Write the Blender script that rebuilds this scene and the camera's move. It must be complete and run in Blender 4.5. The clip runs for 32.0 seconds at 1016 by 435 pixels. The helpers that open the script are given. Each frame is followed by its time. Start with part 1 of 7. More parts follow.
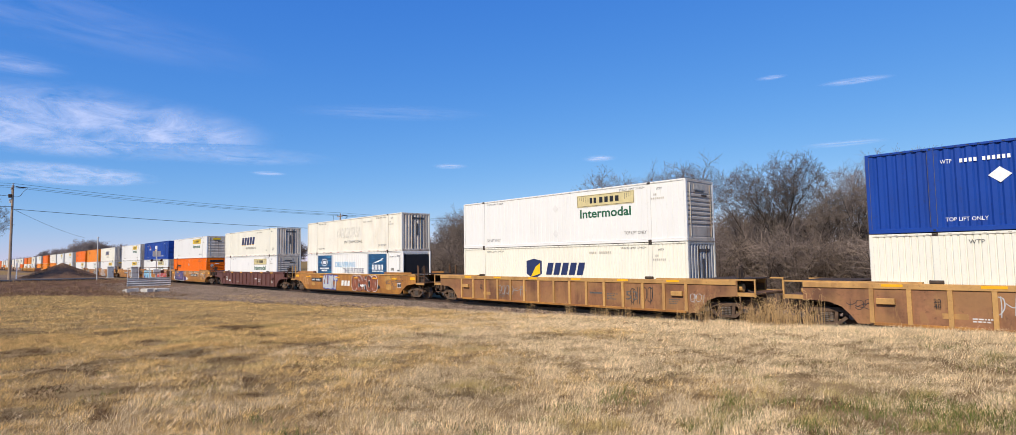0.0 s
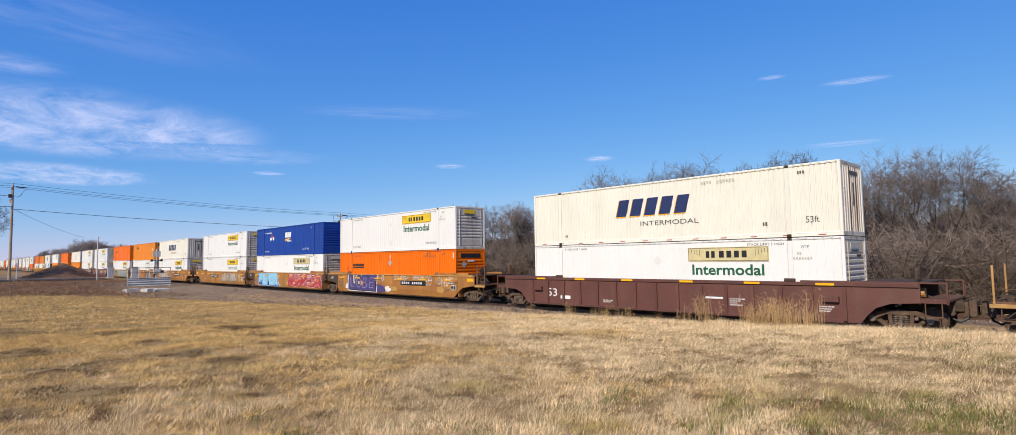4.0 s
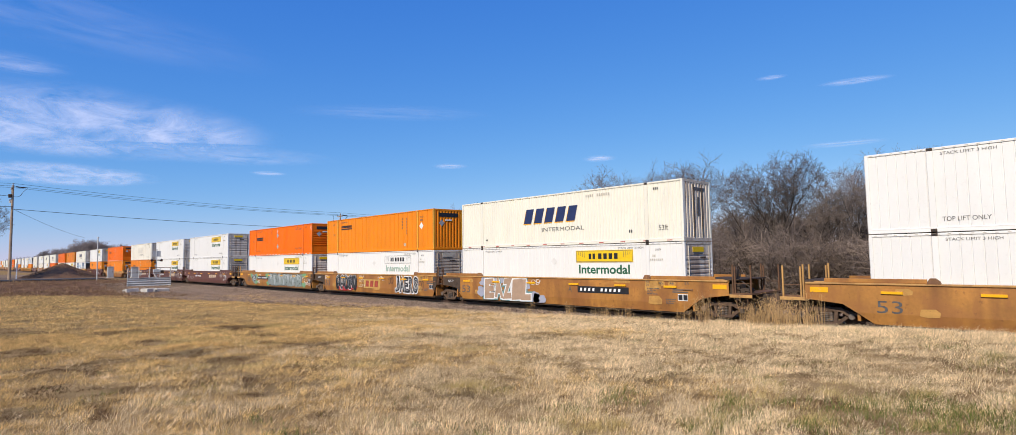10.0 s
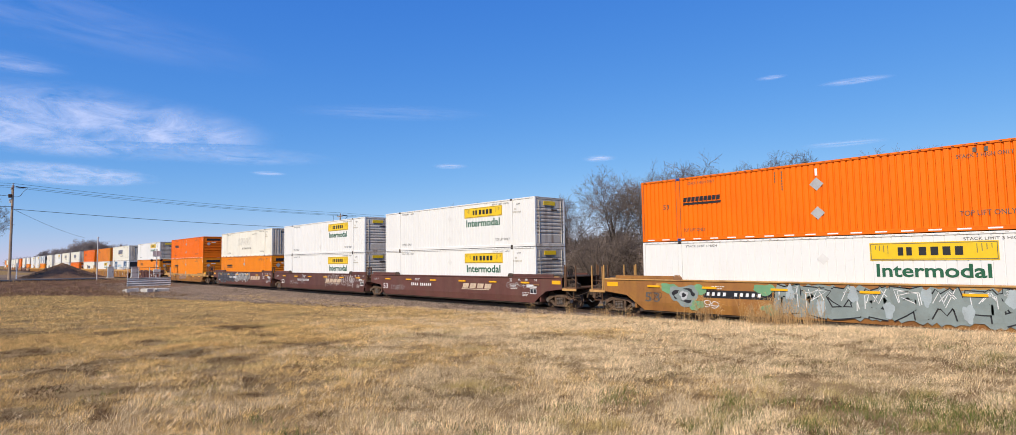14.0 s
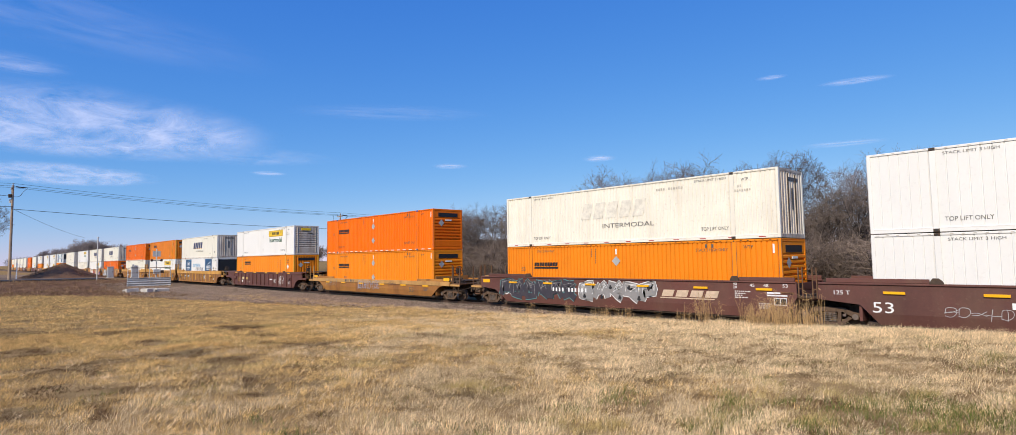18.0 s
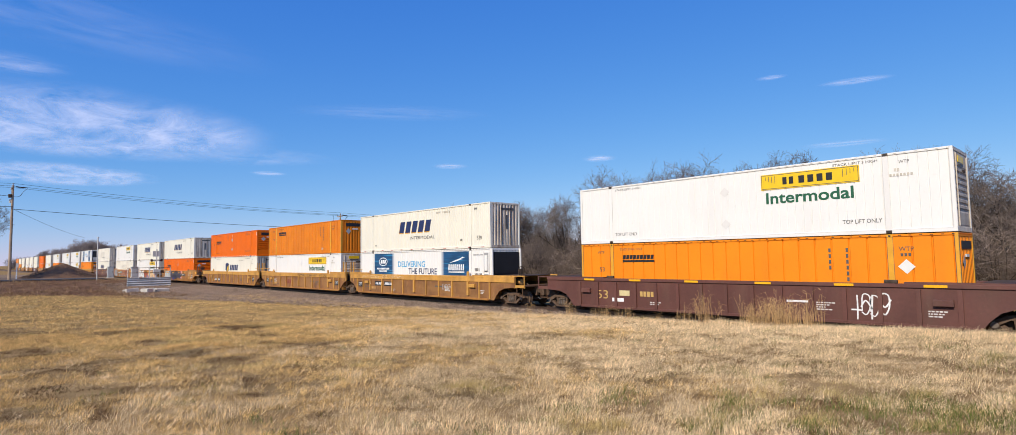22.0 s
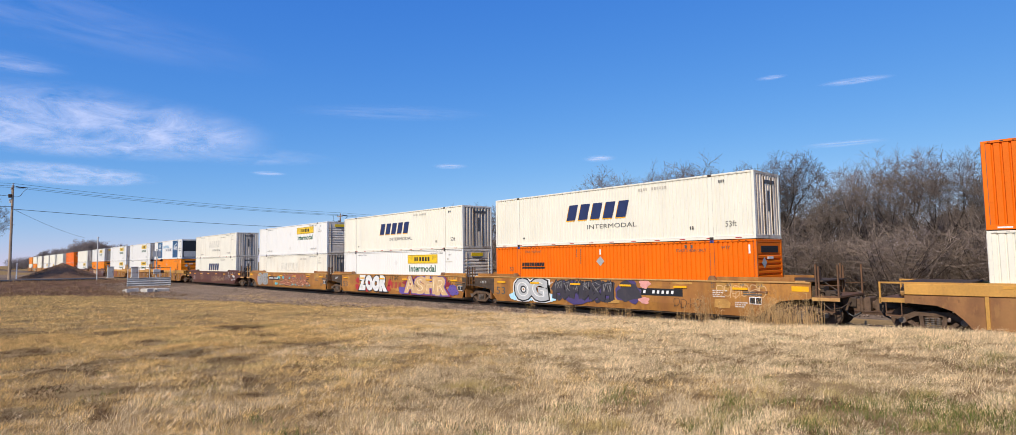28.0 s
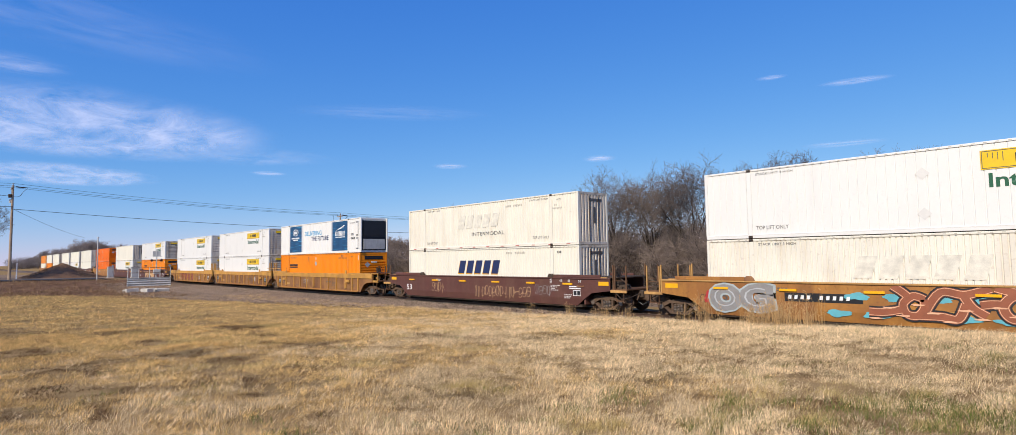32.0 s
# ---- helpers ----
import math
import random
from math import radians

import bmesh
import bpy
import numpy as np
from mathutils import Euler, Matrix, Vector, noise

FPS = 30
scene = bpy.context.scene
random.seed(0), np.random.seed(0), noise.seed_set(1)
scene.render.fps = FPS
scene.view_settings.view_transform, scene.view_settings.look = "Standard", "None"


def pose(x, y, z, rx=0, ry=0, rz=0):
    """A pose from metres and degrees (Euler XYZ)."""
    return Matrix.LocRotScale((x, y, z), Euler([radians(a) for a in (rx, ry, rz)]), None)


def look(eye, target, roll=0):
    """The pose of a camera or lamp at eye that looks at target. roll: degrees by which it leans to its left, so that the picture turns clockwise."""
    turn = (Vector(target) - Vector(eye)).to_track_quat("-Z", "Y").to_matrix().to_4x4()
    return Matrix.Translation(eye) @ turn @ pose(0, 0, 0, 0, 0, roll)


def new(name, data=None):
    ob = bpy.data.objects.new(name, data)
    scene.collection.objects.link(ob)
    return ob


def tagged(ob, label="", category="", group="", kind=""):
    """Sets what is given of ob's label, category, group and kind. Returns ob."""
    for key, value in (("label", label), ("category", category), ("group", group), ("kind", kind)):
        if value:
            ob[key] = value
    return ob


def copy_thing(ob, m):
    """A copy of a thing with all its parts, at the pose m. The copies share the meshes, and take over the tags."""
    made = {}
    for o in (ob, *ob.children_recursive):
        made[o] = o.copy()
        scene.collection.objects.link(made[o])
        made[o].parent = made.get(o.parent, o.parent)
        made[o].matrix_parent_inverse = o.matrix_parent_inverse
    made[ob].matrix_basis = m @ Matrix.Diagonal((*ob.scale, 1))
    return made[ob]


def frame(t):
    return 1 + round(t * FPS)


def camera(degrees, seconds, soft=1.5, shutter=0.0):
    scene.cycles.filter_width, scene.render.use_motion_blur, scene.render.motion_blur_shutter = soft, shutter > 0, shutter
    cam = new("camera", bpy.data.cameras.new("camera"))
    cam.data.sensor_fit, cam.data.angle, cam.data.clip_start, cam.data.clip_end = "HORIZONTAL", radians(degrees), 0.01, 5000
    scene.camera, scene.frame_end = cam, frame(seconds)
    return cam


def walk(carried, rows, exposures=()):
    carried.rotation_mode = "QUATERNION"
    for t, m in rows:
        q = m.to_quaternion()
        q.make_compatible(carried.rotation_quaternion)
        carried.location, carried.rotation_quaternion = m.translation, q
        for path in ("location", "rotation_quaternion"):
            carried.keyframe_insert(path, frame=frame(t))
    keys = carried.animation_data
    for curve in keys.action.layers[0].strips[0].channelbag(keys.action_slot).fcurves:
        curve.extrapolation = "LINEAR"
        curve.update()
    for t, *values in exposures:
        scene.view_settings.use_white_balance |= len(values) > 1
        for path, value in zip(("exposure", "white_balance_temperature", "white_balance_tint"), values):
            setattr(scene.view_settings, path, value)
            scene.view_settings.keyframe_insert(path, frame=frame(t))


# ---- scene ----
SECONDS = 32.0
EYE = Vector((0.0, 0.0, 2.85))
YAW, PITCH, ROLL = radians(-46.65), radians(3.96), -0.892
AIM = EYE + 10 * Vector((math.sin(YAW) * math.cos(PITCH), math.cos(YAW) * math.cos(PITCH), math.sin(PITCH)))
cam = camera(82.05, SECONDS, soft=0.6)
walk(cam, [(0, look(EYE, AIM, ROLL)), (SECONDS, look(EYE, AIM, ROLL))], [(0, -0.08), (SECONDS, -0.08)])

# ---- light ----
SUN_EL, SUN_AZ = radians(37), math.atan2(0.26, -1.0)   # azimuth of the sun as atan2(x, y)
to_sun = Vector((math.sin(SUN_AZ) * math.cos(SUN_EL), math.cos(SUN_AZ) * math.cos(SUN_EL), math.sin(SUN_EL)))
world = bpy.data.worlds.new("sky")
scene.world = world
world.use_nodes = True
wn = world.node_tree.nodes
sky = wn.new("ShaderNodeTexSky")
sky.sky_type, sky.sun_disc = "NISHITA", False
sky.sun_elevation, sky.sun_rotation = SUN_EL, SUN_AZ
sky.altitude, sky.air_density, sky.dust_density, sky.ozone_density = 300, 1.0, 0.0, 4.5
wn["Background"].inputs["Strength"].default_value = 0.1
# the haze of the day: blue deepens towards the zenith and pales at the horizon
split, joined = wn.new("ShaderNodeSeparateColor"), wn.new("ShaderNodeCombineColor")
world.node_tree.links.new(sky.outputs[0], split.inputs[0])
for i, (power, gain) in enumerate(((1.25, 0.545), (0.78, 1.375), (0.32, 4.80))):
    p, k = wn.new("ShaderNodeMath"), wn.new("ShaderNodeMath")
    p.operation, k.operation = "POWER", "MULTIPLY"
    p.inputs[1].default_value, k.inputs[1].default_value = power, gain
    world.node_tree.links.new(split.outputs[i], p.inputs[0])
    world.node_tree.links.new(p.outputs[0], k.inputs[0])
    world.node_tree.links.new(k.outputs[0], joined.inputs[i])
world.node_tree.links.new(joined.outputs[0], wn["Background"].inputs["Color"])
sun = new("sun", bpy.data.lights.new("sun", "SUN"))
sun.data.energy, sun.data.angle, sun.data.color = 5.0, radians(0.5), (1.0, 0.895, 0.74)
sun.matrix_world = look(to_sun * 100, (0, 0, 0))


# ---- materials ----
def mat(name, col, rough=0.6, metal=0.0, vary=0.15, scale=3.0, bump=0.0, bump_scale=40.0, dirt=None, dirt_amt=0.0,
        streak=False, island=0.0, rand=0.0, spec=0.5, edge=(0.5, 0.78), worn=None):
    """A painted or natural surface: base colour, soft and fine variation, dirt or rust in patches or in downward streaks, relief."""
    m = bpy.data.materials.new(name)
    m.use_nodes = True
    nt = m.node_tree
    n, l = nt.nodes, nt.links
    b = n["Principled BSDF"]
    b.inputs["Roughness"].default_value, b.inputs["Metallic"].default_value = rough, metal
    b.inputs["Specular IOR Level"].default_value = spec
    tc = n.new("ShaderNodeTexCoord")

    def tex(sc, det=4, stretch=(1, 1, 1)):
        mp = n.new("ShaderNodeMapping")
        mp.inputs["Scale"].default_value = stretch
        oi = n.new("ShaderNodeObjectInfo")
        vm = n.new("ShaderNodeVectorMath")
        vm.operation = "MULTIPLY_ADD"
        vm.inputs[1].default_value = (37, 17, 29)
        l.new(oi.outputs["Random"], vm.inputs[0])
        l.new(tc.outputs["Object"], vm.inputs[2])
        l.new(vm.outputs[0], mp.inputs[0])
        t = n.new("ShaderNodeTexNoise")
        t.inputs["Scale"].default_value, t.inputs["Detail"].default_value = sc, det
        l.new(mp.outputs[0], t.inputs["Vector"])
        return t.outputs[0]

    def ramp(src, lo, hi, a=0.0, z=1.0):
        r = n.new("ShaderNodeMapRange")
        r.inputs[1].default_value, r.inputs[2].default_value = lo, hi
        r.inputs[3].default_value, r.inputs[4].default_value = a, z
        l.new(src, r.inputs[0])
        return r.outputs[0]

    def mix(fac, c1, c2, mode="MIX"):
        x = n.new("ShaderNodeMix")
        x.data_type, x.blend_type = "RGBA", mode
        for sock, v in ((x.inputs[0], fac), (x.inputs[6], c1), (x.inputs[7], c2)):
            if isinstance(v, (int, float)):
                sock.default_value = v
            elif isinstance(v, tuple):
                sock.default_value = (*v[:3], 1)
            else:
                l.new(v, sock)
        return x.outputs[2]

    def grey(src):
        c = n.new("ShaderNodeCombineColor")
        for i in range(3):
            l.new(src, c.inputs[i])
        return c.outputs[0]

    out = mix(1.0, tuple(col), grey(ramp(tex(scale), 0.25, 0.75, 1 - vary, 1 + vary)), "MULTIPLY")
    out = mix(1.0, out, grey(ramp(tex(scale * 13, 2), 0.2, 0.8, 1 - vary * 0.5, 1 + vary * 0.5)), "MULTIPLY")
    if rand:
        oi = n.new("ShaderNodeObjectInfo")
        out = mix(1.0, out, grey(ramp(oi.outputs["Random"], 0, 1, 1 - rand, 1 + rand)), "MULTIPLY")
    if island:
        g = n.new("ShaderNodeNewGeometry")
        out = mix(1.0, out, grey(ramp(g.outputs["Random Per Island"], 0, 1, 1 - island, 1 + island)), "MULTIPLY")
    if dirt_amt:
        f = ramp(tex(scale * 1.7, 6, (1, 1, 0.12) if streak else (1, 1, 1)), edge[0], edge[1], 0, dirt_amt)
        out = mix(f, out, tuple(dirt))
        f2 = ramp(tex(scale * 9, 3), 0.62, 0.7, 0, dirt_amt * 0.8)
        out = mix(f2, out, tuple(dirt))
    if worn:
        out = mix(ramp(tex(0.55, 5, (1, 1, 1.6)), 0.46, 0.60, 0, 0.55), out, tuple(worn))
        out = mix(ramp(tex(5.0, 6, (1, 1, 0.25)), 0.60, 0.66, 0, 0.5), out, tuple(worn))
    l.new(out, b.inputs["Base Color"])
    if bump:
        bp = n.new("ShaderNodeBump")
        bp.inputs["Strength"].default_value, bp.inputs["Distance"].default_value = bump, 0.02
        l.new(tex(bump_scale, 5), bp.inputs["Height"])
        l.new(bp.outputs[0], b.inputs["Normal"])
    return m


GRIME, RUST = (0.16, 0.12, 0.08), (0.13, 0.045, 0.018)
WHITE = mat("white_paint", (0.77, 0.755, 0.71), 0.45, vary=0.02, scale=0.8, dirt=GRIME, dirt_amt=0.06, streak=True, rand=0.03)
CREAM = mat("cream_paint", (0.785, 0.75, 0.63), 0.48, vary=0.03, scale=0.8, dirt=GRIME, dirt_amt=0.09, streak=True, rand=0.03)
ORANGE = mat("orange_paint", (0.80, 0.158, 0.003), 0.5, spec=0.2, vary=0.06, scale=0.8, dirt=(0.45, 0.06, 0.005), dirt_amt=0.22, streak=True, rand=0.06)
AMBER = mat("amber_paint", (0.80, 0.242, 0.010), 0.5, spec=0.2, vary=0.06, scale=0.8, dirt=(0.5, 0.13, 0.02), dirt_amt=0.22, streak=True, rand=0.04)
OLD_AMBER = mat("weathered_amber_paint", (0.70, 0.205, 0.012), 0.55, spec=0.2, vary=0.1, scale=0.8, dirt=(0.36, 0.09, 0.02), dirt_amt=0.35, streak=True, rand=0.04)
BLUE = mat("blue_paint", (0.010, 0.052, 0.29), 0.42, spec=0.25, vary=0.08, scale=0.8, dirt=(0.03, 0.03, 0.06), dirt_amt=0.3, streak=True)
GREY_DOOR = mat("grey_steel", (0.42, 0.42, 0.41), 0.5, 0.1, vary=0.12, dirt=GRIME, dirt_amt=0.3, streak=True)
OLD_CREAM = mat("rust_stained_cream_paint", (0.785, 0.745, 0.63), 0.5, vary=0.06, scale=0.9, dirt=(0.40, 0.26, 0.15), dirt_amt=0.25, streak=True)
# End shade is put into this darker, warmer white; the rust streaks are stains.
END_WHITE = mat("rust_streaked_shaded_white_end", (0.60, 0.525, 0.425), 0.6, vary=0.14, scale=1.2, dirt=(0.20, 0.11, 0.06), dirt_amt=0.6, streak=True, rand=0.2, edge=(0.5, 0.68))
BLUE_CAST = mat("blue_casting", (0.03, 0.06, 0.30), 0.5, vary=0.2)
TTX_RUSTY = mat("rusty_yellow_panel", (0.235, 0.105, 0.045), 0.65, vary=0.3, scale=0.8, dirt=(0.10, 0.042, 0.02), dirt_amt=0.7, streak=True, rand=0.15, bump=0.12, edge=(0.46, 0.62), worn=(0.33, 0.17, 0.06))
TTX = mat("weathered_yellow_paint", (0.37, 0.163, 0.031), 0.6, vary=0.25, scale=0.7, dirt=RUST, dirt_amt=0.55, streak=True, rand=0.12, bump=0.12, edge=(0.48, 0.66), worn=(0.29, 0.115, 0.03))
TTX_LIGHT = mat("yellow_steel", (0.50, 0.275, 0.085), 0.6, vary=0.2, scale=0.9, dirt=(0.2, 0.09, 0.035), dirt_amt=0.5, streak=True, rand=0.1, edge=(0.48, 0.66))
# GOLD_EDGE lighter, GOLD_PLATE darker: shading around the ribs is put into the colours.
GOLD_EDGE = mat("golden_steel", (0.52, 0.265, 0.052), 0.6, vary=0.2, scale=0.9, dirt=(0.2, 0.09, 0.035), dirt_amt=0.4, streak=True, rand=0.1, edge=(0.48, 0.66))
GOLD_PLATE = mat("shaded_golden_panel", (0.25, 0.112, 0.036), 0.65, vary=0.25, scale=0.8, dirt=(0.13, 0.05, 0.02), dirt_amt=0.6, streak=True, rand=0.12, bump=0.12, edge=(0.46, 0.64), worn=(0.34, 0.17, 0.05))
DULL_REFLECT = mat("dusty_reflector", (0.55, 0.27, 0.04), 0.6, vary=0.2, scale=4)
BROWN = mat("mineral_brown_paint", (0.115, 0.042, 0.030), 0.6, vary=0.2, scale=0.8, dirt=(0.16, 0.10, 0.06), dirt_amt=0.35, streak=True, rand=0.15, bump=0.12)
IRON = mat("dark_oily_iron", (0.068, 0.049, 0.036), 0.8, 0.0, spec=0.2, vary=0.35, scale=5, dirt=(0.12, 0.07, 0.042), dirt_amt=0.6, bump=0.2)
TRUCKIRON = mat("dusty_brown_cast_iron", (0.12, 0.078, 0.053), 0.9, 0.0, spec=0.15, vary=0.35, scale=5, dirt=(0.05, 0.035, 0.026), dirt_amt=0.6, bump=0.2)
RAILIRON = mat("brown_iron", (0.15, 0.075, 0.036), 0.7, 0.2, vary=0.3, scale=4)
STEEL = mat("worn_steel", (0.22, 0.175, 0.14), 0.5, 0.5, vary=0.2, scale=6, dirt=RUST, dirt_amt=0.4)
# grey with the shade of the open bay mixed into the colour
GREYBAY = mat("shaded_grey_enamel", (0.30, 0.30, 0.29), 0.6, vary=0.2)
BLACK = mat("black_paint", (0.015, 0.015, 0.016), 0.5, vary=0.2)
AMBER_POST = mat("bright_amber_paint", (0.72, 0.34, 0.02), 0.5, vary=0.08, dirt=(0.4, 0.2, 0.05), dirt_amt=0.2)
SIGN_DULL = mat("sun_bleached_sign", (0.62, 0.52, 0.26), 0.5, vary=0.1, dirt=GRIME, dirt_amt=0.15)
SIGN_WHITE = mat("white_sign", (0.74, 0.73, 0.68), 0.5, vary=0.05)
SIGN_YELLOW = mat("sign_yellow", (0.80, 0.52, 0.01), 0.4, vary=0.06, dirt=GRIME, dirt_amt=0.12)
REFLECT = mat("reflector_yellow", (0.85, 0.42, 0.01), 0.3, vary=0.08)
GREEN = mat("lettering_green", (0.012, 0.10, 0.045), 0.5, vary=0.1)
FAINT = mat("worn_diamond", (0.70, 0.68, 0.635), 0.5, vary=0.05)
GREEN_FADED = mat("faded_green", (0.30, 0.42, 0.34), 0.6, vary=0.2)
NAVY = mat("navy_paint", (0.018, 0.03, 0.10), 0.45, vary=0.15)
NAVY_ART = mat("navy_print", (0.012, 0.05, 0.11), 0.4, vary=0.5, scale=0.8, dirt=(0.03, 0.14, 0.26), dirt_amt=0.7)
SKYBLUE = mat("light_blue_print", (0.06, 0.36, 0.62), 0.45, vary=0.1)
def fading_print(name, x0, x1):
    """A dark blue print with light streaks that fades to the white of the wall between x0 and x1."""
    m = mat(name, (0.012, 0.065, 0.155), 0.4, vary=0.3, scale=1.2)
    nt = m.node_tree
    n, l = nt.nodes, nt.links
    b = n["Principled BSDF"]
    base = b.inputs["Base Color"].links[0].from_socket
    tc, sep, fade, mp, streak, cut = (n.new("ShaderNode" + k) for k in ("TexCoord", "SeparateXYZ", "MapRange", "Mapping", "TexNoise", "MapRange"))
    l.new(tc.outputs["Object"], sep.inputs[0])
    l.new(sep.outputs[0], fade.inputs[0])
    fade.inputs[1].default_value, fade.inputs[2].default_value = x0, x1
    mp.inputs["Scale"].default_value, mp.inputs["Rotation"].default_value = (0.45, 1, 9), (0, radians(14), 0)
    l.new(tc.outputs["Object"], mp.inputs[0])
    l.new(mp.outputs[0], streak.inputs["Vector"])
    streak.inputs["Scale"].default_value, streak.inputs["Detail"].default_value = 1.1, 3
    cut.inputs[1].default_value, cut.inputs[2].default_value, cut.inputs[4].default_value = 0.54, 0.78, 0.75
    l.new(streak.outputs[0], cut.inputs[0])
    for fac, colour in ((cut.outputs[0], (0.05, 0.36, 0.62)), (fade.outputs[0], (0.77, 0.76, 0.73))):
        x = n.new("ShaderNodeMix")
        x.data_type = "RGBA"
        l.new(fac, x.inputs[0])
        l.new(base, x.inputs[6])
        x.inputs[7].default_value = (*colour, 1)
        base = x.outputs[2]
    l.new(base, b.inputs["Base Color"])
    return m


PALE = mat("worn_outline", (0.62, 0.60, 0.56), 0.6, vary=0.2, scale=6)
GHOST = mat("worn_off_name", (0.70, 0.66, 0.555), 0.55, vary=0.2, scale=4)
FADED = mat("faded_lettering", (0.50, 0.46, 0.38), 0.6, vary=0.25, scale=6)
TAPE = mat("red_reflective_tape", (0.40, 0.03, 0.025), 0.35, vary=0.1)
DARKTXT = mat("dark_stencil", (0.09, 0.085, 0.08), 0.6, vary=0.3, scale=8)
WHITETXT = mat("white_stencil", (0.78, 0.78, 0.76), 0.5, vary=0.1, scale=6)


# ---- mesh tools ----
class Shape:
    """Gathers faces for one mesh."""

    def __init__(self):
        self.v, self.f, self.m = [], [], []

    def face(self, pts, mi=0):
        k = len(self.v)
        self.v += [tuple(q) for q in pts]
        self.f.append(tuple(range(k, k + len(pts))))
        self.m.append(mi)
        return self

    def box(self, x0, x1, y0, y1, z0, z1, mi=0, c=0.0):
        """A box; c: chamfer of the edges that run along its longest side."""
        if c:
            d = (x1 - x0, y1 - y0, z1 - z0)
            ax = d.index(max(d))
            lo, hi = (x0, y0, z0), (x1, y1, z1)
            a, b = [i for i in range(3) if i != ax]
            ring = [(lo[a] + c, lo[b]), (hi[a] - c, lo[b]), (hi[a], lo[b] + c), (hi[a], hi[b] - c),
                    (hi[a] - c, hi[b]), (lo[a] + c, hi[b]), (lo[a], hi[b] - c), (lo[a], lo[b] + c)]
            k = len(self.v)
            for e in (lo[ax], hi[ax]):
                for p, q in ring:
                    w = [0, 0, 0]
                    w[ax], w[a], w[b] = e, p, q
                    self.v.append(tuple(w))
            flip = ax == 1
            for i in range(8):
                j = (i + 1) % 8
                q = (k + i, k + j, k + 8 + j, k + 8 + i)
                self.f.append(q[::-1] if flip else q)
                self.m.append(mi)
            e0, e1 = tuple(range(k + 7, k - 1, -1)), tuple(range(k + 8, k + 16))
            self.f += [e0[::-1], e1[::-1]] if flip else [e0, e1]
            self.m += [mi, mi]
            return self
        k = len(self.v)
        self.v += [(x, y, z) for x in (x0, x1) for y in (y0, y1) for z in (z0, z1)]
        for q in ((0, 1, 3, 2), (4, 6, 7, 5), (0, 4, 5, 1), (2, 3, 7, 6), (0, 2, 6, 4), (1, 5, 7, 3)):
            self.f.append(tuple(k + i for i in q))
            self.m.append(mi)
        return self

    def prism(self, xz, y0, y1, mi=0):
        """A polygon in x and z (counter-clockwise seen from -y), drawn out from y0 to y1."""
        k, n = len(self.v), len(xz)
        self.v += [(x, y0, z) for x, z in xz] + [(x, y1, z) for x, z in xz]
        self.f += [tuple(range(k, k + n)), tuple(range(k + 2 * n - 1, k + n - 1, -1))]
        self.m += [mi, mi]
        for i in range(n):
            j = (i + 1) % n
            self.f.append((k + j, k + i, k + n + i, k + n + j))
            self.m.append(mi)
        return self

    def tube(self, pts, r, n=6, mi=0, cap=True):
        """A round bar along pts; r: one radius or one for each point."""
        pts = [Vector(q) for q in pts]
        rs = r if isinstance(r, (list, tuple)) else [r] * len(pts)
        k = len(self.v)
        for i, q in enumerate(pts):
            d = (pts[min(i + 1, len(pts) - 1)] - pts[max(i - 1, 0)]).normalized()
            a = d.cross(Vector((0, 0, 1)) if abs(d.z) < 0.9 else Vector((1, 0, 0))).normalized()
            b = d.cross(a)
            for j in range(n):
                w = 2 * math.pi * j / n
                self.v.append(tuple(q + rs[i] * (math.cos(w) * a + math.sin(w) * b)))
        for i in range(len(pts) - 1):
            for j in range(n):
                j2 = (j + 1) % n
                self.f.append((k + i * n + j, k + i * n + j2, k + (i + 1) * n + j2, k + (i + 1) * n + j))
                self.m.append(mi)
        if cap:
            self.f += [tuple(range(k + n - 1, k - 1, -1)), tuple(range(k + (len(pts) - 1) * n, k + len(pts) * n))]
            self.m += [mi, mi]
        return self

    def mirrored(self, e):
        """The shape turned about, front for back along x, when e is negative."""
        if e < 0:
            self.v = [(-a, b, c) for a, b, c in self.v]
            self.f = [tuple(f[::-1]) for f in self.f]
        return self

    def mesh(self, name, mats, smooth=False):
        me = bpy.data.meshes.new(name)
        me.from_pydata(self.v, [], self.f)
        for m in (mats if isinstance(mats, (list, tuple)) else [mats]):
            me.materials.append(m)
        me.polygons.foreach_set("material_index", self.m)
        if smooth:
            me.polygons.foreach_set("use_smooth", [True] * len(self.f))
        me.update()
        return me


def part(name, shape, material, parent, label="", at=(0, 0, 0), smooth=False):
    """Links a shape, or a mesh that is shared, as one mesh object under a thing or a part."""
    me = shape.mesh(name, material, smooth) if isinstance(shape, Shape) else shape
    ob = new(name, me)
    ob.parent = parent
    ob.location = at
    return tagged(ob, label)


def thing(name, label, category, group="", kind="", at=(0, 0, 0)):
    ob = new(name)
    ob.location = at
    ob.empty_display_size = 0.3
    return tagged(ob, label, category, group, kind)


LETTERS = {}


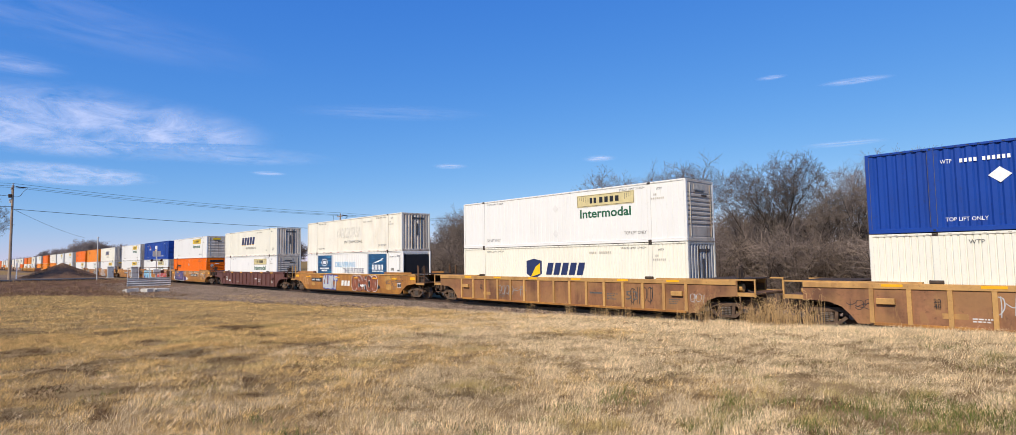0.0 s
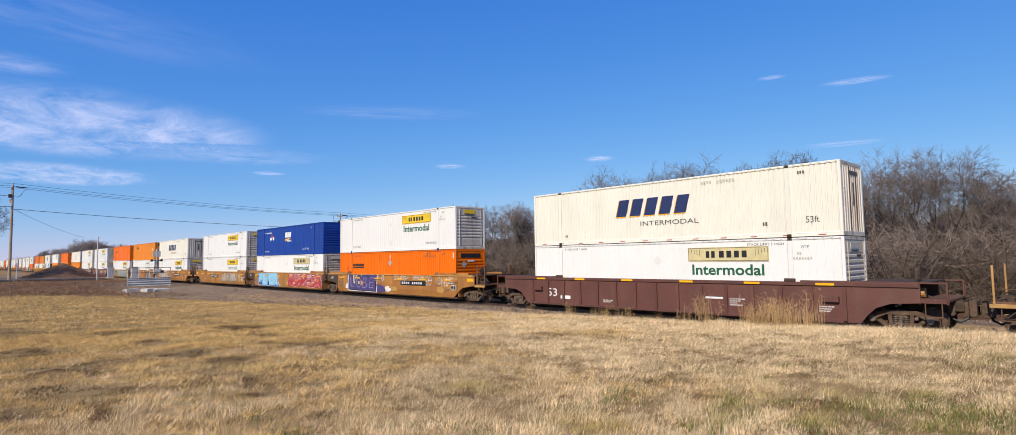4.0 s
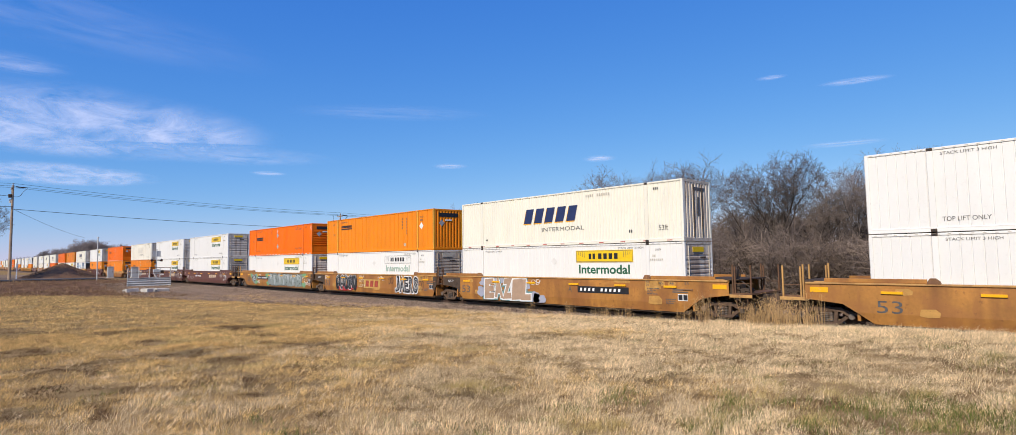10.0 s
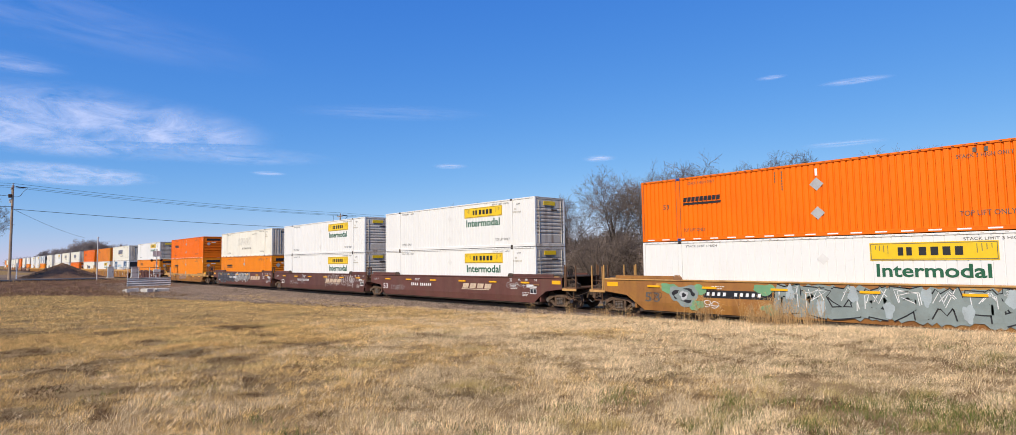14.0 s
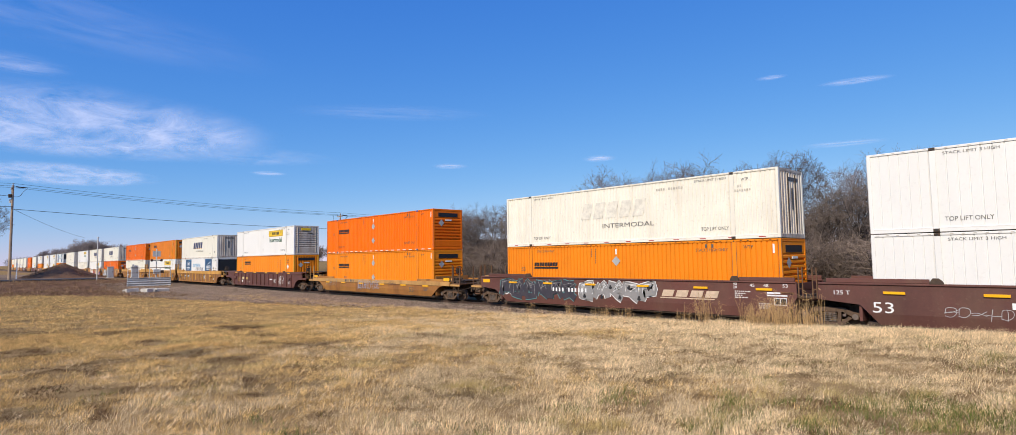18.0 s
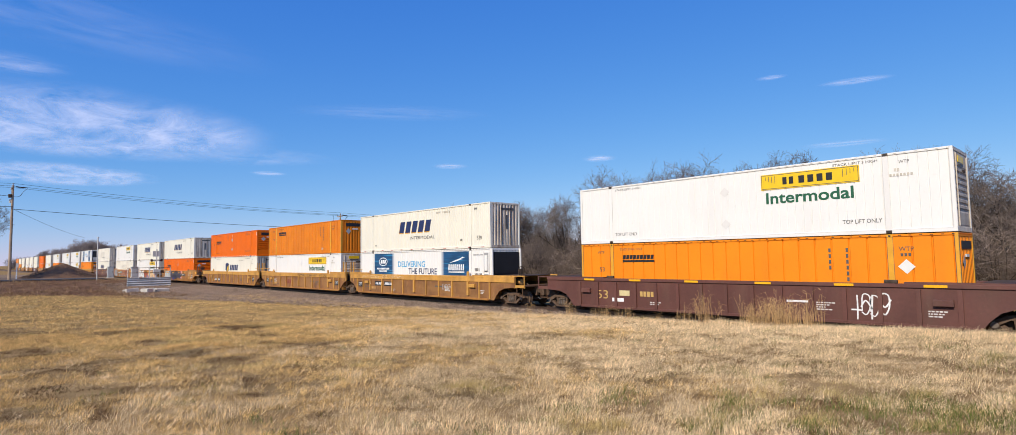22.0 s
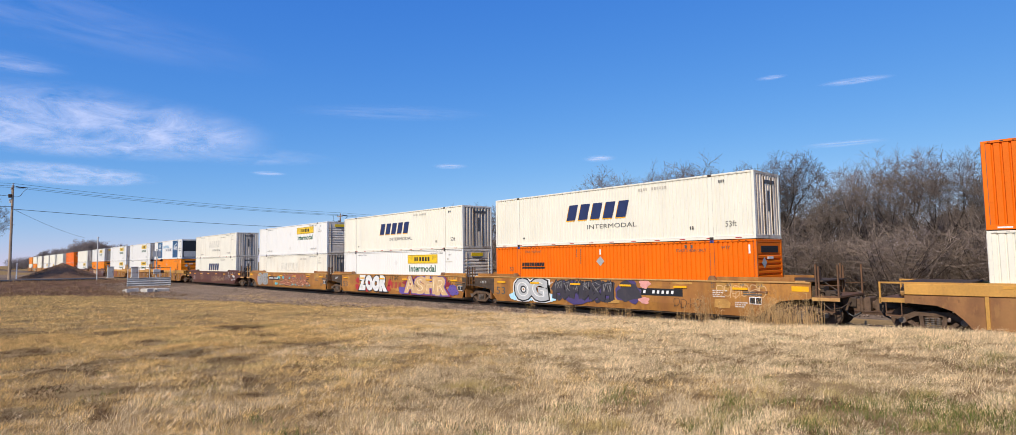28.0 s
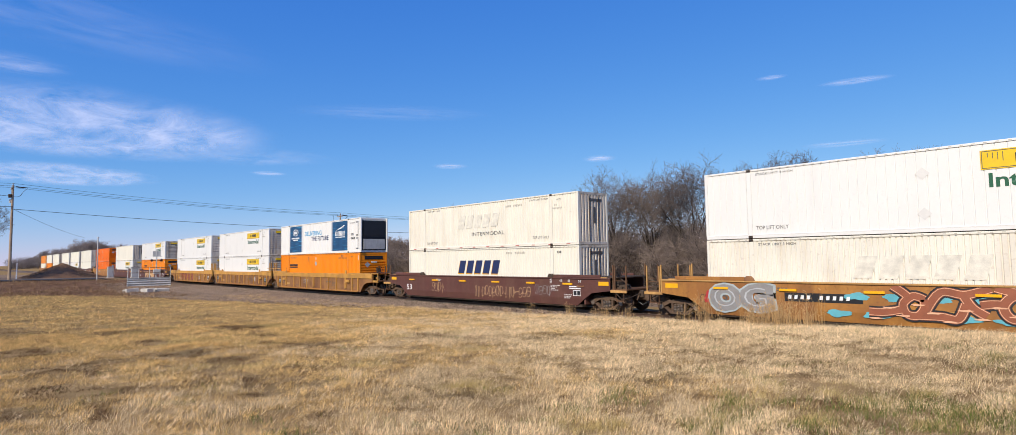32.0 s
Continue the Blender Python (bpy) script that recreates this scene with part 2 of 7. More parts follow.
def lettering(words, width, height, material, name="lettering", bold=0.0):
    """Words in the built-in font as a mesh in the x-z plane that faces -y, filling width x height, with its lower left corner at 0."""
    key = (words, width, height, material.name)
    if key not in LETTERS:
        cu = bpy.data.curves.new(name, "FONT")
        cu.body, cu.extrude, cu.offset = words, 0.0, bold
        cu.resolution_u = 3
        ob = bpy.data.objects.new("temp_words", cu)
        me = bpy.data.meshes.new_from_object(ob)
        bpy.data.objects.remove(ob)
        n = len(me.vertices)
        co = np.zeros(n * 3)
        me.vertices.foreach_get("co", co)
        co = co.reshape(-1, 3)
        lo, hi = co.min(0), co.max(0)
        out = np.zeros((n, 3))
        out[:, 0] = (co[:, 0] - lo[0]) / (hi[0] - lo[0]) * width
        out[:, 2] = (co[:, 1] - lo[1]) / (hi[1] - lo[1]) * height
        me.vertices.foreach_set("co", out.ravel())
        me.materials.clear()
        me.materials.append(material)
        me.update()
        LETTERS[key] = me
    return LETTERS[key]


def bars(x, z, w, h, n, slant=0.0, gap=0.3):
    """Plain slabs in a row, one in place of each letter."""
    s = Shape()
    step = w / n
    for i in range(n):
        a, b = x + i * step, x + (i + 1 - gap) * step
        s.face([(a, 0, z), (b, 0, z), (b + slant * h, 0, z + h), (a + slant * h, 0, z + h)])
    return s


# ---- train: containers ----
CL, CW, CH = 16.15, 2.59, 2.896
HL, HW = CL / 2, CW / 2
POST = 6.096


def corrugated(x0, x1, z0, z1, pitch, depth, flat=0.5, side=-1, y=0.0):
    """A wall along x with upright corrugations that go in from y."""
    s = Shape()
    n = max(1, round((x1 - x0) / pitch))
    p = (x1 - x0) / n
    prof = []
    for i in range(n):
        a = x0 + i * p
        r = (1 - flat) * p / 3
        prof += [(a, 0), (a + flat * p, 0), (a + flat * p + r, depth), (a + flat * p + 2 * r, depth)]
    prof.append((x1, 0))
    for (xa, da), (xb, db) in zip(prof, prof[1:]):
        q = [(xa, y - side * da, z0), (xb, y - side * db, z0), (xb, y - side * db, z1), (xa, y - side * da, z1)]
        s.face(q if side < 0 else q[::-1])
    return s


def end_wall(style):
    """The end at +x: upright corrugations, level ribs or a plain door."""
    s = Shape()
    w, z0, z1 = HW - 0.1, 0.16, CH - 0.12
    if style == "upright":
        n = 9
        p = 2 * w / n
        prof = []
        for i in range(n):
            a = -w + i * p
            prof += [(a, 0), (a + 0.48 * p, 0), (a + 0.6 * p, 0.075), (a + 0.88 * p, 0.075)]
        prof.append((w, 0))
        for (ya, da), (yb, db) in zip(prof, prof[1:]):
            s.face([(HL - 0.006 - da, ya, z0), (HL - 0.006 - db, yb, z0), (HL - 0.006 - db, yb, z1), (HL - 0.006 - da, ya, z1)])
    else:
        n, lo, hi, dp = 7, 0.72, 2.22, 0.07 if style == "deep" else 0.032
        p = (hi - lo) / n
        prof = [(z0, 0.02), (z0 + 0.06, 0.02), (z0 + 0.08, 0.01), (lo - 0.06, 0.01)]
        for i in range(n):
            a = lo + i * p
            prof += [(a, dp), (a + 0.26 * p, dp), (a + 0.44 * p, 0), (a + 0.86 * p, 0)]
        prof += [(hi, 0.032), (hi + 0.05, 0.032), (hi + 0.07, 0.01), (z1 - 0.05, 0.01), (z1, 0.02)]
        for (za, da), (zb, db) in zip(prof, prof[1:]):
            s.face([(HL - 0.004 - da, -w, za), (HL - 0.004 - da, w, za), (HL - 0.004 - db, w, zb), (HL - 0.004 - db, -w, zb)])
    return s


MESHES = {}


def seamed_post(w, ya, yb, sd):
    """A post with a narrow grimy seam down each side."""
    s = Shape().box(-w, w, ya, yb, 0.02, CH - 0.005, c=0.01)
    if sd < 0:
        for x in (-w - 0.012, w):
            s.face([(x, -HW - .0015, .16), (x + .012, -HW - .0015, .16), (x + .012, -HW - .0015, CH - .09), (x, -HW - .0015, CH - .09)], 1)
    return s




def once(key, make):
    if key not in MESHES:
        MESHES[key] = make()
    return MESHES[key]


def container(label, paint, style="fine", end="level", end_paint=None, post=None):
    """A 53 foot container; its origin is the middle of its base, its near side faces -y."""
    t = thing("container", label, "shipping container", "containers on the train")
    end_paint, post = end_paint or paint, post or paint
    pitch, depth, flat = {"fine": (0.305, 0.018, 0.84), "deep": (0.30, 0.045, 0.42), "rib": (0.19, 0.032, 0.64), "wide": (0.60, 0.045, 0.88), "sch": (0.225, 0.045, 0.64)}[style]
    k = (style, paint.name)
    for sd, nm in ((-1, "near_wall"), (1, "far_wall")):
        def wall():
            s = Shape()
            if sd > 0:
                s.face([(HL, HW - 0.04, 0.15), (-HL, HW - 0.04, 0.15), (-HL, HW - 0.04, CH - 0.08), (HL, HW - 0.04, CH - 0.08)])
                return s.mesh("far_wall", paint)
            for a, b in ((-HL + 0.1, -POST - 0.09), (-POST + 0.09, POST - 0.09), (POST + 0.09, HL - 0.1)):
                q = corrugated(a, b, 0.16, CH - 0.085, pitch, depth, flat, -1, -HW + 0.03)
                off = len(s.v)
                s.v += q.v
                s.f += [tuple(i + off for i in f) for f in q.f]
                s.m += q.m
            return s.mesh("near_wall", paint)
        part("side_wall", once((nm, k), wall), None, t)
    for sd in (-1, 1):
        y0, y1 = sorted((sd * HW, sd * (HW - 0.1)))
        part("top_rail", once(("top", sd, paint.name), lambda: Shape().box(-HL, HL, y0, y1, CH - 0.085, CH, c=0.012).mesh("top_rail", paint)), None, t)
        part("bottom_rail", once(("bot", sd, paint.name), lambda: Shape().box(-HL, HL, y0, y1, 0, 0.16, c=0.012).face([(-HL, -HW - .002, .125), (HL, -HW - .002, .125), (HL, -HW - .002, .137), (-HL, -HW - .002, .137)], 1).mesh("bottom_rail", [paint, PALE if paint in (WHITE, CREAM, OLD_CREAM) else paint])), None, t)
        for px in (-HL + 0.055, -POST, POST, HL - 0.055) if sd < 0 else (HL - 0.055,):
            w = 0.055 if abs(px) > 7 else 0.09
            ya, yb = sorted((sd * (HW + 0.004), sd * (HW - 0.13)))
            part("post", once(("post", sd, w, post.name, paint.name), lambda: seamed_post(w, ya, yb, sd).mesh("post", [post, PALE if paint in (WHITE, CREAM, OLD_CREAM) else DARKTXT])), None, t, at=(px, 0, 0))
        for px in (-POST, POST) if sd < 0 else ():
            for z in (0.0, CH - 0.12):
                ya, yb = sorted((sd * (HW + 0.012), sd * (HW - 0.15)))
                def cast():
                    s = Shape().box(-0.09, 0.09, ya, yb, 0, 0.12, c=0.015)
                    yy = sd * (HW + 0.0135)
                    s.face([(-0.035, yy, 0.03), (0.035, yy, 0.03), (0.035, yy, 0.09), (-0.035, yy, 0.09)][::-sd], 1)
                    return s.mesh("corner_casting", [IRON if paint in (WHITE, CREAM, OLD_CREAM) else BLUE_CAST if paint is ORANGE else post, BLACK])
                part("corner_casting", once(("cast", sd, post.name, paint.name), cast), None, t, at=(px, 0, z))
    if style == "rib" and paint in (CREAM, OLD_CREAM):
        for i in range(12):
            part("reflective_strip", once("strip", lambda: Shape().box(-.14, .14, -HW - .004, -HW + .01, .045, .085).mesh("reflective_strip", TAPE)), None, t, at=(-7.3 + i * 1.33, 0, 0))
    def slots():
        s = Shape()
        for i in range(52):
            x = -7.9 + i * 0.31
            s.face([(x, -HW - .003, CH - .055), (x + .09, -HW - .003, CH - .055), (x + .09, -HW - .003, CH - .03), (x, -HW - .003, CH - .03)])
        return s.mesh("slotted_edge", FADED if paint in (WHITE, CREAM, OLD_CREAM) else BLACK)
    tagged(part("slotted_edge", once(("slots", paint.name), slots), None, t), kind="stuff")
    part("roof", once(("roof", paint.name), lambda: Shape().box(-HL, HL, -HW + 0.08, HW - 0.08, CH - 0.06, CH - 0.02).mesh("roof", paint)), None, t)
    part("underframe", once("floor", lambda: Shape().box(-HL + 0.1, HL - 0.1, -HW + 0.11, HW - 0.11, 0.02, 0.14).mesh("underframe", IRON)), None, t)
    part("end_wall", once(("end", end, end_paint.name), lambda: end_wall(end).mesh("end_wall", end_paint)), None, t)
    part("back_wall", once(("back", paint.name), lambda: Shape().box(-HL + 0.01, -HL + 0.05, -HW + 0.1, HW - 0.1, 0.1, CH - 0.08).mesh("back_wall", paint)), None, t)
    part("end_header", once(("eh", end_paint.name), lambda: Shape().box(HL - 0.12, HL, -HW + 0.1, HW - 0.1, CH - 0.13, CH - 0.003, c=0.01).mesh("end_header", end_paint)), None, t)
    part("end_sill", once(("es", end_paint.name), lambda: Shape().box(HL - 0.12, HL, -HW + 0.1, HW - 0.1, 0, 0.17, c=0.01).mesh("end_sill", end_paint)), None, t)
    return t


FACE = -HW + 0.022


def stencil(t, words, x, z, w, h, material, name="lettering", bold=0.0):
    part(name, lettering(words, w, h, material, name, bold), None, t, at=(x, FACE, z))


def decal(t, name, shape, mats, label=""):
    part(name, shape, mats, t, label, at=(0, FACE, 0))


def mark(t, x, z, w, h, n, material):
    """A short code, its signs too small to read."""
    tagged(part("mark", once(("mark", w, h, n, material.name), lambda: bars(0, 0, w, h, n, 0, .35).mesh("mark", material)), None, t, at=(x, FACE - .006, z)), kind="stuff")


def column(t, x, z, n, material, k=1.0):
    """A code written downwards."""
    def make():
        c = Shape()
        for i in range(n):
            c.face([(0, 0, -.115 * k * i), (.042 * k, 0, -.115 * k * i), (.042 * k, 0, .075 * k - .115 * k * i), (0, 0, .075 * k - .115 * k * i)])
        return c.mesh("mark", material)
    tagged(part("mark", once(("column", n, k, material.name), make), None, t, at=(x, FACE - .006, z)), kind="stuff")


def small_marks(t, material, top_lift=True):
    """Stencilled notes that every box carries."""
    stencil(t, "TOP LIFT ONLY", 4.6, 0.42, 1.3, 0.15, material)
    stencil(t, "TOP LIFT ONLY", -5.85, 0.36, 1.3, 0.15, material)
    stencil(t, "STACK LIMIT 3 HIGH", -5.8, 2.62, 1.5, 0.10, material)
    stencil(t, "STACK LIMIT 3 HIGH", 4.35, 2.62, 1.5, 0.10, material)
    stencil(t, "WTP", 6.5, 2.48, 0.32, 0.12, material)
    mark(t, 2.35, 2.42, 0.5, 0.11, 4, FADED)
    mark(t, 3.0, 2.42, 0.8, 0.11, 6, FADED)
    mark(t, 6.35, 2.22, 0.2, 0.1, 2, FADED)
    mark(t, 6.1, 2.04, 0.85, 0.09, 8, FADED)


def yellow_plate(t, x, z, w, h, words=True, green=True, faded=False, plate=None):
    s = Shape().box(x, x + w, -0.012, 0.004, z, z + h)
    decal(t, "sign_plate", s, plate or SIGN_YELLOW, "framed sign plate")
    b = Shape()
    for a, c, d, e in ((x + .03, x + w - .03, z + .03, z + .05), (x + .03, x + w - .03, z + h - .05, z + h - .03),
                       (x + .03, x + .05, z + .05, z + h - .05), (x + w - .05, x + w - .03, z + .05, z + h - .05)):
        b.face([(a, -0.016, d), (c, -0.016, d), (c, -0.016, e), (a, -0.016, e)])
    for sx, d in ((x + 0.12 * w, 1), (x + 0.88 * w, -1)):
        for i in range(4):
            a = sx - d * 0.07 * w + d * i * 0.035 * w
            b.face([(a, -0.016, z + .62 * h - i * .08 * h), (a + 0.02, -0.016, z + .62 * h - i * .08 * h), (a + 0.02, -0.016, z + .85 * h), (a, -0.016, z + .85 * h)])
    decal(t, "sign_border", b, DARKTXT)
    for a, n_, c in ((0.24, 2, 0.14), (0.41, 4, 0.37)):
        blocks(t, x + a * w, z + 0.27 * h, c * w, 0.46 * h, n_, 0, 0.36, BLACK, "sign_letter")
    if green:
        stencil(t, "Intermodal", x + 0.05 * w, z - 0.94 * h, 0.89 * w, 0.74 * h, GREEN_FADED if faded else GREEN, "green_lettering", 0.022)


def blocks(t, x, z, w, h, n, slant, gap, material, name="name_block"):
    """One plain slab in place of each letter of a name."""
    step = w / n
    for i in range(n):
        me = once((name, round(step, 3), h, slant, gap, material.name), lambda: bars(0, 0, step, h, 1, slant, gap).mesh(name, material))
        part(name, me, None, t, at=(x + i * step, FACE - 0.006 - 0.014 * (name == "sign_letter"), z))


def swift_word(t, x, z, w, h, material, small=True):
    if material is NAVY:
        blocks(t, x - 0.05, z - 0.05, w, h, 5, 0.28, 0.23, REFLECT, "name_shadow")
        for ob in t.children:
            if ob.name.startswith("name_shadow"):
                ob.location.y = FACE - 0.002
    blocks(t, x, z, w, h, 5, 0.28, 0.27, material)
    if small:
        stencil(t, "INTERMODAL", x + 0.35 * w, z - 0.62 * h, 0.75 * w, 0.27 * h, DARKTXT)


def jb(faded=False, plate=None):
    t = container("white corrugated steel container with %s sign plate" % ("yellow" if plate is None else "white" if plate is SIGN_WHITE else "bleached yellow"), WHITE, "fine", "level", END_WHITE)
    small_marks(t, DARKTXT)
    yellow_plate(t, 1.6, 1.97, 3.65, 0.63, faded=faded, plate=plate)
    decal(t, "diamond", Shape().face([(-.22, 0, 2.04), (0, 0, 1.82), (.22, 0, 2.04), (0, 0, 2.26)]), FAINT)
    decal(t, "diamond", Shape().face([(-.22, 0, .64), (0, 0, .42), (.22, 0, .64), (0, 0, .86)]), FAINT)
    part("end_plate", Shape().box(HL - 0.04, HL + 0.004, -0.55, 0.45, 2.42, 2.66), SIGN_YELLOW if plate is None else FADED, t, "small end sign")
    part("end_plate", Shape().box(HL - 0.04, HL + 0.004, -0.45, 0.35, 2.32, 2.38), DARKTXT, t)
    part("vent", Shape().box(HL - 0.02, HL + 0.02, 0.1, 0.6, 2.12, 2.2), IRON, t)
    for y in (-0.95, 0.95):
        part("lock_bar", once("lockbar", lambda: Shape().tube([(HL + .01, 0, .2), (HL + .01, 0, 2.7)], .02, 6).mesh("lock_bar", END_WHITE)), None, t, at=(0, y, 0))
    return t


def swift(mode):
    t = container({"navy": "cream container with dark blue slanted name", "faded": "cream container with faded, worn-off name",
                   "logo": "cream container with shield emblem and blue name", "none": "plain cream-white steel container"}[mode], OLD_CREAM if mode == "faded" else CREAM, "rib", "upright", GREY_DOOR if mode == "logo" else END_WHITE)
    if mode == "navy":
        mark(t, 2.35, 2.5, 0.55, 0.13, 4, FADED)
        mark(t, 3.1, 2.5, 0.85, 0.13, 6, FADED)
        mark(t, 5.05, 0.5, 0.22, 0.15, 2, DARKTXT)
        mark(t, -5.75, 0.42, 0.2, 0.1, 2, DARKTXT)
        mark(t, 6.5, 2.5, 0.3, 0.12, 3, DARKTXT)
    elif mode == "none":
        stencil(t, "WTP", -5.2, 2.5, 0.42, 0.14, DARKTXT)
        mark(t, 2.4, 2.6, 0.3, 0.1, 2, DARKTXT)
    else:
        small_marks(t, DARKTXT)
    for y in (-0.35, 0.42):
        part("lock_rod", once("lockrod", lambda: Shape().tube([(HL + .012, 0, .2), (HL + .012, 0, 2.7)], .022, 6).mesh("lock_rod", IRON)), None, t, at=(0, y, 0))
    part("end_mark", once("endmark", lambda: Shape().box(HL - .01, HL + .006, -.3, .75, 2.42, 2.56).mesh("end_mark", DARKTXT)), None, t)
    part("end_mark", once("endmark2", lambda: Shape().box(HL - .01, HL + .006, .05, .2, 1.2, 2.1).mesh("end_mark", DARKTXT)), None, t)
    if mode == "navy":
        swift_word(t, -2.33, 1.31, 4.1, 0.83, NAVY)
        stencil(t, "53ft", 6.75, 0.55, 0.5, 0.25, DARKTXT)
    elif mode == "faded":
        swift_word(t, -2.33, 1.31, 4.1, 0.83, GHOST)
    elif mode == "logo":
        s = Shape().face([(-2.34, 0, 1.35), (-1.73, 0, 1.02), (-1.12, 0, 1.35), (-1.12, 0, 2.08), (-1.73, 0, 2.2), (-2.34, 0, 2.08)], 0)
        s.face([(-2.0, -.003, 1.15), (-1.25, -.003, 1.35), (-1.25, -.003, 1.95), (-1.6, -.003, 1.75)], 1)
        decal(t, "shield", s, [NAVY, SIGN_YELLOW], "blue and yellow shield emblem")
        blocks(t, -0.8, 1.3, 2.8, 0.66, 5, 0.28, 0.25, NAVY)
    return t


def schneider(paint, post=None, placard=True):
    t = container("orange corrugated container with black name blocks" if paint is ORANGE else "amber-yellow corrugated container with black name blocks", paint, "wide" if post else "sch", "upright" if post else "deep", paint, post)
    nx, nz = (-5.45, 2.12) if post else (-5.85, 1.78)
    blocks(t, nx, nz, 1.8, 0.2, 9, 0.15, 0.18, BLACK)
    decal(t, "name_underline", Shape().face([(nx - .02, 0, nz - .15), (nx + 1.8, 0, nz - .15), (nx + 1.82, 0, nz - .05), (nx, 0, nz - .05)]), BLACK)
    stencil(t, "STACK 3 HIGH ONLY", -5.6, 2.55, 1.3, 0.12, DARKTXT)
    if post:
        stencil(t, "WTP", 6.35, 2.3, 0.45, 0.15, DARKTXT)
        stencil(t, "WTP", -7.0, 2.4, 0.4, 0.14, DARKTXT)
        column(t, 4.05, 2.3, 4, DARKTXT, 1.9)
        column(t, 4.65, 2.3, 6, DARKTXT, 1.9)
        mark(t, 4.3, 0.35, 0.35, 0.2, 2, FADED)
        mark(t, 6.4, 2.12, 0.35, 0.1, 3, DARKTXT)
        placard and decal(t, "diamond", Shape().face([(6.3, 0, 1.75), (6.56, 0, 1.49), (6.82, 0, 1.75), (6.56, 0, 2.01)]), SIGN_WHITE, "white placard diamond")
    else:
        stencil(t, "TOP LIFT ONLY", 4.3, 0.5, 1.45, 0.17, DARKTXT)
        stencil(t, "TOP LIFT ONLY", -5.9, 0.42, 1.1, 0.14, DARKTXT)
        stencil(t, "STACK 3 HIGH ONLY", 4.3, 2.42, 1.5, 0.13, DARKTXT)
        stencil(t, "WTP", 6.5, 2.52, 0.4, 0.13, DARKTXT)
        column(t, -1.7, 2.6, 4, DARKTXT)
        column(t, -1.42, 2.6, 7, DARKTXT)
        decal(t, "mark", Shape().face([(-.14, 0, 2.36), (-.05, 0, 2.36), (-.05, 0, 2.64), (-.14, 0, 2.64)]), WHITETXT)
        decal(t, "mark", Shape().face([(7.72, 0, 2.3), (7.8, 0, 2.3), (7.8, 0, 2.68), (7.72, 0, 2.68)]), WHITETXT)
        for x_ in (4.75, 5.05):
            decal(t, "mark", Shape().face([(x_, 0, 2.58), (x_ + .1, 0, 2.58), (x_ + .1, 0, 2.74), (x_, 0, 2.74)]), DARKTXT)
    if paint is ORANGE:
        for i in range(20):
            part("reflective_strip", once("wstrip", lambda: Shape().box(-.19, .19, -HW - .004, -HW + .01, .05, .10).mesh("reflective_strip", WHITETXT)), None, t, at=(-7.6 + i * .8, 0, 0))
    part("end_diamond", Shape().face([(HL + .008, -.85, 1.9), (HL + .008, -.6, 1.65), (HL + .008, -.35, 1.9), (HL + .008, -.6, 2.15)]), GREY_DOOR, t, "grey placard diamond")
    part("vent", Shape().box(HL - .02, HL + .02, -.25, .3, 2.06, 2.16), SIGN_WHITE, t)
    stencil(t, "53", -6.9, 1.5, 0.3, 0.22, DARKTXT)
    if not post:
        decal(t, "diamond", Shape().face([(-.36, 0, 2.03), (-.1, 0, 1.77), (.16, 0, 2.03), (-.1, 0, 2.29)]), GREY_DOOR, "grey placard diamond")
        decal(t, "diamond", Shape().face([(-.36, 0, .9), (-.1, 0, .64), (.16, 0, .9), (-.1, 0, 1.16)]), GREY_DOOR, "grey placard diamond")
    part("end_plate", Shape().box(HL - 0.04, HL + 0.004, -0.85, 0.85, 2.34, 2.62), BLACK, t)
    return t


def yrc(named=True):
    t = container("deep blue corrugated container with white markings", BLUE, "deep", "level", BLUE)
    stencil(t, "TOP LIFT ONLY", 3.6, 0.45, 1.5, 0.17, WHITETXT)
    stencil(t, "TOP LIFT ONLY", -5.78, 0.34, 1.14, 0.13, WHITETXT)
    stencil(t, "WTP", -5.83, 2.3, 0.32, 0.14, WHITETXT)
    mark(t, -5.3, 2.29, 0.5, 0.13, 4, WHITETXT)
    mark(t, -4.7, 2.29, 0.75, 0.13, 6, WHITETXT)
    stencil(t, "WTP", 5.3, 2.42, 0.4, 0.15, WHITETXT)
    if not named:
        decal(t, "diamond", Shape().face([(-4.58, 0, 1.78), (-4.28, 0, 1.52), (-3.98, 0, 1.78), (-4.28, 0, 2.04)]), WHITETXT, "white placard diamond")
        return t
    for x, z, m in ((-4.2, 1.72, WHITETXT), (-3.55, 1.75, WHITETXT), (-3.88, 2.02, TAPE)):
        decal(t, "diamond", Shape().face([(x - .24, 0, z), (x, 0, z - .24), (x + .24, 0, z), (x, 0, z + .24)]), m, "placard diamond")
    blocks(t, -0.5, 1.75, 1.45, 0.52, 3, 0.12, 0.16, WHITETXT)
    decal(t, "name_underline", Shape().face([(-0.5, 0, 1.38), (0.35, 0, 1.5), (0.95, 0, 1.68), (-0.45, 0, 1.62)]), REFLECT, "orange swoosh")
    blocks(t, 0.05, 1.33, 0.9, 0.14, 7, 0, .2, WHITETXT)
    return t


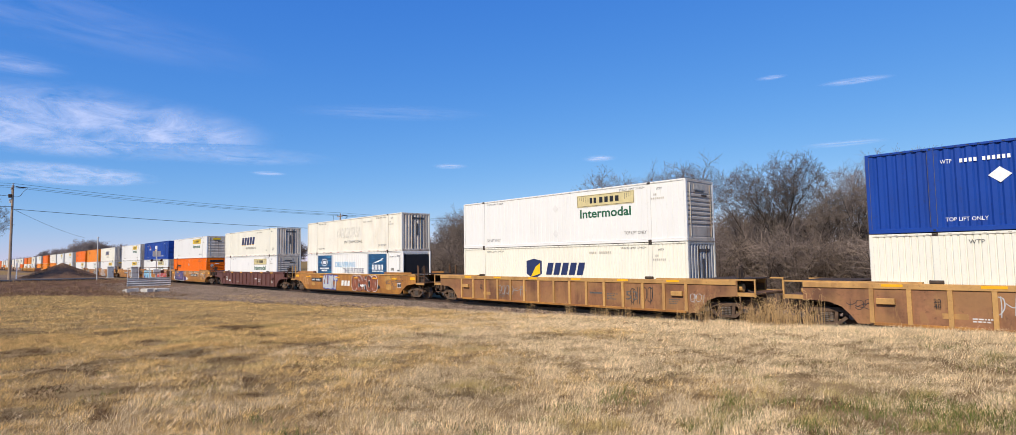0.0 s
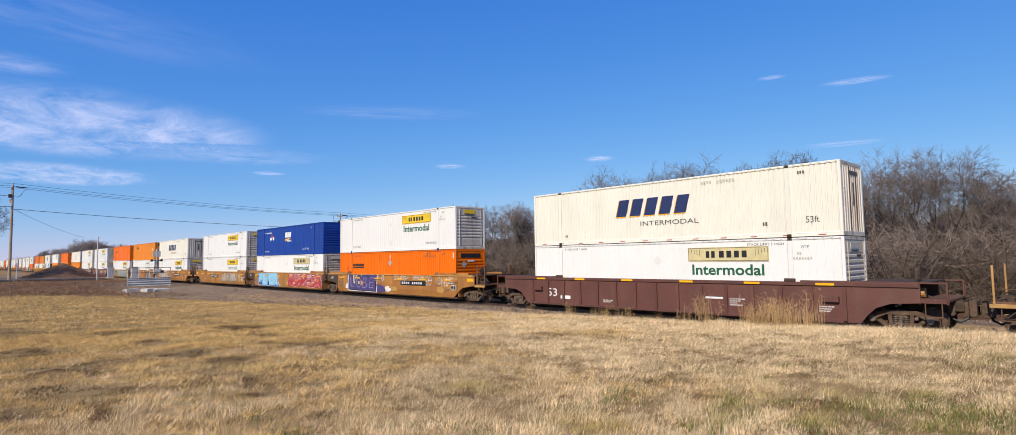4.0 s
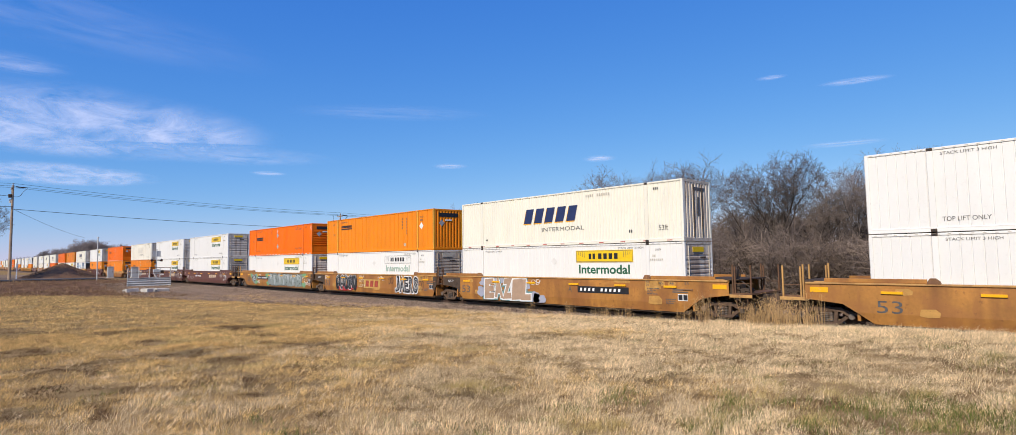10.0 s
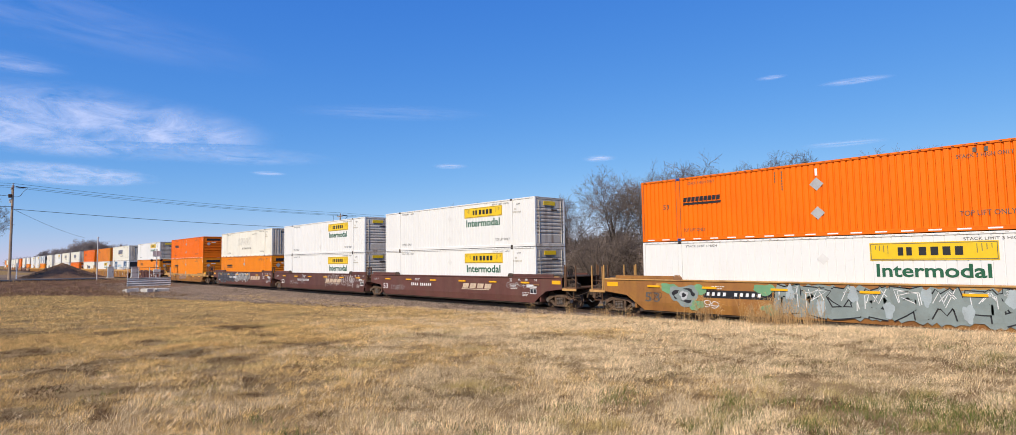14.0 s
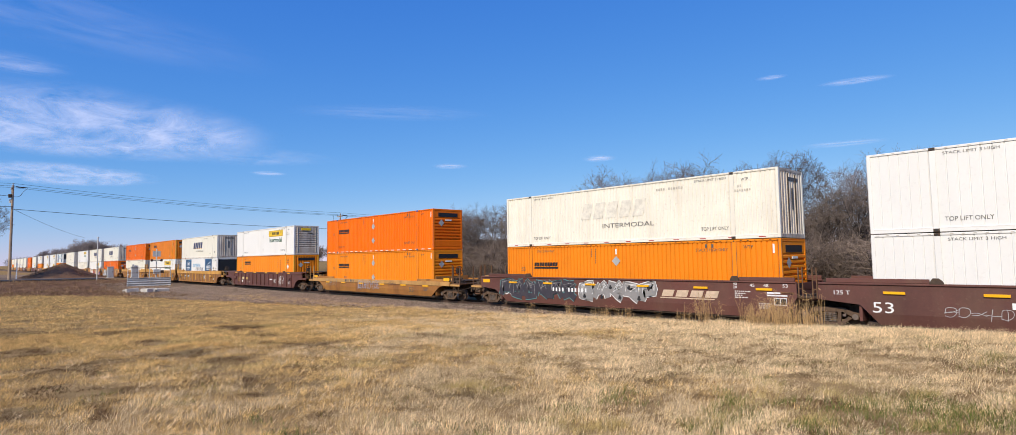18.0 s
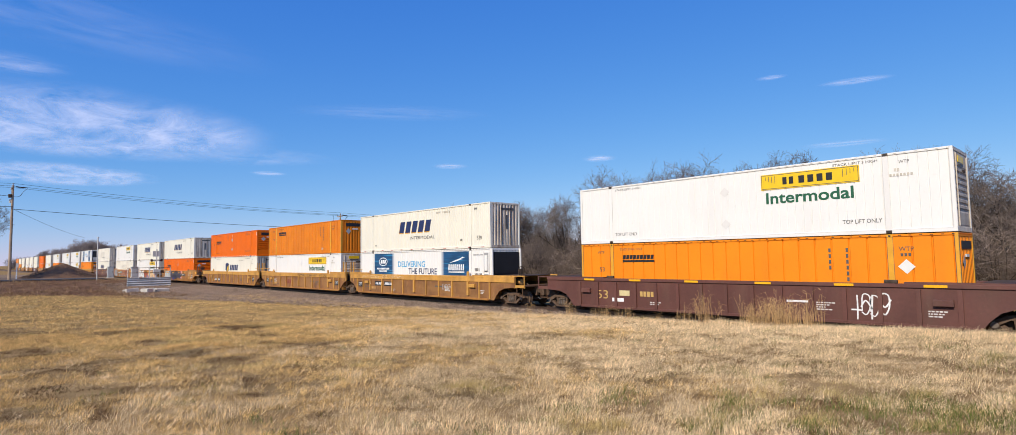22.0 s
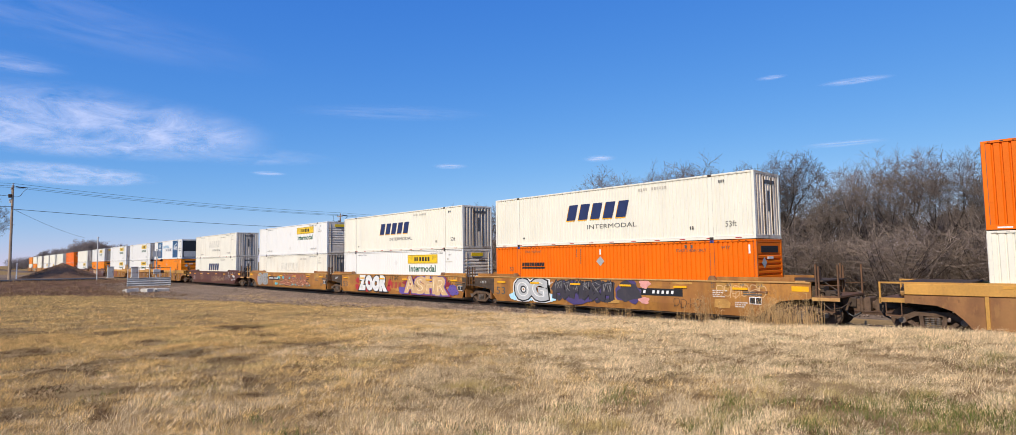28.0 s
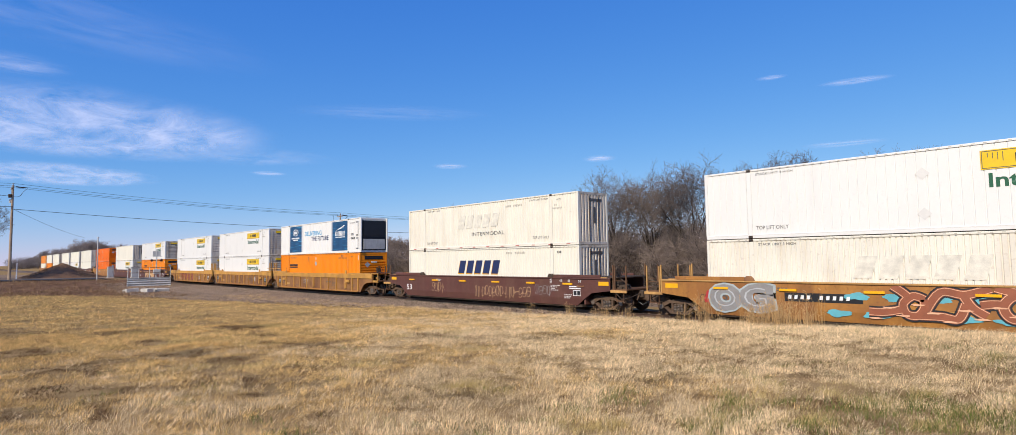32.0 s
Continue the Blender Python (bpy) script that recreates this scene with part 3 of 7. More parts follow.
def kllm():
    t = container("white refrigerated container with blue picture panels", WHITE, "fine", "upright", WHITE)
    for x, w, ink in ((-5.9, 3.0, fading_print("blue_print_fading_out", -3.35, -2.95)), (2.85, 3.05, fading_print("blue_print_fading_in", 3.25, 2.85))):
        decal(t, "picture_panel", Shape().face([(x, 0, 0.2), (x + w, 0, 0.2), (x + w, 0, 2.75), (x, 0, 2.75)]), ink, "dark blue printed panel")
    oval = lambda a, b, y: [(-4.6 + a * math.cos(i * .3927), y, 2.12 + b * math.sin(i * .3927)) for i in range(16)]
    decal(t, "emblem_oval", Shape().face(oval(.62, .33, -.003)), WHITETXT, "white oval emblem")
    decal(t, "emblem_middle", Shape().face(oval(.55, .27, -.006)), NAVY_ART)
    blocks(t, -4.98, 1.98, .78, .28, 3, .25, .22, WHITETXT, "emblem_bar")
    for ob in t.children:
        if ob.name.startswith("emblem_bar"):
            ob.location.y = FACE - .009
    blocks(t, -5.5, 1.52, 1.8, 0.13, 10, 0, .22, WHITETXT)
    blocks(t, -5.15, 1.33, 1.1, 0.13, 7, 0, .22, WHITETXT)
    blocks(t, 3.72, 1.5, 1.75, 0.4, 8, 0.06, .42, WHITETXT)
    blocks(t, 3.75, 1.34, 1.7, 0.09, 15, 0, .25, WHITETXT)
    for k, (x0, x1, z) in enumerate(((3.75, 4.9, 1.98), (4.1, 5.3, 2.08), (4.6, 5.5, 2.2))):
        decal(t, "emblem_stroke", Shape().face([(x0, -.003, z), (x0 + .5, -.003, z + .07), (x1, -.003, z + .16), (x1 - .3, -.003, z + .2), (x0 + .5, -.003, z + .12)]), WHITETXT)
    stencil(t, "STACK LIMIT 3 HIGH", 6.3, 2.45, 1.0, 0.1, DARKTXT)
    # the bays are closed grey boxes, their shade is in the colour
    for z0_, z1_ in ((0.3, 1.28), (1.42, 2.62)):
        o_ = part("side_opening", Shape().box(7.42, 7.86, -HW - .004, -HW + .05, z0_, z1_), GREYBAY, t, "shaded machinery bay")
        part("tank", Shape().tube([(7.64, -HW + .02, z0_ + .08), (7.64, -HW + .02, z1_ - .16)], .14, 12), WHITE, o_)
        part("bay_frame", Shape().box(7.36, 7.42, -HW - .014, -HW + .03, z0_ - .06, z1_ + .06).box(7.86, 7.92, -HW - .014, -HW + .03, z0_ - .06, z1_ + .06), WHITE, o_)
    # a flat black slab stands in for the shade round the unit
    part("unit_shade", Shape().box(HL + .002, HL + .05, -1.12, 1.12, .2, 2.66), BLACK, t, "black slab painted as the shade round the cooling unit")
    part("corner_frame", Shape().box(HL - .02, HL + .12, -HW + .02, -HW + .12, .02, CH - .02, c=.015), WHITE, t)
    part("corner_frame", Shape().box(HL - .02, HL + .12, HW - .12, HW - .02, .02, CH - .02, c=.015), WHITE, t)
    stencil(t, "DELIVERING", -2.5, 1.72, 3.5, 0.42, SKYBLUE, "lettering", 0.012)
    stencil(t, "THE FUTURE", -1.1, 1.2, 3.5, 0.42, NAVY, "lettering", 0.012)
    blocks(t, 6.5, 1.45, 0.5, 0.2, 4, 0, .45, DARKTXT, "mark")
    blocks(t, 6.5, 1.12, 0.74, 0.2, 6, 0, .45, DARKTXT, "mark")
    part("cooling_unit", Shape().box(HL + .05, HL + 0.10, -1.0, 1.0, 0.25, 1.1, c=0.02), GREY_DOOR, t, "pale grey cooling unit")
    part("fan_grille", Shape().box(HL + .05, HL + 0.09, -1.0, 1.0, 1.3, 2.5), BLACK, t, "black fan grille")
    return t


PROTO = {}


def box_of(kind):
    """The first of a kind is built, the rest are copies of it."""
    make = {"J": jb, "j": lambda: jb(True), "p": lambda: jb(True, SIGN_WHITE), "y": lambda: jb(False, SIGN_DULL), "S": lambda: swift("navy"), "f": lambda: swift("faded"), "L": lambda: swift("logo"),
            "w": lambda: swift("none"), "O": lambda: schneider(ORANGE), "A": lambda: schneider(AMBER, AMBER_POST), "a": lambda: schneider(AMBER), "c": lambda: schneider(OLD_AMBER, AMBER_POST, placard=False),
            "B": lambda: yrc(False), "b": yrc, "K": kllm}[kind]
    if kind not in PROTO:
        PROTO[kind] = make()
        return PROTO[kind]
    return copy_thing(PROTO[kind], Matrix())


# ---- train: well cars ----
SIDE = 1.50          # half width of a car
TRACK_Y = 25.54      # middle of the track
TRUCK = 9.7


def wheel_mesh():
    s = Shape()
    for y in (-0.8, 0.66):
        for r, ya, yb in ((0.42, y, y + 0.13), (0.455, y + (0.13 if y < 0 else -0.035), y + (0.165 if y < 0 else 0.0))):
            n = 24
            k = len(s.v)
            s.v += [(r * math.cos(6.2832 * i / n), yy, r * math.sin(6.2832 * i / n)) for yy in (ya, yb) for i in range(n)]
            for i in range(n):
                j = (i + 1) % n
                s.f.append((k + i, k + j, k + n + j, k + n + i))
                s.m.append(0)
            s.f += [tuple(range(k + n - 1, k - 1, -1)), tuple(range(k + n, k + 2 * n))]
            s.m += [1, 1]
    s.tube([(0, -1.0, 0), (0, 1.0, 0)], 0.09, 10, 1)
    for i in range(5):
        a = i * 1.2566
        s.box(0.25 * math.cos(a) - .03, 0.25 * math.cos(a) + .03, -0.815, -0.8, 0.25 * math.sin(a) - .03, 0.25 * math.sin(a) + .03, 1)
    return s.mesh("wheelset", [STEEL, TRUCKIRON])


def frame_mesh():
    """Cast side frame: arched top member, sagging lower member, two columns and a pedestal over each axle."""
    s = Shape()
    for m in (-1, 1):
        s.prism([(0, .62), (.46, .62), (.74, .47), (.78, .36), (.98, .36), (1.0, .47), (1.12, .47), (1.12, .58), (.8, .64), (.5, .78), (0, .78)][::m], -0.07, 0.07) if m > 0 else s.prism([(-x, z) for x, z in [(0, .62), (.46, .62), (.74, .47), (.78, .36), (.98, .36), (1.0, .47), (1.12, .47), (1.12, .58), (.8, .64), (.5, .78), (0, .78)]][::-1], -0.07, 0.07)
        q = [(m * .24, .2), (m * .36, .2), (m * .4, .64), (m * .28, .64)]
        s.prism(q if m > 0 else q[::-1], -0.06, 0.06)
        q = [(0, .13), (m * .42, .13), (m * .76, .40), (m * .64, .46), (m * .36, .24), (0, .24)]
        s.prism(q if m > 0 else q[::-1], -0.07, 0.07)
    return s.mesh("side_frame", TRUCKIRON)


def spring_mesh():
    s = Shape()
    for i in range(5):
        z = .25 + i * .07
        s.tube([(0, -1.1, z), (0, -1.1, z + .04)], .075, 10)
    return s.mesh("spring", STEEL)


def build_truck(parent, x):
    tr = part("truck", once("bolster", lambda: Shape().box(-0.18, 0.18, -1.1, 1.1, 0.45, 0.8, c=0.03).mesh("truck", TRUCKIRON)), None, parent, at=(x, 0, 0))
    for y in (-1.05, 1.05):
        part("side_frame", once("frame", frame_mesh), None, tr, at=(0, y, 0))
    for dx in (-0.3, 0.0, 0.3):
        part("spring", once("spring", spring_mesh), None, tr, at=(dx * 0.55, 0, 0))
    for dx in (-0.88, 0.88):
        w = part("wheelset", once("wheels", wheel_mesh), None, tr, at=(dx, 0, 0.455))
        WHEELS.append((w, dx))
        part("axle_box", once("axlebox", lambda: Shape().tube([(0, -1.17, 0), (0, -1.10, 0)], 0.11, 12).mesh("axle_box", STEEL)), None, tr, at=(dx, 0, 0.455))
    return tr


WHEELS = []


def well_car(style, tint, left_truck=True, right_end=True, left_end=True):
    """A well car; its origin is on the rail under its middle. style: smooth, ribbed, low."""
    name = {"TTX": "weathered yellow-brown", "GOLD": "faded golden-yellow", "BROWN": "mineral-brown"}[tint]
    main, light = (BROWN, BROWN) if tint == "BROWN" else (TTX, GOLD_EDGE if tint == "GOLD" else TTX_LIGHT)
    t = thing("well_car", f"{name} steel well car, {dict(smooth='smooth-sided', ribbed='ribbed sides', low='low-sided')[style]}, on the rails", "rail car", "cars of the train")
    bottom, top = 0.27, (1.30 if style == "low" else 1.73)
    key = (style, tint)
    if style == "ribbed":
        left = [(-10.4, top), (-10.4, 1.08), (-9.5, 1.02), (-9.05, 0.85), (-8.75, 0.55), (-8.55, bottom)] if left_end else [(-9.35, top), (-9.35, 1.1), (-8.9, 0.95), (-8.1, bottom)]
        right = [(8.55, bottom), (8.75, 0.55), (9.05, 0.85), (9.5, 1.02), (10.4, 1.08), (10.4, top)] if right_end else [(8.1, bottom), (8.9, 0.95), (9.35, 1.1), (9.35, top)]
        prof = left + right
    else:
        prof = [(-8.15, bottom), (8.15, bottom), (8.9, 0.95), (9.7, 1.15), (9.7, top), (-9.7, top), (-9.7, 1.15), (-8.9, 0.95)]
    for sd in (-1, 1):
        ya, yb = sorted((sd * SIDE, sd * (SIDE - 0.06)))
        def hull():
            """Upright plate with its lower part folded inwards."""
            sh = Shape()
            l1, l2, l3 = (8.0, 9.0, 10.3) if left_end else (7.9, 8.5, 9.9)
            r1, r2, r3 = (8.0, 9.0, 10.2) if right_end else (8.15, 8.55, 8.66)
            fold, yo, yi = 0.66, sd * SIDE, sd * (SIDE - 0.055)
            mid = lambda u, v: u + (v - u) * 0.55
            lower = [(-l1, yi, bottom), (r1, yi, bottom), (mid(r1, r2), yo, fold), (-mid(l1, l2), yo, fold)]
            upper = [(-mid(l1, l2), yo, fold), (mid(r1, r2), yo, fold), (r2, yo, 0.95), (r3, yo, 1.10), (r3, yo, top), (-l3, yo, top), (-l3, yo, 1.10), (-l2, yo, 0.95)]
            for pts in (lower, upper):
                inner = [(x_, y_ - sd * 0.05, z_) for x_, y_, z_ in pts]
                sh.face(pts if sd < 0 else pts[::-1]).face(inner[::-1] if sd < 0 else inner)
                for q0, q1, i0, i1 in zip(pts, pts[1:] + pts[:1], inner, inner[1:] + inner[:1]):
                    sh.face([q1, q0, i0, i1] if sd < 0 else [q0, q1, i1, i0])
            return sh.mesh("side_plate", main)
        if style != "ribbed":
            part("side_plate", once(("hull", sd, key, left_end, right_end), hull), None, t)
        else:
          part("side_plate", once(("side", sd, key, left_end, right_end), lambda: Shape().prism(prof, ya, yb).mesh("side_plate", TTX_RUSTY if style == "ribbed" and tint == "TTX" else GOLD_PLATE if tint == "GOLD" else main)), None, t)
        yc, yd = sorted((sd * (SIDE + 0.05), sd * (SIDE - 0.14)))
        cl, cr = (-left[0][0], right[-1][0]) if style == "ribbed" else (10.3 if left_end else 9.9, 10.2 if right_end else 8.66)
        part("top_chord", once(("chord", sd, key, left_end, right_end), lambda: Shape().box(-cl + 0.02, cr - 0.02, yc, yd, top - 0.19 if style == "ribbed" and tint == "TTX" else top - 0.36 if tint == "GOLD" else top - 0.13 if style == "ribbed" else top - 0.28 if style == "low" else top - 0.06, top + 0.012, c=0.015).mesh("top_chord", light)), None, t)
        if style == "ribbed":
          part("bottom_sill", once(("sill", sd, key), lambda: Shape().box(-8.0, 8.0, yc, yd, bottom - 0.03, bottom + 0.09, c=0.015).mesh("bottom_sill", main)), None, t)
        if style != "ribbed":
            for e in (-1, 1):
                xa, xb = sorted((e * 6.36, e * (8.6 if e > 0 and not right_end else 9.6)))
                part("raised_edge", once(("raise", sd, e, key, right_end), lambda: Shape().box(xa, xb, ya, yb, top + 0.012, top + 0.17, c=0.015).mesh("raised_edge", main)), None, t)
    rw = 0.05 if tint == "GOLD" else 0.07
    if style == "ribbed":
        for x in (-8.15, -7.2, -4.35, -2.9, -1.45, 1.45, 2.95, 4.45, 7.22, 8.2) if tint == "GOLD" else [-8.05 + i * 1.15 for i in range(15)]:
            part("rib", once(("rib", tint), lambda: Shape().prism([(-rw, bottom + .06), (rw, bottom + .06), (rw, top - (.36 if tint == "GOLD" else .18)), (-rw, top - (.36 if tint == "GOLD" else .18))], -SIDE - 0.07, -SIDE).mesh("rib", light)), None, t, at=(x, 0, 0))
        for e in (-1, 1):
            part("container_guide", once(("guide", tint), lambda: (Shape().prism([(-.1, top - .02), (.1, top - .02), (.1, top + .2), (.05, top + .3), (-.06, top + .3), (-.1, top + .2)], -SIDE - 0.06, -SIDE + 0.02).prism([(-.1, .5), (.1, .5), (.09, top - .36), (-.09, top - .36)], -SIDE - 0.085, -SIDE) if tint == "GOLD" else Shape().box(-0.2, 0.2, -SIDE - 0.03, -SIDE + 0.1, top, top + 0.14, c=0.04)).mesh("container_guide", light if tint == "GOLD" else IRON)), None, t, at=(e * 6.1, 0, 0))
            joined = tint == "GOLD" and not (right_end if e > 0 else left_end)
            part("deck_edge", once(("dedge", tint, joined), lambda: (Shape().box(-1.0, 1.0, -SIDE - 0.02, -SIDE + 0.25, top + 0.012, top + 0.13, c=0.01) if joined else Shape().box(-1.8, 1.8, -SIDE - 0.02, -SIDE + 0.25, top + 0.012, top + 0.07)).mesh("deck_edge", light)), None, t, at=(e * (7.4 if joined else 8.3), 0, 0))
            part("tool_box", once(("tool", tint), lambda: Shape().box(-0.28, 0.28, -SIDE - 0.14, -SIDE, 1.0, 1.22, c=0.02).mesh("tool_box", light)), None, t, at=(e * (6.55 if tint == "GOLD" else 7.6), 0, 0))
    if tint == "GOLD":
        part("middle_rib", once("midrib", lambda: Shape().prism([(-.1, .5), (.1, .5), (.09, top - .36), (-.09, top - .36)], -SIDE - 0.085, -SIDE).mesh("middle_rib", light)), None, t)
    part("well_floor", once("wfloor", lambda: Shape().box(-8.3, 8.3, -1.4, 1.4, 0.2, 0.33).mesh("well_floor", IRON)), None, t)
    for e in (-1, 1):
        part("bulkhead", once(("bulk", tint), lambda: Shape().box(-0.05, 0.05, -1.42, 1.42, 0.35, 1.65).mesh("bulkhead", main)), None, t, at=(e * 8.5, 0, 0))
        joined = tint == "GOLD" and not (right_end if e > 0 else left_end)
        part("end_deck", once(("deck", tint, joined), lambda: Shape().box(-0.36 if joined else -0.85, 0.36 if joined else 0.85, -1.42, 1.42, 1.12, 1.2).mesh("end_deck", IRON)), None, t, at=(e * (8.95 if joined else 9.5), 0, 0))
        if (right_end if e > 0 else left_end):
            part("walkway", once(("walk", top, e), lambda: Shape().box(-1.5, 0.5, -1.38, 1.38, top + .02, top + .07).mirrored(e).mesh("walkway", IRON)), None, t, at=(e * 10.1, 0, 0))
            part("walkway_brace", once(("wbrace", top, e), lambda: Shape().box(-1.3, -1.22, -1.46, -1.3, top - .22, top + .04).box(-.75, -.67, -1.46, -1.3, top - .22, top + .04).box(-.2, -.12, -1.46, -1.3, top - .22, top + .04).box(-1.3, -.12, -1.47, -1.38, top + .01, top + .05).mirrored(e).mesh("walkway_brace", light)), None, t, at=(e * 10.1, 0, 0))
            part("brake_rigging", once("rigging", lambda: Shape().tube([(-.6, -.5, 1.3), (.1, -.5, 1.35), (.7, -.45, 1.0)], .05, 6).mesh("brake_rigging", IRON)), None, t, at=(e * 10.2, 0, 0))
            part("air_reservoir", once("reservoir", lambda: Shape().tube([(-.4, -.95, 1.42), (.25, -.95, 1.42)], .17, 12).mesh("air_reservoir", TTX_LIGHT)), None, t, at=(e * 10.2, 0, 0))
            part("air_hose", once("hose", lambda: Shape().tube([(0, -.2, .85), (.15, -.22, .5), (.35, -.2, .38), (.6, -.1, .55)], .042, 6).mesh("air_hose", BLACK)), None, t, at=(e * 11.2 - (.3 if e > 0 else .3), 0, 0))
            if style != "ribbed":
                part("end_reflector", once("eref", lambda: Shape().box(-.32, .32, -SIDE - .012, -SIDE, 1.36, 1.56).mesh("end_reflector", REFLECT)), None, t, at=(e * 9.8, 0, 0))
            if e > 0:
                part("brake_wheel", once("bwheel", lambda: Shape().tube([(0, -.8 + .28 * math.cos(a * .5236), 2.05 + .28 * math.sin(a * .5236)) for a in range(13)], .026, 5).tube([(0, -1.08, 2.05), (0, -.52, 2.05)], .018, 5).tube([(0, -.8, 1.3), (0, -.8, 2.33)], .022, 5).box(-.16, .02, -.95, -.65, 1.85, 2.2, c=.03).mesh("brake_wheel", IRON)), None, t, at=(10.3, 0, 0))
            part("draft_sill", once("draft", lambda: Shape().box(-0.9, 0.9, -0.35, 0.35, 0.75, 1.12, c=0.03).mesh("draft_sill", IRON)), None, t, at=(e * 10.5, 0, 0))
            part("coupler", once("coupler", lambda: Shape().box(-0.4, 0.35, -0.14, 0.14, 0.7, 1.0, c=0.04).box(-.2, .22, -.26, .2, .66, 1.08, c=.06).box(-.5, -.3, -.4, .4, .62, 1.16, c=.04).tube([(.12, -.28, .6), (.12, -.28, 1.14)], .06, 8).mesh("coupler", TRUCKIRON)), None, t, at=(e * 11.45, 0, 0))
            part("end_platform", once(("plat", tint), lambda: Shape().box(-0.45, 0.45, -1.45, 1.45, 1.15, 1.22).mesh("end_platform", RAILIRON)), None, t, at=(e * 10.75, 0, 0))
            worn = RAILIRON if e > 0 or tint == "BROWN" else TTX_LIGHT
            if style != "ribbed":
                part("brake_equipment", once(("brakeq", e), lambda: Shape().box(-.62, -.12, -1.25, -.7, 1.2, 1.58, c=.03).box(-.05, .3, -1.3, -.85, 1.2, 1.42, c=.03).tube([(-.7, -1.1, 1.66), (-.1, -1.1, 1.7), (.42, -1.0, 1.3)], .03, 6).tube([(-.4, -1.28, 1.4), (.1, -1.33, 1.34), (.5, -1.3, 1.24)], .025, 6).tube([(.05, -1.3, 1.3), (.05, -1.36, 1.3)], .1, 10).mirrored(e).mesh("brake_equipment", IRON)), None, t, at=(e * 10.7, 0, 0))
                part("cut_lever", once(("cutlever", e), lambda: Shape().tube([(-.25, -1.46, 1.02), (.1, -1.46, .72), (.4, -1.2, .78), (.5, -.3, .98)], .022, 6).mirrored(e).mesh("cut_lever", IRON)), None, t, at=(e * 10.75, 0, 0))
            for y in (-1.42, 1.42):
                for dx, zt, mt in ((-0.38, 1.8, light), (0.40, 1.78, light)) if style == "ribbed" else ((-0.38, 2.42, worn), (-0.28, 2.34, worn), (0.40, 2.38, worn)):
                    part("railing_post", once(("rpost", tint, zt, mt.name), lambda: Shape().box(-0.03, 0.03, -0.05, 0.02, 1.05, zt, c=0.008).mesh("railing_post", mt)), None, t, at=(e * (10.75 + dx), y, 0))
                part("handrail", once(("hrail", tint, style == "ribbed", e), lambda: (Shape().box(-1.2, 0.44, -0.03, 0.02, 1.74, 1.8).box(-1.5, .44, -.05, .02, 1.08, 1.24) if style == "ribbed" else Shape().tube([(-0.4, 0, 1.62), (0.5, 0, 1.62)], 0.016, 6)).mirrored(e).mesh("handrail", light if style == "ribbed" else RAILIRON)), None, t, at=(e * 10.75, y, 0))
                part("corner_stripe", once("cstripe", lambda: Shape().box(-0.52, 0.45, -0.05, 0, 1.02, 1.15, c=0.01).mesh("corner_stripe", TTX_LIGHT)), None, t, at=(e * 10.75, y - 0.045, 0)) if y < 0 and style != "ribbed" else None
                part("step", once(("step", tint), lambda: Shape().box(-0.25, 0.25, -0.04, 0.1, 0.6, 0.64).box(-0.25, -0.22, -0.03, 0.0, 0.6, 1.2).box(0.22, 0.25, -0.03, 0, 0.6, 1.2).mesh("step", RAILIRON)), None, t, at=(e * 10.75, y, 0))
        else:
            if joined:
                for dx in (-.23, .23):
                    part("railing_post", once("tallpost", lambda: Shape().box(-.045, .045, -1.52, -1.44, 1.1, 2.72, c=.01).mesh("railing_post", GOLD_EDGE)), None, t, at=(e * 9.1 + dx, 0, 0))
                part("handrail", once("lowrail", lambda: Shape().tube([(-.75, -1.46, 2.12), (.95, -1.46, 2.12), (1.0, -1.2, 2.1)], .025, 6).tube([(.95, -1.46, 2.12), (.95, -1.46, 1.6)], .025, 6).mesh("handrail", GOLD_EDGE)), None, t, at=(8.9 if e > 0 else -8.85, 0, 0))
                part("grab_hoop", once("ghoop", lambda: Shape().tube([(0, -1.48, 2.2), (.3, -1.48, 2.22), (.3, -1.48, 2.64), (0, -1.48, 2.66)], .02, 6).mesh("grab_hoop", GOLD_EDGE)), None, t, at=(e * 9.1 + (-.23 if e > 0 else .23), 0, 0)) if e < 0 else None
                part("end_box", once("endbox", lambda: Shape().box(-.48, .48, -SIDE - .08, -SIDE + .3, 1.71, 1.89, c=.02).mesh("end_box", GOLD_EDGE)), None, t, at=(e * 8.87, 0, 0))
                part("step", once(("step", tint), lambda: Shape().box(-0.25, 0.25, -0.04, 0.1, 0.6, 0.64).box(-0.25, -0.22, -0.03, 0.0, 0.6, 1.2).box(0.22, 0.25, -0.03, 0, 0.6, 1.2).mesh("step", RAILIRON)), None, t, at=(e * 9.1, -1.42, 0))
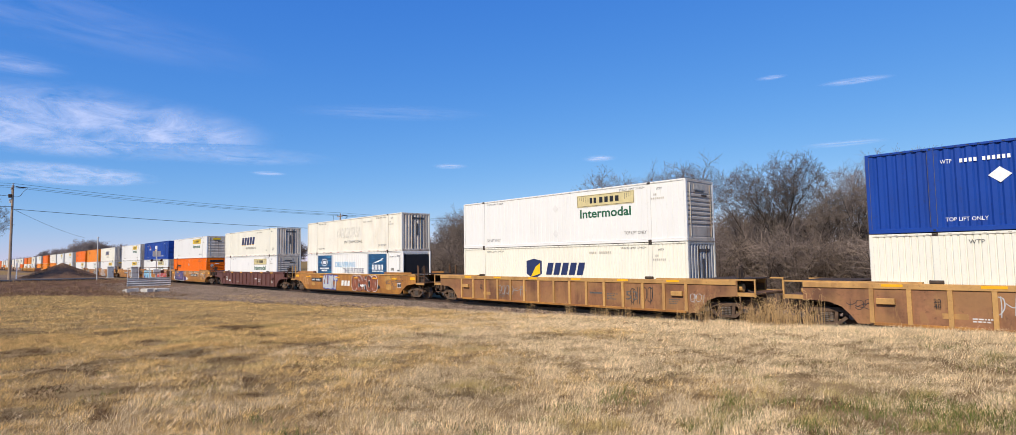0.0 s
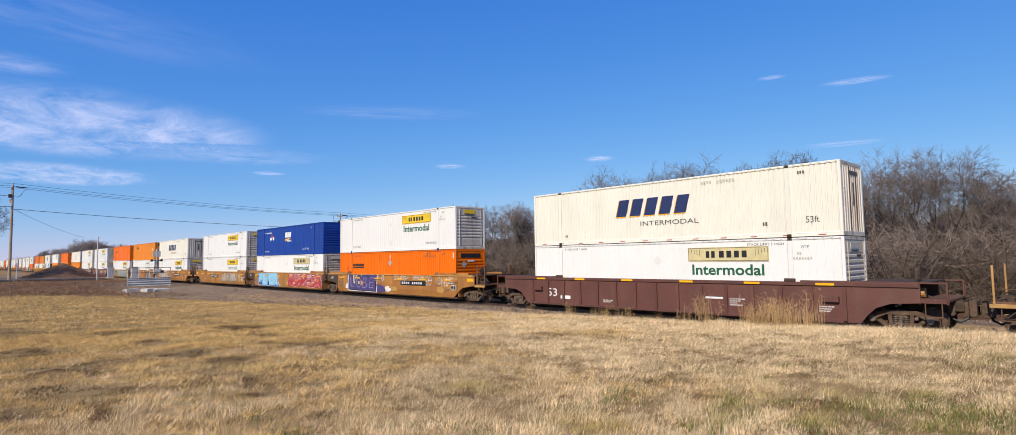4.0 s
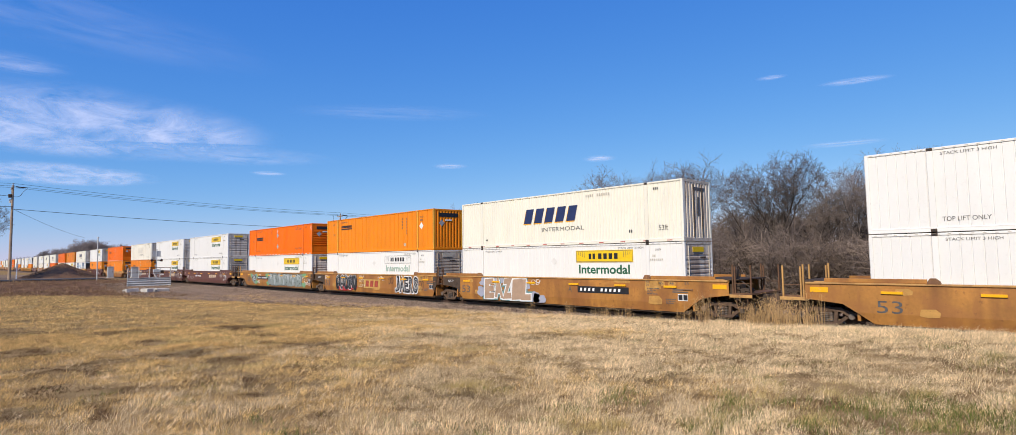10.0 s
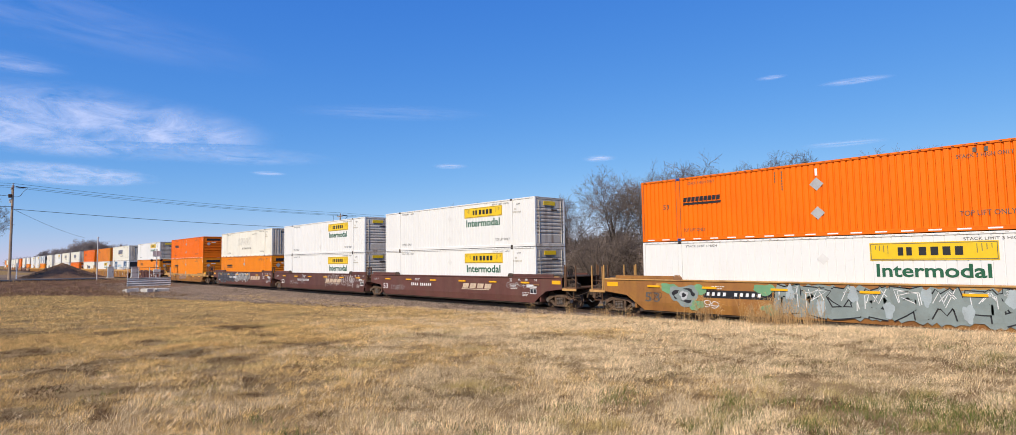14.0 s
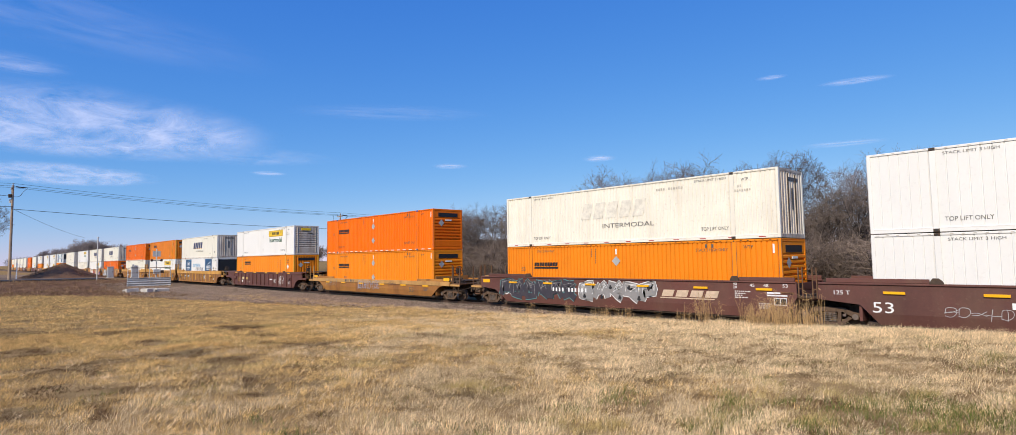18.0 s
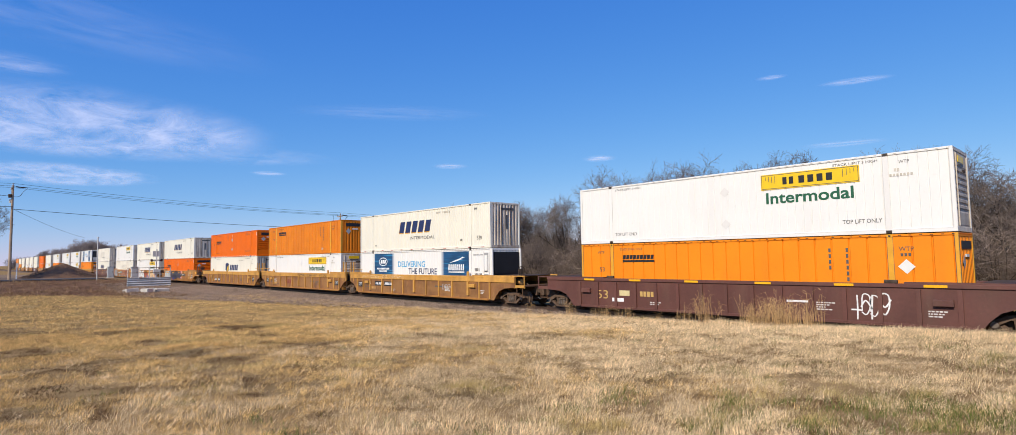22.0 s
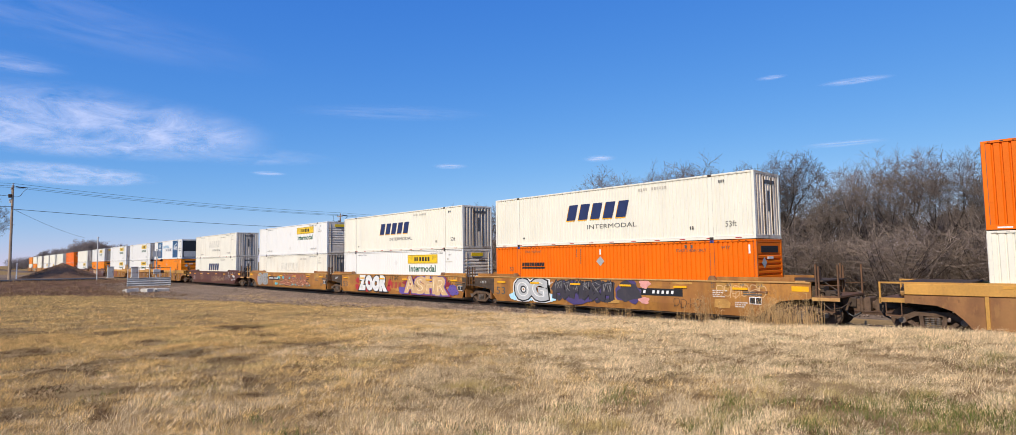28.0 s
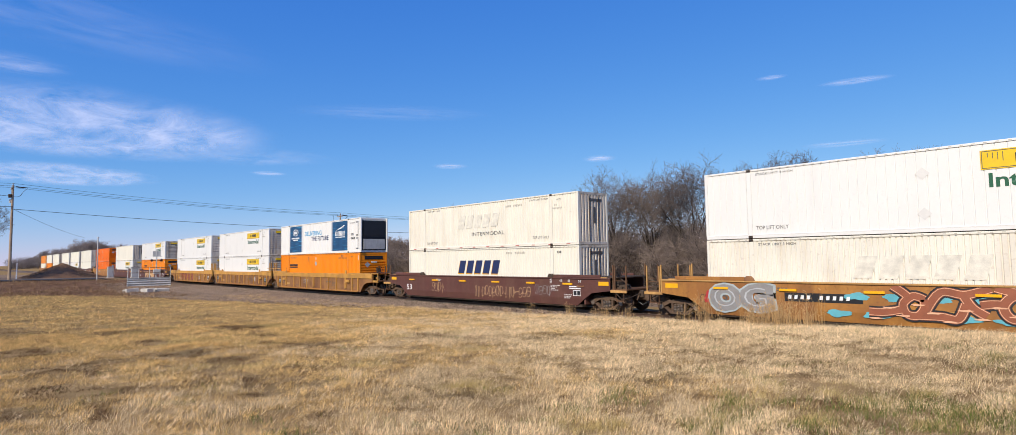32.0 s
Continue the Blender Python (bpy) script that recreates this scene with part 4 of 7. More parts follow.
                part("brake_equipment", once("jointgear", lambda: Shape().box(-.35, .3, -1.1, -.5, 1.2, 1.62, c=.04).tube([(-.5, -1.1, 1.5), (.2, -1.15, 1.62), (.5, -1.0, 1.3)], .04, 6).tube([(-.1, -1.2, 1.75), (.15, -1.2, 1.75)], .12, 10).mesh("brake_equipment", IRON)), None, t, at=(e * 9.3, 0, 0))
            else:
                part("end_ladder", once("elad", lambda: Shape().box(-.28, -.24, -1.5, -1.45, 1.1, 2.3).box(.24, .28, -1.5, -1.45, 1.1, 2.3).box(-.28, .28, -1.49, -1.46, 1.45, 1.48).box(-.28, .28, -1.49, -1.46, 1.8, 1.83).box(-.28, .28, -1.49, -1.46, 2.15, 2.18).mesh("end_ladder", RAILIRON)), None, t, at=(9.0 if e > 0 else -10.2, 0, 0))
            if style != "ribbed":
                None if tint == "BROWN" else part("end_panel", once(("epanel", e), lambda: Shape().prism([(8.25, .68), (8.38, .68), (8.55, .96), (8.66, 1.11), (8.66, 1.62), (8.25, 1.62)] if e > 0 else [(-9.9, 1.11), (-8.5, .96), (-8.24, .68), (-8.1, .68), (-8.1, 1.62), (-9.9, 1.62)], -SIDE - .006, -SIDE + .01).mesh("end_panel", IRON)), None, t, "soot-dark end panel")
                if e < 0 and style != "ribbed":
                    part("lettering", lettering("125 T", 0.55, 0.15, WHITETXT), None, t, at=(-9.35, -SIDE - .012, 1.3))
            if style == "ribbed":
                xo = (7.72 if e > 0 else -7.7) if tint == "GOLD" else 7.52 * e
                part("end_panel", once(("rpanel", e, tint), lambda: Shape().box(xo - .33, xo + .33, -SIDE - .012, -SIDE + .01, .72, 1.12).mesh("end_panel", BLACK)), None, t, "black stencilled panel")
                part("lettering", lettering("125T", 0.52, 0.24, WHITETXT), None, t, at=(xo - .26, -SIDE - .018, .82))
            part("guard", once(("guard", tint), lambda: Shape().box(-.3, .3, -1.45, -1.2, 1.74, 1.86, c=.02).box(-.05, .25, -1.3, -.9, 1.86, 2.0, c=.02).mesh("guard", light)), None, t, at=(e * 8.75, 0, 0)) if style == "ribbed" and not joined else None
            part("articulation", once("artic", lambda: Shape().box(-0.5, 0.5, -0.5, 0.5, 0.75, 1.12, c=0.05).mesh("articulation", IRON)), None, t, at=(e * 9.6, 0, 0))
    build_truck(t, TRUCK)
    if left_truck:
        build_truck(t, -TRUCK)
    for i, x in enumerate((-7.4, -4.6, -1.6, 1.6, 4.6, 7.4)):
        z = top - 0.06 if style == "ribbed" else top - 0.32
        part("reflector", once(("refl", style, tint == "GOLD"), lambda: Shape().box(-0.33, 0.33, -SIDE - 0.058, -SIDE - 0.05 if style == "ribbed" else -SIDE, -0.045, 0.045).mesh("reflector", DULL_REFLECT if tint == "GOLD" else REFLECT)), None, t, at=(x, 0, z))
    return t


# x of the middle at the start, style, tint, upper and lower container
TRAIN = [
    (1.6, "ribbed", "TTX", "Bw"), (-21.85, "ribbed", "TTX", "yL"), (-45.4, "smooth", "TTX", "fK"), (-68.9, "ribbed", "BROWN", "Sy"),
    (-92.4, "smooth", "TTX", "JO"), (-111.8, "smooth", "TTX", "by"), (-131.2, "smooth", "TTX", "Jj"),
    (-154.8, "smooth", "TTX", "SJ"), (-174.15, "smooth", "TTX", "Ap"), (-193.4, "smooth", "TTX", "OJ"),
    (-216.8, "smooth", "BROWN", "JJ"), (-236.2, "smooth", "BROWN", "JJ"), (-255.55, "smooth", "BROWN", "fa"),
    (-279.25, "low", "TTX", "Oa"), (-302.5, "ribbed", "BROWN", "JA"),
    (-325.95, "ribbed", "GOLD", "SK"), (-345.47, "ribbed", "GOLD", "cJ"), (-365.0, "ribbed", "GOLD", "OL"),
    (-388.65, "smooth", "TTX", "SO"), (-408.1, "smooth", "TTX", "SJ"), (-427.5, "smooth", "TTX", "Jf"),
    (-451.0, "smooth", "BROWN", "fS"), (-474.4, "ribbed", "GOLD", "Ka"), (-493.8, "ribbed", "GOLD", "JJ"), (-513.2, "ribbed", "GOLD", "JJ"),
    (-536.5, "smooth", "BROWN", "Ja"), (-560.0, "smooth", "BROWN", "wJ"), (-583.5, "smooth", "TTX", "OO"),
    (-607.0, "smooth", "BROWN", "ww"), (-626.5, "smooth", "TTX", "wJ"), (-646.0, "smooth", "TTX", "wj"),
    (-669.5, "smooth", "TTX", "ww"), (-689.0, "smooth", "TTX", "wa"), (-708.5, "smooth", "TTX", "Aw"),
]
ROLLING = []
for i, (x, style, tint, load) in enumerate(TRAIN):
    near_left = i + 1 < len(TRAIN) and TRAIN[i + 1][0] > x - 21
    near_right = i > 0 and TRAIN[i - 1][0] < x + 21
    key = ("car", style, tint, near_left, near_right)
    if key not in PROTO:
        PROTO[key] = well_car(style, tint, not near_left, not near_right, not near_left)
        car = PROTO[key]
    else:
        car = copy_thing(PROTO[key], Matrix())
    ROLLING.append((car, x, 0.0))
    ROLLING.append((box_of(load[1]), x, 0.58))
    ROLLING.append((box_of(load[0]), x, 0.58 + CH + 0.03))


# ---- ground ----
def ease(v):
    v = min(max(v, 0.0), 1.0)
    return v * v * (3 - 2 * v)


def ground_z(x, y):
    """Height of the ground: high by the camera, falling along the track and towards it, with a rise where the road comes."""
    far = min(max((-x - 60) / 60, 0), 1)
    g = -0.37 + 1.6 * math.exp(min(x, 25) / 40) - 0.0216 * max(min(y, 30), -40) * (1 - 0.6 * far)
    g += 0.95 * ease((-x - 86) / 14) * (1 - 0.8 * min(max((-x - 150) / 150, 0), 1))
    b = ease((y - 19.4) / 2.6) if x > -80 else ease((y - 20.6) / 2.6)
    g = g * (1 - b) - 0.28 * b
    if y > 30:
        g += min((y - 30) * 0.04, 0.5)
    if -60 < x < 12 and -2 < y < 22:
        g += 0.06 * noise.noise((x * 0.6, y * 0.9, 3)) + 0.03 * noise.noise((x * 2.3, y * 2.3, 7))
    return g


def axis(near, far, fine, grow):
    out, s, v = [0.0], fine, 0.0
    while v < far:
        v += s
        if v > near:
            s *= grow
        out.append(v)
    return out


GRASS = mat("dry_grass", (0.29, 0.192, 0.088), 0.95, vary=0.35, scale=0.6, bump=0.6, bump_scale=25, dirt=(0.2, 0.15, 0.08), dirt_amt=0.6, spec=0.0)
gx = sorted(set([-v for v in axis(90, 4200, 0.8, 1.25)] + axis(15, 4200, 0.8, 1.3)))
gy = sorted(set([-v for v in axis(6, 4200, 0.8, 1.4)] + axis(50, 4200, 0.6, 1.25)))
g = Shape()
g.v = [(x, y, ground_z(x, y)) for y in gy for x in gx]
nx = len(gx)
g.f = [(j * nx + i, j * nx + i + 1, (j + 1) * nx + i + 1, (j + 1) * nx + i) for j in range(len(gy) - 1) for i in range(nx - 1)]
g.m = [0] * len(g.f)
tagged(new("ground", g.mesh("ground", GRASS, True)), "wide field of dry mown winter grass", "ground", kind="structure")

# ---- ballast and rails ----
BALLAST = mat("ballast_stone", (0.19, 0.138, 0.10), 0.9, spec=0.0, vary=0.35, scale=4, bump=1.0, bump_scale=22, dirt=(0.12, 0.09, 0.07), dirt_amt=0.6)
b = Shape()
prof = [(-5.2, -0.40), (-3.4, -0.24), (-1.9, -0.16), (1.9, -0.16), (4.5, -0.42)]
xs = [40 - 5 * i for i in range(240)]
for xa, xb in zip(xs, xs[1:]):
    for (ya, za), (yb, zb) in zip(prof, prof[1:]):
        b.face([(xb, TRACK_Y + ya, za), (xa, TRACK_Y + ya, za), (xa, TRACK_Y + yb, zb), (xb, TRACK_Y + yb, zb)])
tagged(new("ballast", b.mesh("ballast", BALLAST)), "grey-brown crushed stone track ballast", "ballast", kind="structure")
RAIL = mat("rail_steel", (0.16, 0.10, 0.07), 0.45, 0.7, vary=0.2, scale=3)
for sd in (-1, 1):
    y = TRACK_Y + sd * 0.75
    r = Shape().box(-1160, 40, y - 0.035, y + 0.035, -0.04, 0.0, c=0.01).box(-1160, 40, y - 0.01, y + 0.01, -0.16, -0.04).box(-1160, 40, y - 0.07, y + 0.07, -0.17, -0.15)
    tagged(new("rail", r.mesh("rail", RAIL)), "rusty steel running rail on the ballast", "rail", "rails of the track")

b = Shape()
for (ya, za), (yb, zb) in zip(((30.6, -0.3), (31.4, -0.15), (34.5, -0.15), (35.4, -0.3)), ((31.4, -0.15), (34.5, -0.15), (35.4, -0.3))):
    b.face([(-90, ya, za), (40, ya, za), (40, yb, zb), (-90, yb, zb)])
tagged(new("ballast_siding", b.mesh("ballast_siding", BALLAST)), "grey-brown crushed stone ballast of the second track", "ballast", kind="structure")
for y in (32.2, 33.7):
    r = Shape().box(-90, 40, y - 0.035, y + 0.035, -0.04, 0.0, c=0.01).box(-90, 40, y - 0.01, y + 0.01, -0.16, -0.04)
    tagged(new("rail", r.mesh("rail", RAIL)), "rusty steel rail of the second track", "rail", "rails of the second track")


# sleepers and loose stones
TIE = mat("tarred_wood", (0.075, 0.058, 0.045), 0.85, vary=0.3, scale=5, bump=0.4, rand=0.25)
track = thing("track", "timber sleepers bedded in the ballast", "railway track", kind="structure", at=(0, TRACK_Y, 0))
tie_mesh = Shape().box(-0.115, 0.115, -1.3, 1.3, -0.3, -0.145, c=0.012).mesh("sleeper", TIE)
for i in range(124):
    part("sleeper", tie_mesh, None, track, at=(6 - i * 0.55 + random.uniform(-.03, .03), random.uniform(-.03, .03), 0))


def scatter_mesh(name, verts, tris, material):
    me = bpy.data.meshes.new(name)
    me.vertices.add(len(verts))
    me.vertices.foreach_set("co", np.asarray(verts, np.float32).ravel())
    n = len(tris)
    me.loops.add(n * 3)
    me.loops.foreach_set("vertex_index", np.asarray(tris, np.int32).ravel())
    me.polygons.add(n)
    me.polygons.foreach_set("loop_start", np.arange(n, dtype=np.int32) * 3)
    me.polygons.foreach_set("loop_total", np.full(n, 3, np.int32))
    me.materials.append(material)
    me.update(calc_edges=True)
    return me


ground_many = np.vectorize(ground_z)
OCTA = np.array([(1, 0, 0), (0, 1, 0), (-1, 0, 0), (0, -1, 0), (0, 0, 1), (0, 0, -1)], float)
OCTA_F = np.array([(0, 1, 4), (1, 2, 4), (2, 3, 4), (3, 0, 4), (1, 0, 5), (2, 1, 5), (3, 2, 5), (0, 3, 5)])
rng = np.random.default_rng(5)


def stones(name, label, xs, ys, zs, size, material):
    n = len(xs)
    v = OCTA[None] * (size[:, None, None] * rng.uniform(0.55, 1.3, (n, 6, 1)))
    a = rng.uniform(0, 6.28, n)
    c, sn = np.cos(a)[:, None], np.sin(a)[:, None]
    w = np.stack([v[..., 0] * c - v[..., 1] * sn, v[..., 0] * sn + v[..., 1] * c, v[..., 2] * 0.75], -1)
    w += rng.normal(0, 0.15, w.shape) * size[:, None, None]
    w += np.stack([xs, ys, zs], -1)[:, None]
    f = (OCTA_F[None] + 6 * np.arange(n)[:, None, None]).reshape(-1, 3)
    return tagged(new(name, scatter_mesh(name, w.reshape(-1, 3), f, material)), label, "stones", kind="stuff")


STONE = mat("crushed_stone", (0.262, 0.192, 0.141), 0.9, spec=0.0, vary=0.15, scale=8, island=0.75)
n = 42000
sx = 4 - 90 * rng.power(0.8, n)
sy = TRACK_Y - 1.4 - 4.6 * rng.uniform(0, 1, n) ** 0.9
py = np.array([q[0] for q in prof]) + TRACK_Y
pz = np.array([q[1] for q in prof])
sz = np.maximum(np.interp(sy, py, pz), ground_many(sx, sy))
stones("loose_ballast", "crushed grey-brown stones beside the sleepers", sx, sy, sz + 0.015, rng.uniform(0.03, 0.065, n), STONE)

n = 19000
sx, sy = rng.uniform(-46, 4, n), TRACK_Y + np.where(rng.uniform(0, 1, n) < 0.75, rng.uniform(-1.5, 4.2, n), rng.uniform(5.5, 8.8, n))
sz = np.where(sy < 30.2, np.interp(sy, py, pz), -0.15)
stones("track_stones", "crushed stones between and behind the rails", sx, sy, sz + 0.005, rng.uniform(0.03, 0.06, n), STONE)

# ---- grass ----
def blades(name, label, x, y, height, width, lean, heading, material, fine):
    """One leaning blade at each place; those that are fine bend half-way."""
    n = len(x)
    z = ground_many(x, y) - 0.01
    a = rng.uniform(0, 6.28, n)
    d = np.stack([np.cos(a) * width, np.sin(a) * width, np.zeros(n)], -1)
    base = np.stack([x, y, z], -1)
    top = base + np.stack([np.cos(heading) * lean * height, np.sin(heading) * lean * height, height], -1)
    mid = base * 0.5 + top * 0.5 + np.stack([np.zeros(n), np.zeros(n), height * np.minimum(0.1 + 0.16 * lean, 0.4)], -1)
    v = np.stack([base - d, base + d, mid - d * 0.8, mid + d * 0.8, top], 1)[fine].reshape(-1, 3)
    f = (np.array([(0, 1, 3), (0, 3, 2), (2, 3, 4)])[None] + 5 * np.arange(fine.sum())[:, None, None]).reshape(-1, 3)
    if not fine.all():
        far = np.stack([base - d, base + d, top], 1)[~fine].reshape(-1, 3)
        f = np.concatenate([f, len(v) + np.arange(len(far)).reshape(-1, 3)])
        v = np.concatenate([v, far])
    return tagged(new(name, scatter_mesh(name, v, f, material)), label, "grass", kind="stuff")


STRAW = mat("straw", (0.71, 0.468, 0.185), 0.8, vary=0.34, scale=2.2, island=0.62, spec=0.06)
PALE_STRAW = mat("bleached_straw", (0.73, 0.548, 0.318), 0.8, vary=0.28, scale=2.2, island=0.6, spec=0.06)
OLIVE = mat("olive_straw", (0.48, 0.355, 0.145), 0.8, vary=0.3, scale=2.6, island=0.45, spec=0.06)
# THATCH: brown dead straw, darkened further so its colour holds the clumps' shadow
THATCH = mat("shadowed_brown_straw", (0.125, 0.07, 0.032), 0.85, vary=0.3, scale=2.6, island=0.5, spec=0.06)
GREENBLADE = mat("green_blade", (0.135, 0.148, 0.036), 0.75, vary=0.15, scale=1, island=0.4, spec=0.1)


def patchy(x, y, scale, seed):
    return np.array([noise.noise((a * scale, b * scale, seed)) for a, b in zip(x, y)])


def fan(n, r0, r1, power):
    """Places in front of the camera's stand, thinning out with distance."""
    r = r0 + (r1 - r0) * rng.uniform(0, 1, n) ** power
    a = rng.uniform(radians(-92), radians(4), n)
    return r * np.sin(a), r * np.cos(a), r


def spot(x, y, cx, cy, rx, ry):
    """A soft round patch of the slope: half width rx along its contour, half depth ry across it."""
    h = math.hypot(cx, cy)
    ex, ey = -cy / h, cx / h
    u, w = ex * (x - cx) + ey * (y - cy), ey * (x - cx) - ex * (y - cy)
    return np.exp(-(u / rx) ** 2 - (w / ry) ** 2)


# torn, matted places: centre, half width, half depth, strength
TORN = ((-12.19, 1.17, 0.36, 0.55, 1.1), (-11.8, 1.6, 0.4, 0.4, 1.0), (-11.16, 2.02, 0.45, 0.4, 0.8), (-9.2, 1.42, 0.12, 0.4, 1.0), (-19.5, 1.4, 0.75, 1.1, 0.9), (-15.06, 1.5, 0.6, 0.7, 0.7),
        (-15.74, 2.28, 0.45, 0.5, 0.7), (-19.7, 4.2, 0.32, 0.8, 0.9), (-15.97, 3.86, 0.5, 0.6, 0.8), (-16.0, 4.36, 0.3, 0.55, 0.9), (-13.87, 4.44, 0.55, 0.45, 0.7), (-11.88, 3.58, 0.35, 1.0, 0.5),
        (-10.58, 3.71, 0.2, 0.7, 0.7), (-10.2, 0.6, 0.3, 0.5, 0.5), (-15.4, 6.9, 1.2, 1.2, 0.35), (-23.8, 7.6, 0.5, 1.4, 0.6), (-19.4, 7.5, 0.4, 0.5, 0.6), (-9.23, 3.44, 0.2, 0.3, 0.6), (-6.94, 3.38, 0.22, 0.25, 0.6),
        (-29.5, 1.5, 0.7, 3.0, 0.5), (-24.8, 4.2, 0.8, 0.9, 0.6), (-14.15, 2.0, 0.22, 0.5, 0.7), (-3.8, 11.4, 0.5, 0.9, 0.3), (-2.0, 11.9, 0.8, 1.5, 0.3), (-5.3, 10.8, 0.4, 0.75, 0.3), (-1.8, 7.4, 1.6, 1.8, 0.2))
# fresh green places: centre, half width, half depth, strength
FRESH = ((-3.53, 7.15, 0.3, 0.7, 0.8), (-1.96, 9.12, 0.22, 0.4, 1.0), (-1.3, 8.2, 0.32, 0.55, 1.1), (-3.25, 5.96, 0.4, 0.35, 0.8), (-4.35, 10.74, 0.18, 0.5, 0.7), (-1.84, 14.4, 0.32, 0.85, 1.1), (-2.44, 8.96, 0.35, 0.3, 0.5),
         (-2.35, 7.63, 0.5, 0.5, 0.55), (-2.46, 6.73, 0.5, 0.5, 0.6), (-1.05, 9.44, 0.3, 0.6, 0.7), (-1.43, 7.33, 0.45, 0.3, 0.9), (-13.2, 1.58, 0.25, 0.7, 0.5), (-9.4, 2.5, 0.3, 0.7, 0.4), (-21.0, 2.05, 0.7, 1.8, 0.4))
for nm, count, each, r0, r1, power in (("near", 92000, 9, 2.6, 27.0, 1.4), ("far", 90000, 7, 18.0, 84.0, 1.2)):
    x, y, r = fan(count, r0, r1, power)
    keep = (y < 20.9 + 0.35 * np.sin(x * 1.3)) & (x > -78 + 1.3 * np.maximum(y - 6, 0) + 1.5 * np.sin(y * 2)) & (y > -1)
    x, y, r = x[keep], y[keep], r[keep]
    n = len(x)
    broad, clump, small = patchy(x, y, 0.32, 5.0), patchy(x, y, 1.25, 2.0), patchy(x, y, 3.6, 31.0)
    torn = sum(k * spot(x, y, *c) for *c, k in TORN)
    fresh = sum(k * spot(x, y, *c) for *c, k in FRESH)
    level = 0.55 * clump + 0.5 * small + 0.2 * broad + rng.normal(0, 0.21, n) - 1.3 * torn + 0.10 * np.clip((y - 15) / 3, 0, 1)
    level -= 0.9 * np.clip(patchy(x, y, 0.42, 77.0) - 0.2, 0, 1) * np.clip((r - 9) / 8, 0, 1)
    dark = level < -0.25 - 0.05 * np.clip((r - 14) / 8, 0, 1)
    matted = (level < -0.16) | (small > 0.3)
    olive = ~dark & (0.9 * patchy(x, y, 0.5, 14.0) + 0.45 * clump + rng.normal(0, 0.15, n) - 0.007 * (x + 8) - 0.03 * np.maximum(y - 12, 0) + 0.3 * spot(x, y, -2, 7, 3, 2.6) + 0.6 * fresh > 0.52)
    pale = ~dark & ~olive & (0.8 * broad + 0.6 * clump + 0.5 * small + 0.06 * (x + 13) + 0.05 * (y - 9) + rng.normal(0, 0.2, n) > 0)
    heading = 0.81 + 2.2 * patchy(x, y, 0.22, 41.0) + 1.6 * patchy(x, y, 1.1, 42.0)
    tall = rng.uniform(0.045, 0.095, n) * (1 - 0.55 * np.clip(torn, 0, 1)) * np.clip(1.0 + 0.9 * small + 0.5 * clump, 0.55, 1.8) * np.where(dark, 0.8, 1.0) * (1 + 0.4 * (y > 18))
    for name, lb, k, m in (("dry_grass", "short mown straw-coloured winter grass", ~dark & ~olive & ~pale, STRAW), ("pale_grass", "sun-bleached pale straw grass", pale, PALE_STRAW),
                           ("olive_grass", "half-dead olive grass among the straw", olive, OLIVE), ("dead_thatch", "torn brown dead grass in the hollows, darkened for shadow", dark, THATCH)):
        i = np.repeat(np.flatnonzero(k), each)
        c = len(i)
        reach = (0.022 + 0.0032 * r[i]) * (1.0 if nm == "near" else 2.2)
        lean = np.abs(rng.normal(np.where(matted[i], 1.25, 0.6), 0.5, c))
        blades(name, lb, x[i] + rng.normal(0, 1, c) * reach, y[i] + rng.normal(0, 1, c) * reach, tall[i] * rng.uniform(0.6, 1.35, c) / np.sqrt(1 + 0.35 * lean ** 2) * 1.15,
               0.0006 + (0.00019 if nm == "near" else 0.00027) * r[i], lean, heading[i] + rng.normal(0, np.where(matted[i], 1.8, 1.2), c), m, r[i] < 7)
# extra shadow-dark blades that deepen the torn places
x, y, r = fan(200000, 6.0, 32.0, 1.0)
keep = sum(k * spot(x, y, *c) for *c, k in TORN) + 0.25 * patchy(x, y, 2.6, 51.0) + rng.normal(0, 0.1, len(x)) > 0.5
x, y, r = x[keep][:16000], y[keep][:16000], r[keep][:16000]
c = len(x)
blades("matted_thatch", "matted brown dead grass in torn places, darkened for shadow", x, y, rng.uniform(0.02, 0.05, c), 0.0012 + 0.0004 * r, rng.uniform(0.5, 3.0, c), rng.uniform(0, 6.28, c), THATCH, r < 14)
x, y, r = fan(170000, 3.0, 20.0, 1.2)
g = 0.75 * patchy(x, y, 0.9, 11.0) + 0.5 * patchy(x, y, 3.1, 12.0) + rng.normal(0, 0.14, len(x)) + 0.25 * spot(x, y, -2.2, 7.2, 2.4, 1.6) - 0.02 * np.maximum(-x - 4, 0)
g += 0.75 * sum(k * spot(x, y, *c) for *c, k in FRESH)
keep = (g > 0.41) & (y < 19) & (y > 0)
x, y, r = x[keep][:30000], y[keep][:30000], r[keep][:30000]
c = len(x)
blades("green_grass", "patches of fresh green grass among the straw", x, y, rng.uniform(0.05, 0.12, c), 0.0014 + 0.00026 * r, rng.uniform(0.1, 0.9, c), rng.uniform(0, 6.28, c), GREENBLADE, r < 9)
x, y, r = fan(22000, 3.0, 16.0, 1.3)
keep = (y > 0) & (patchy(x, y, 1.1, 21.0) > -0.15)
x, y, r = x[keep], y[keep], r[keep]
c = len(x)
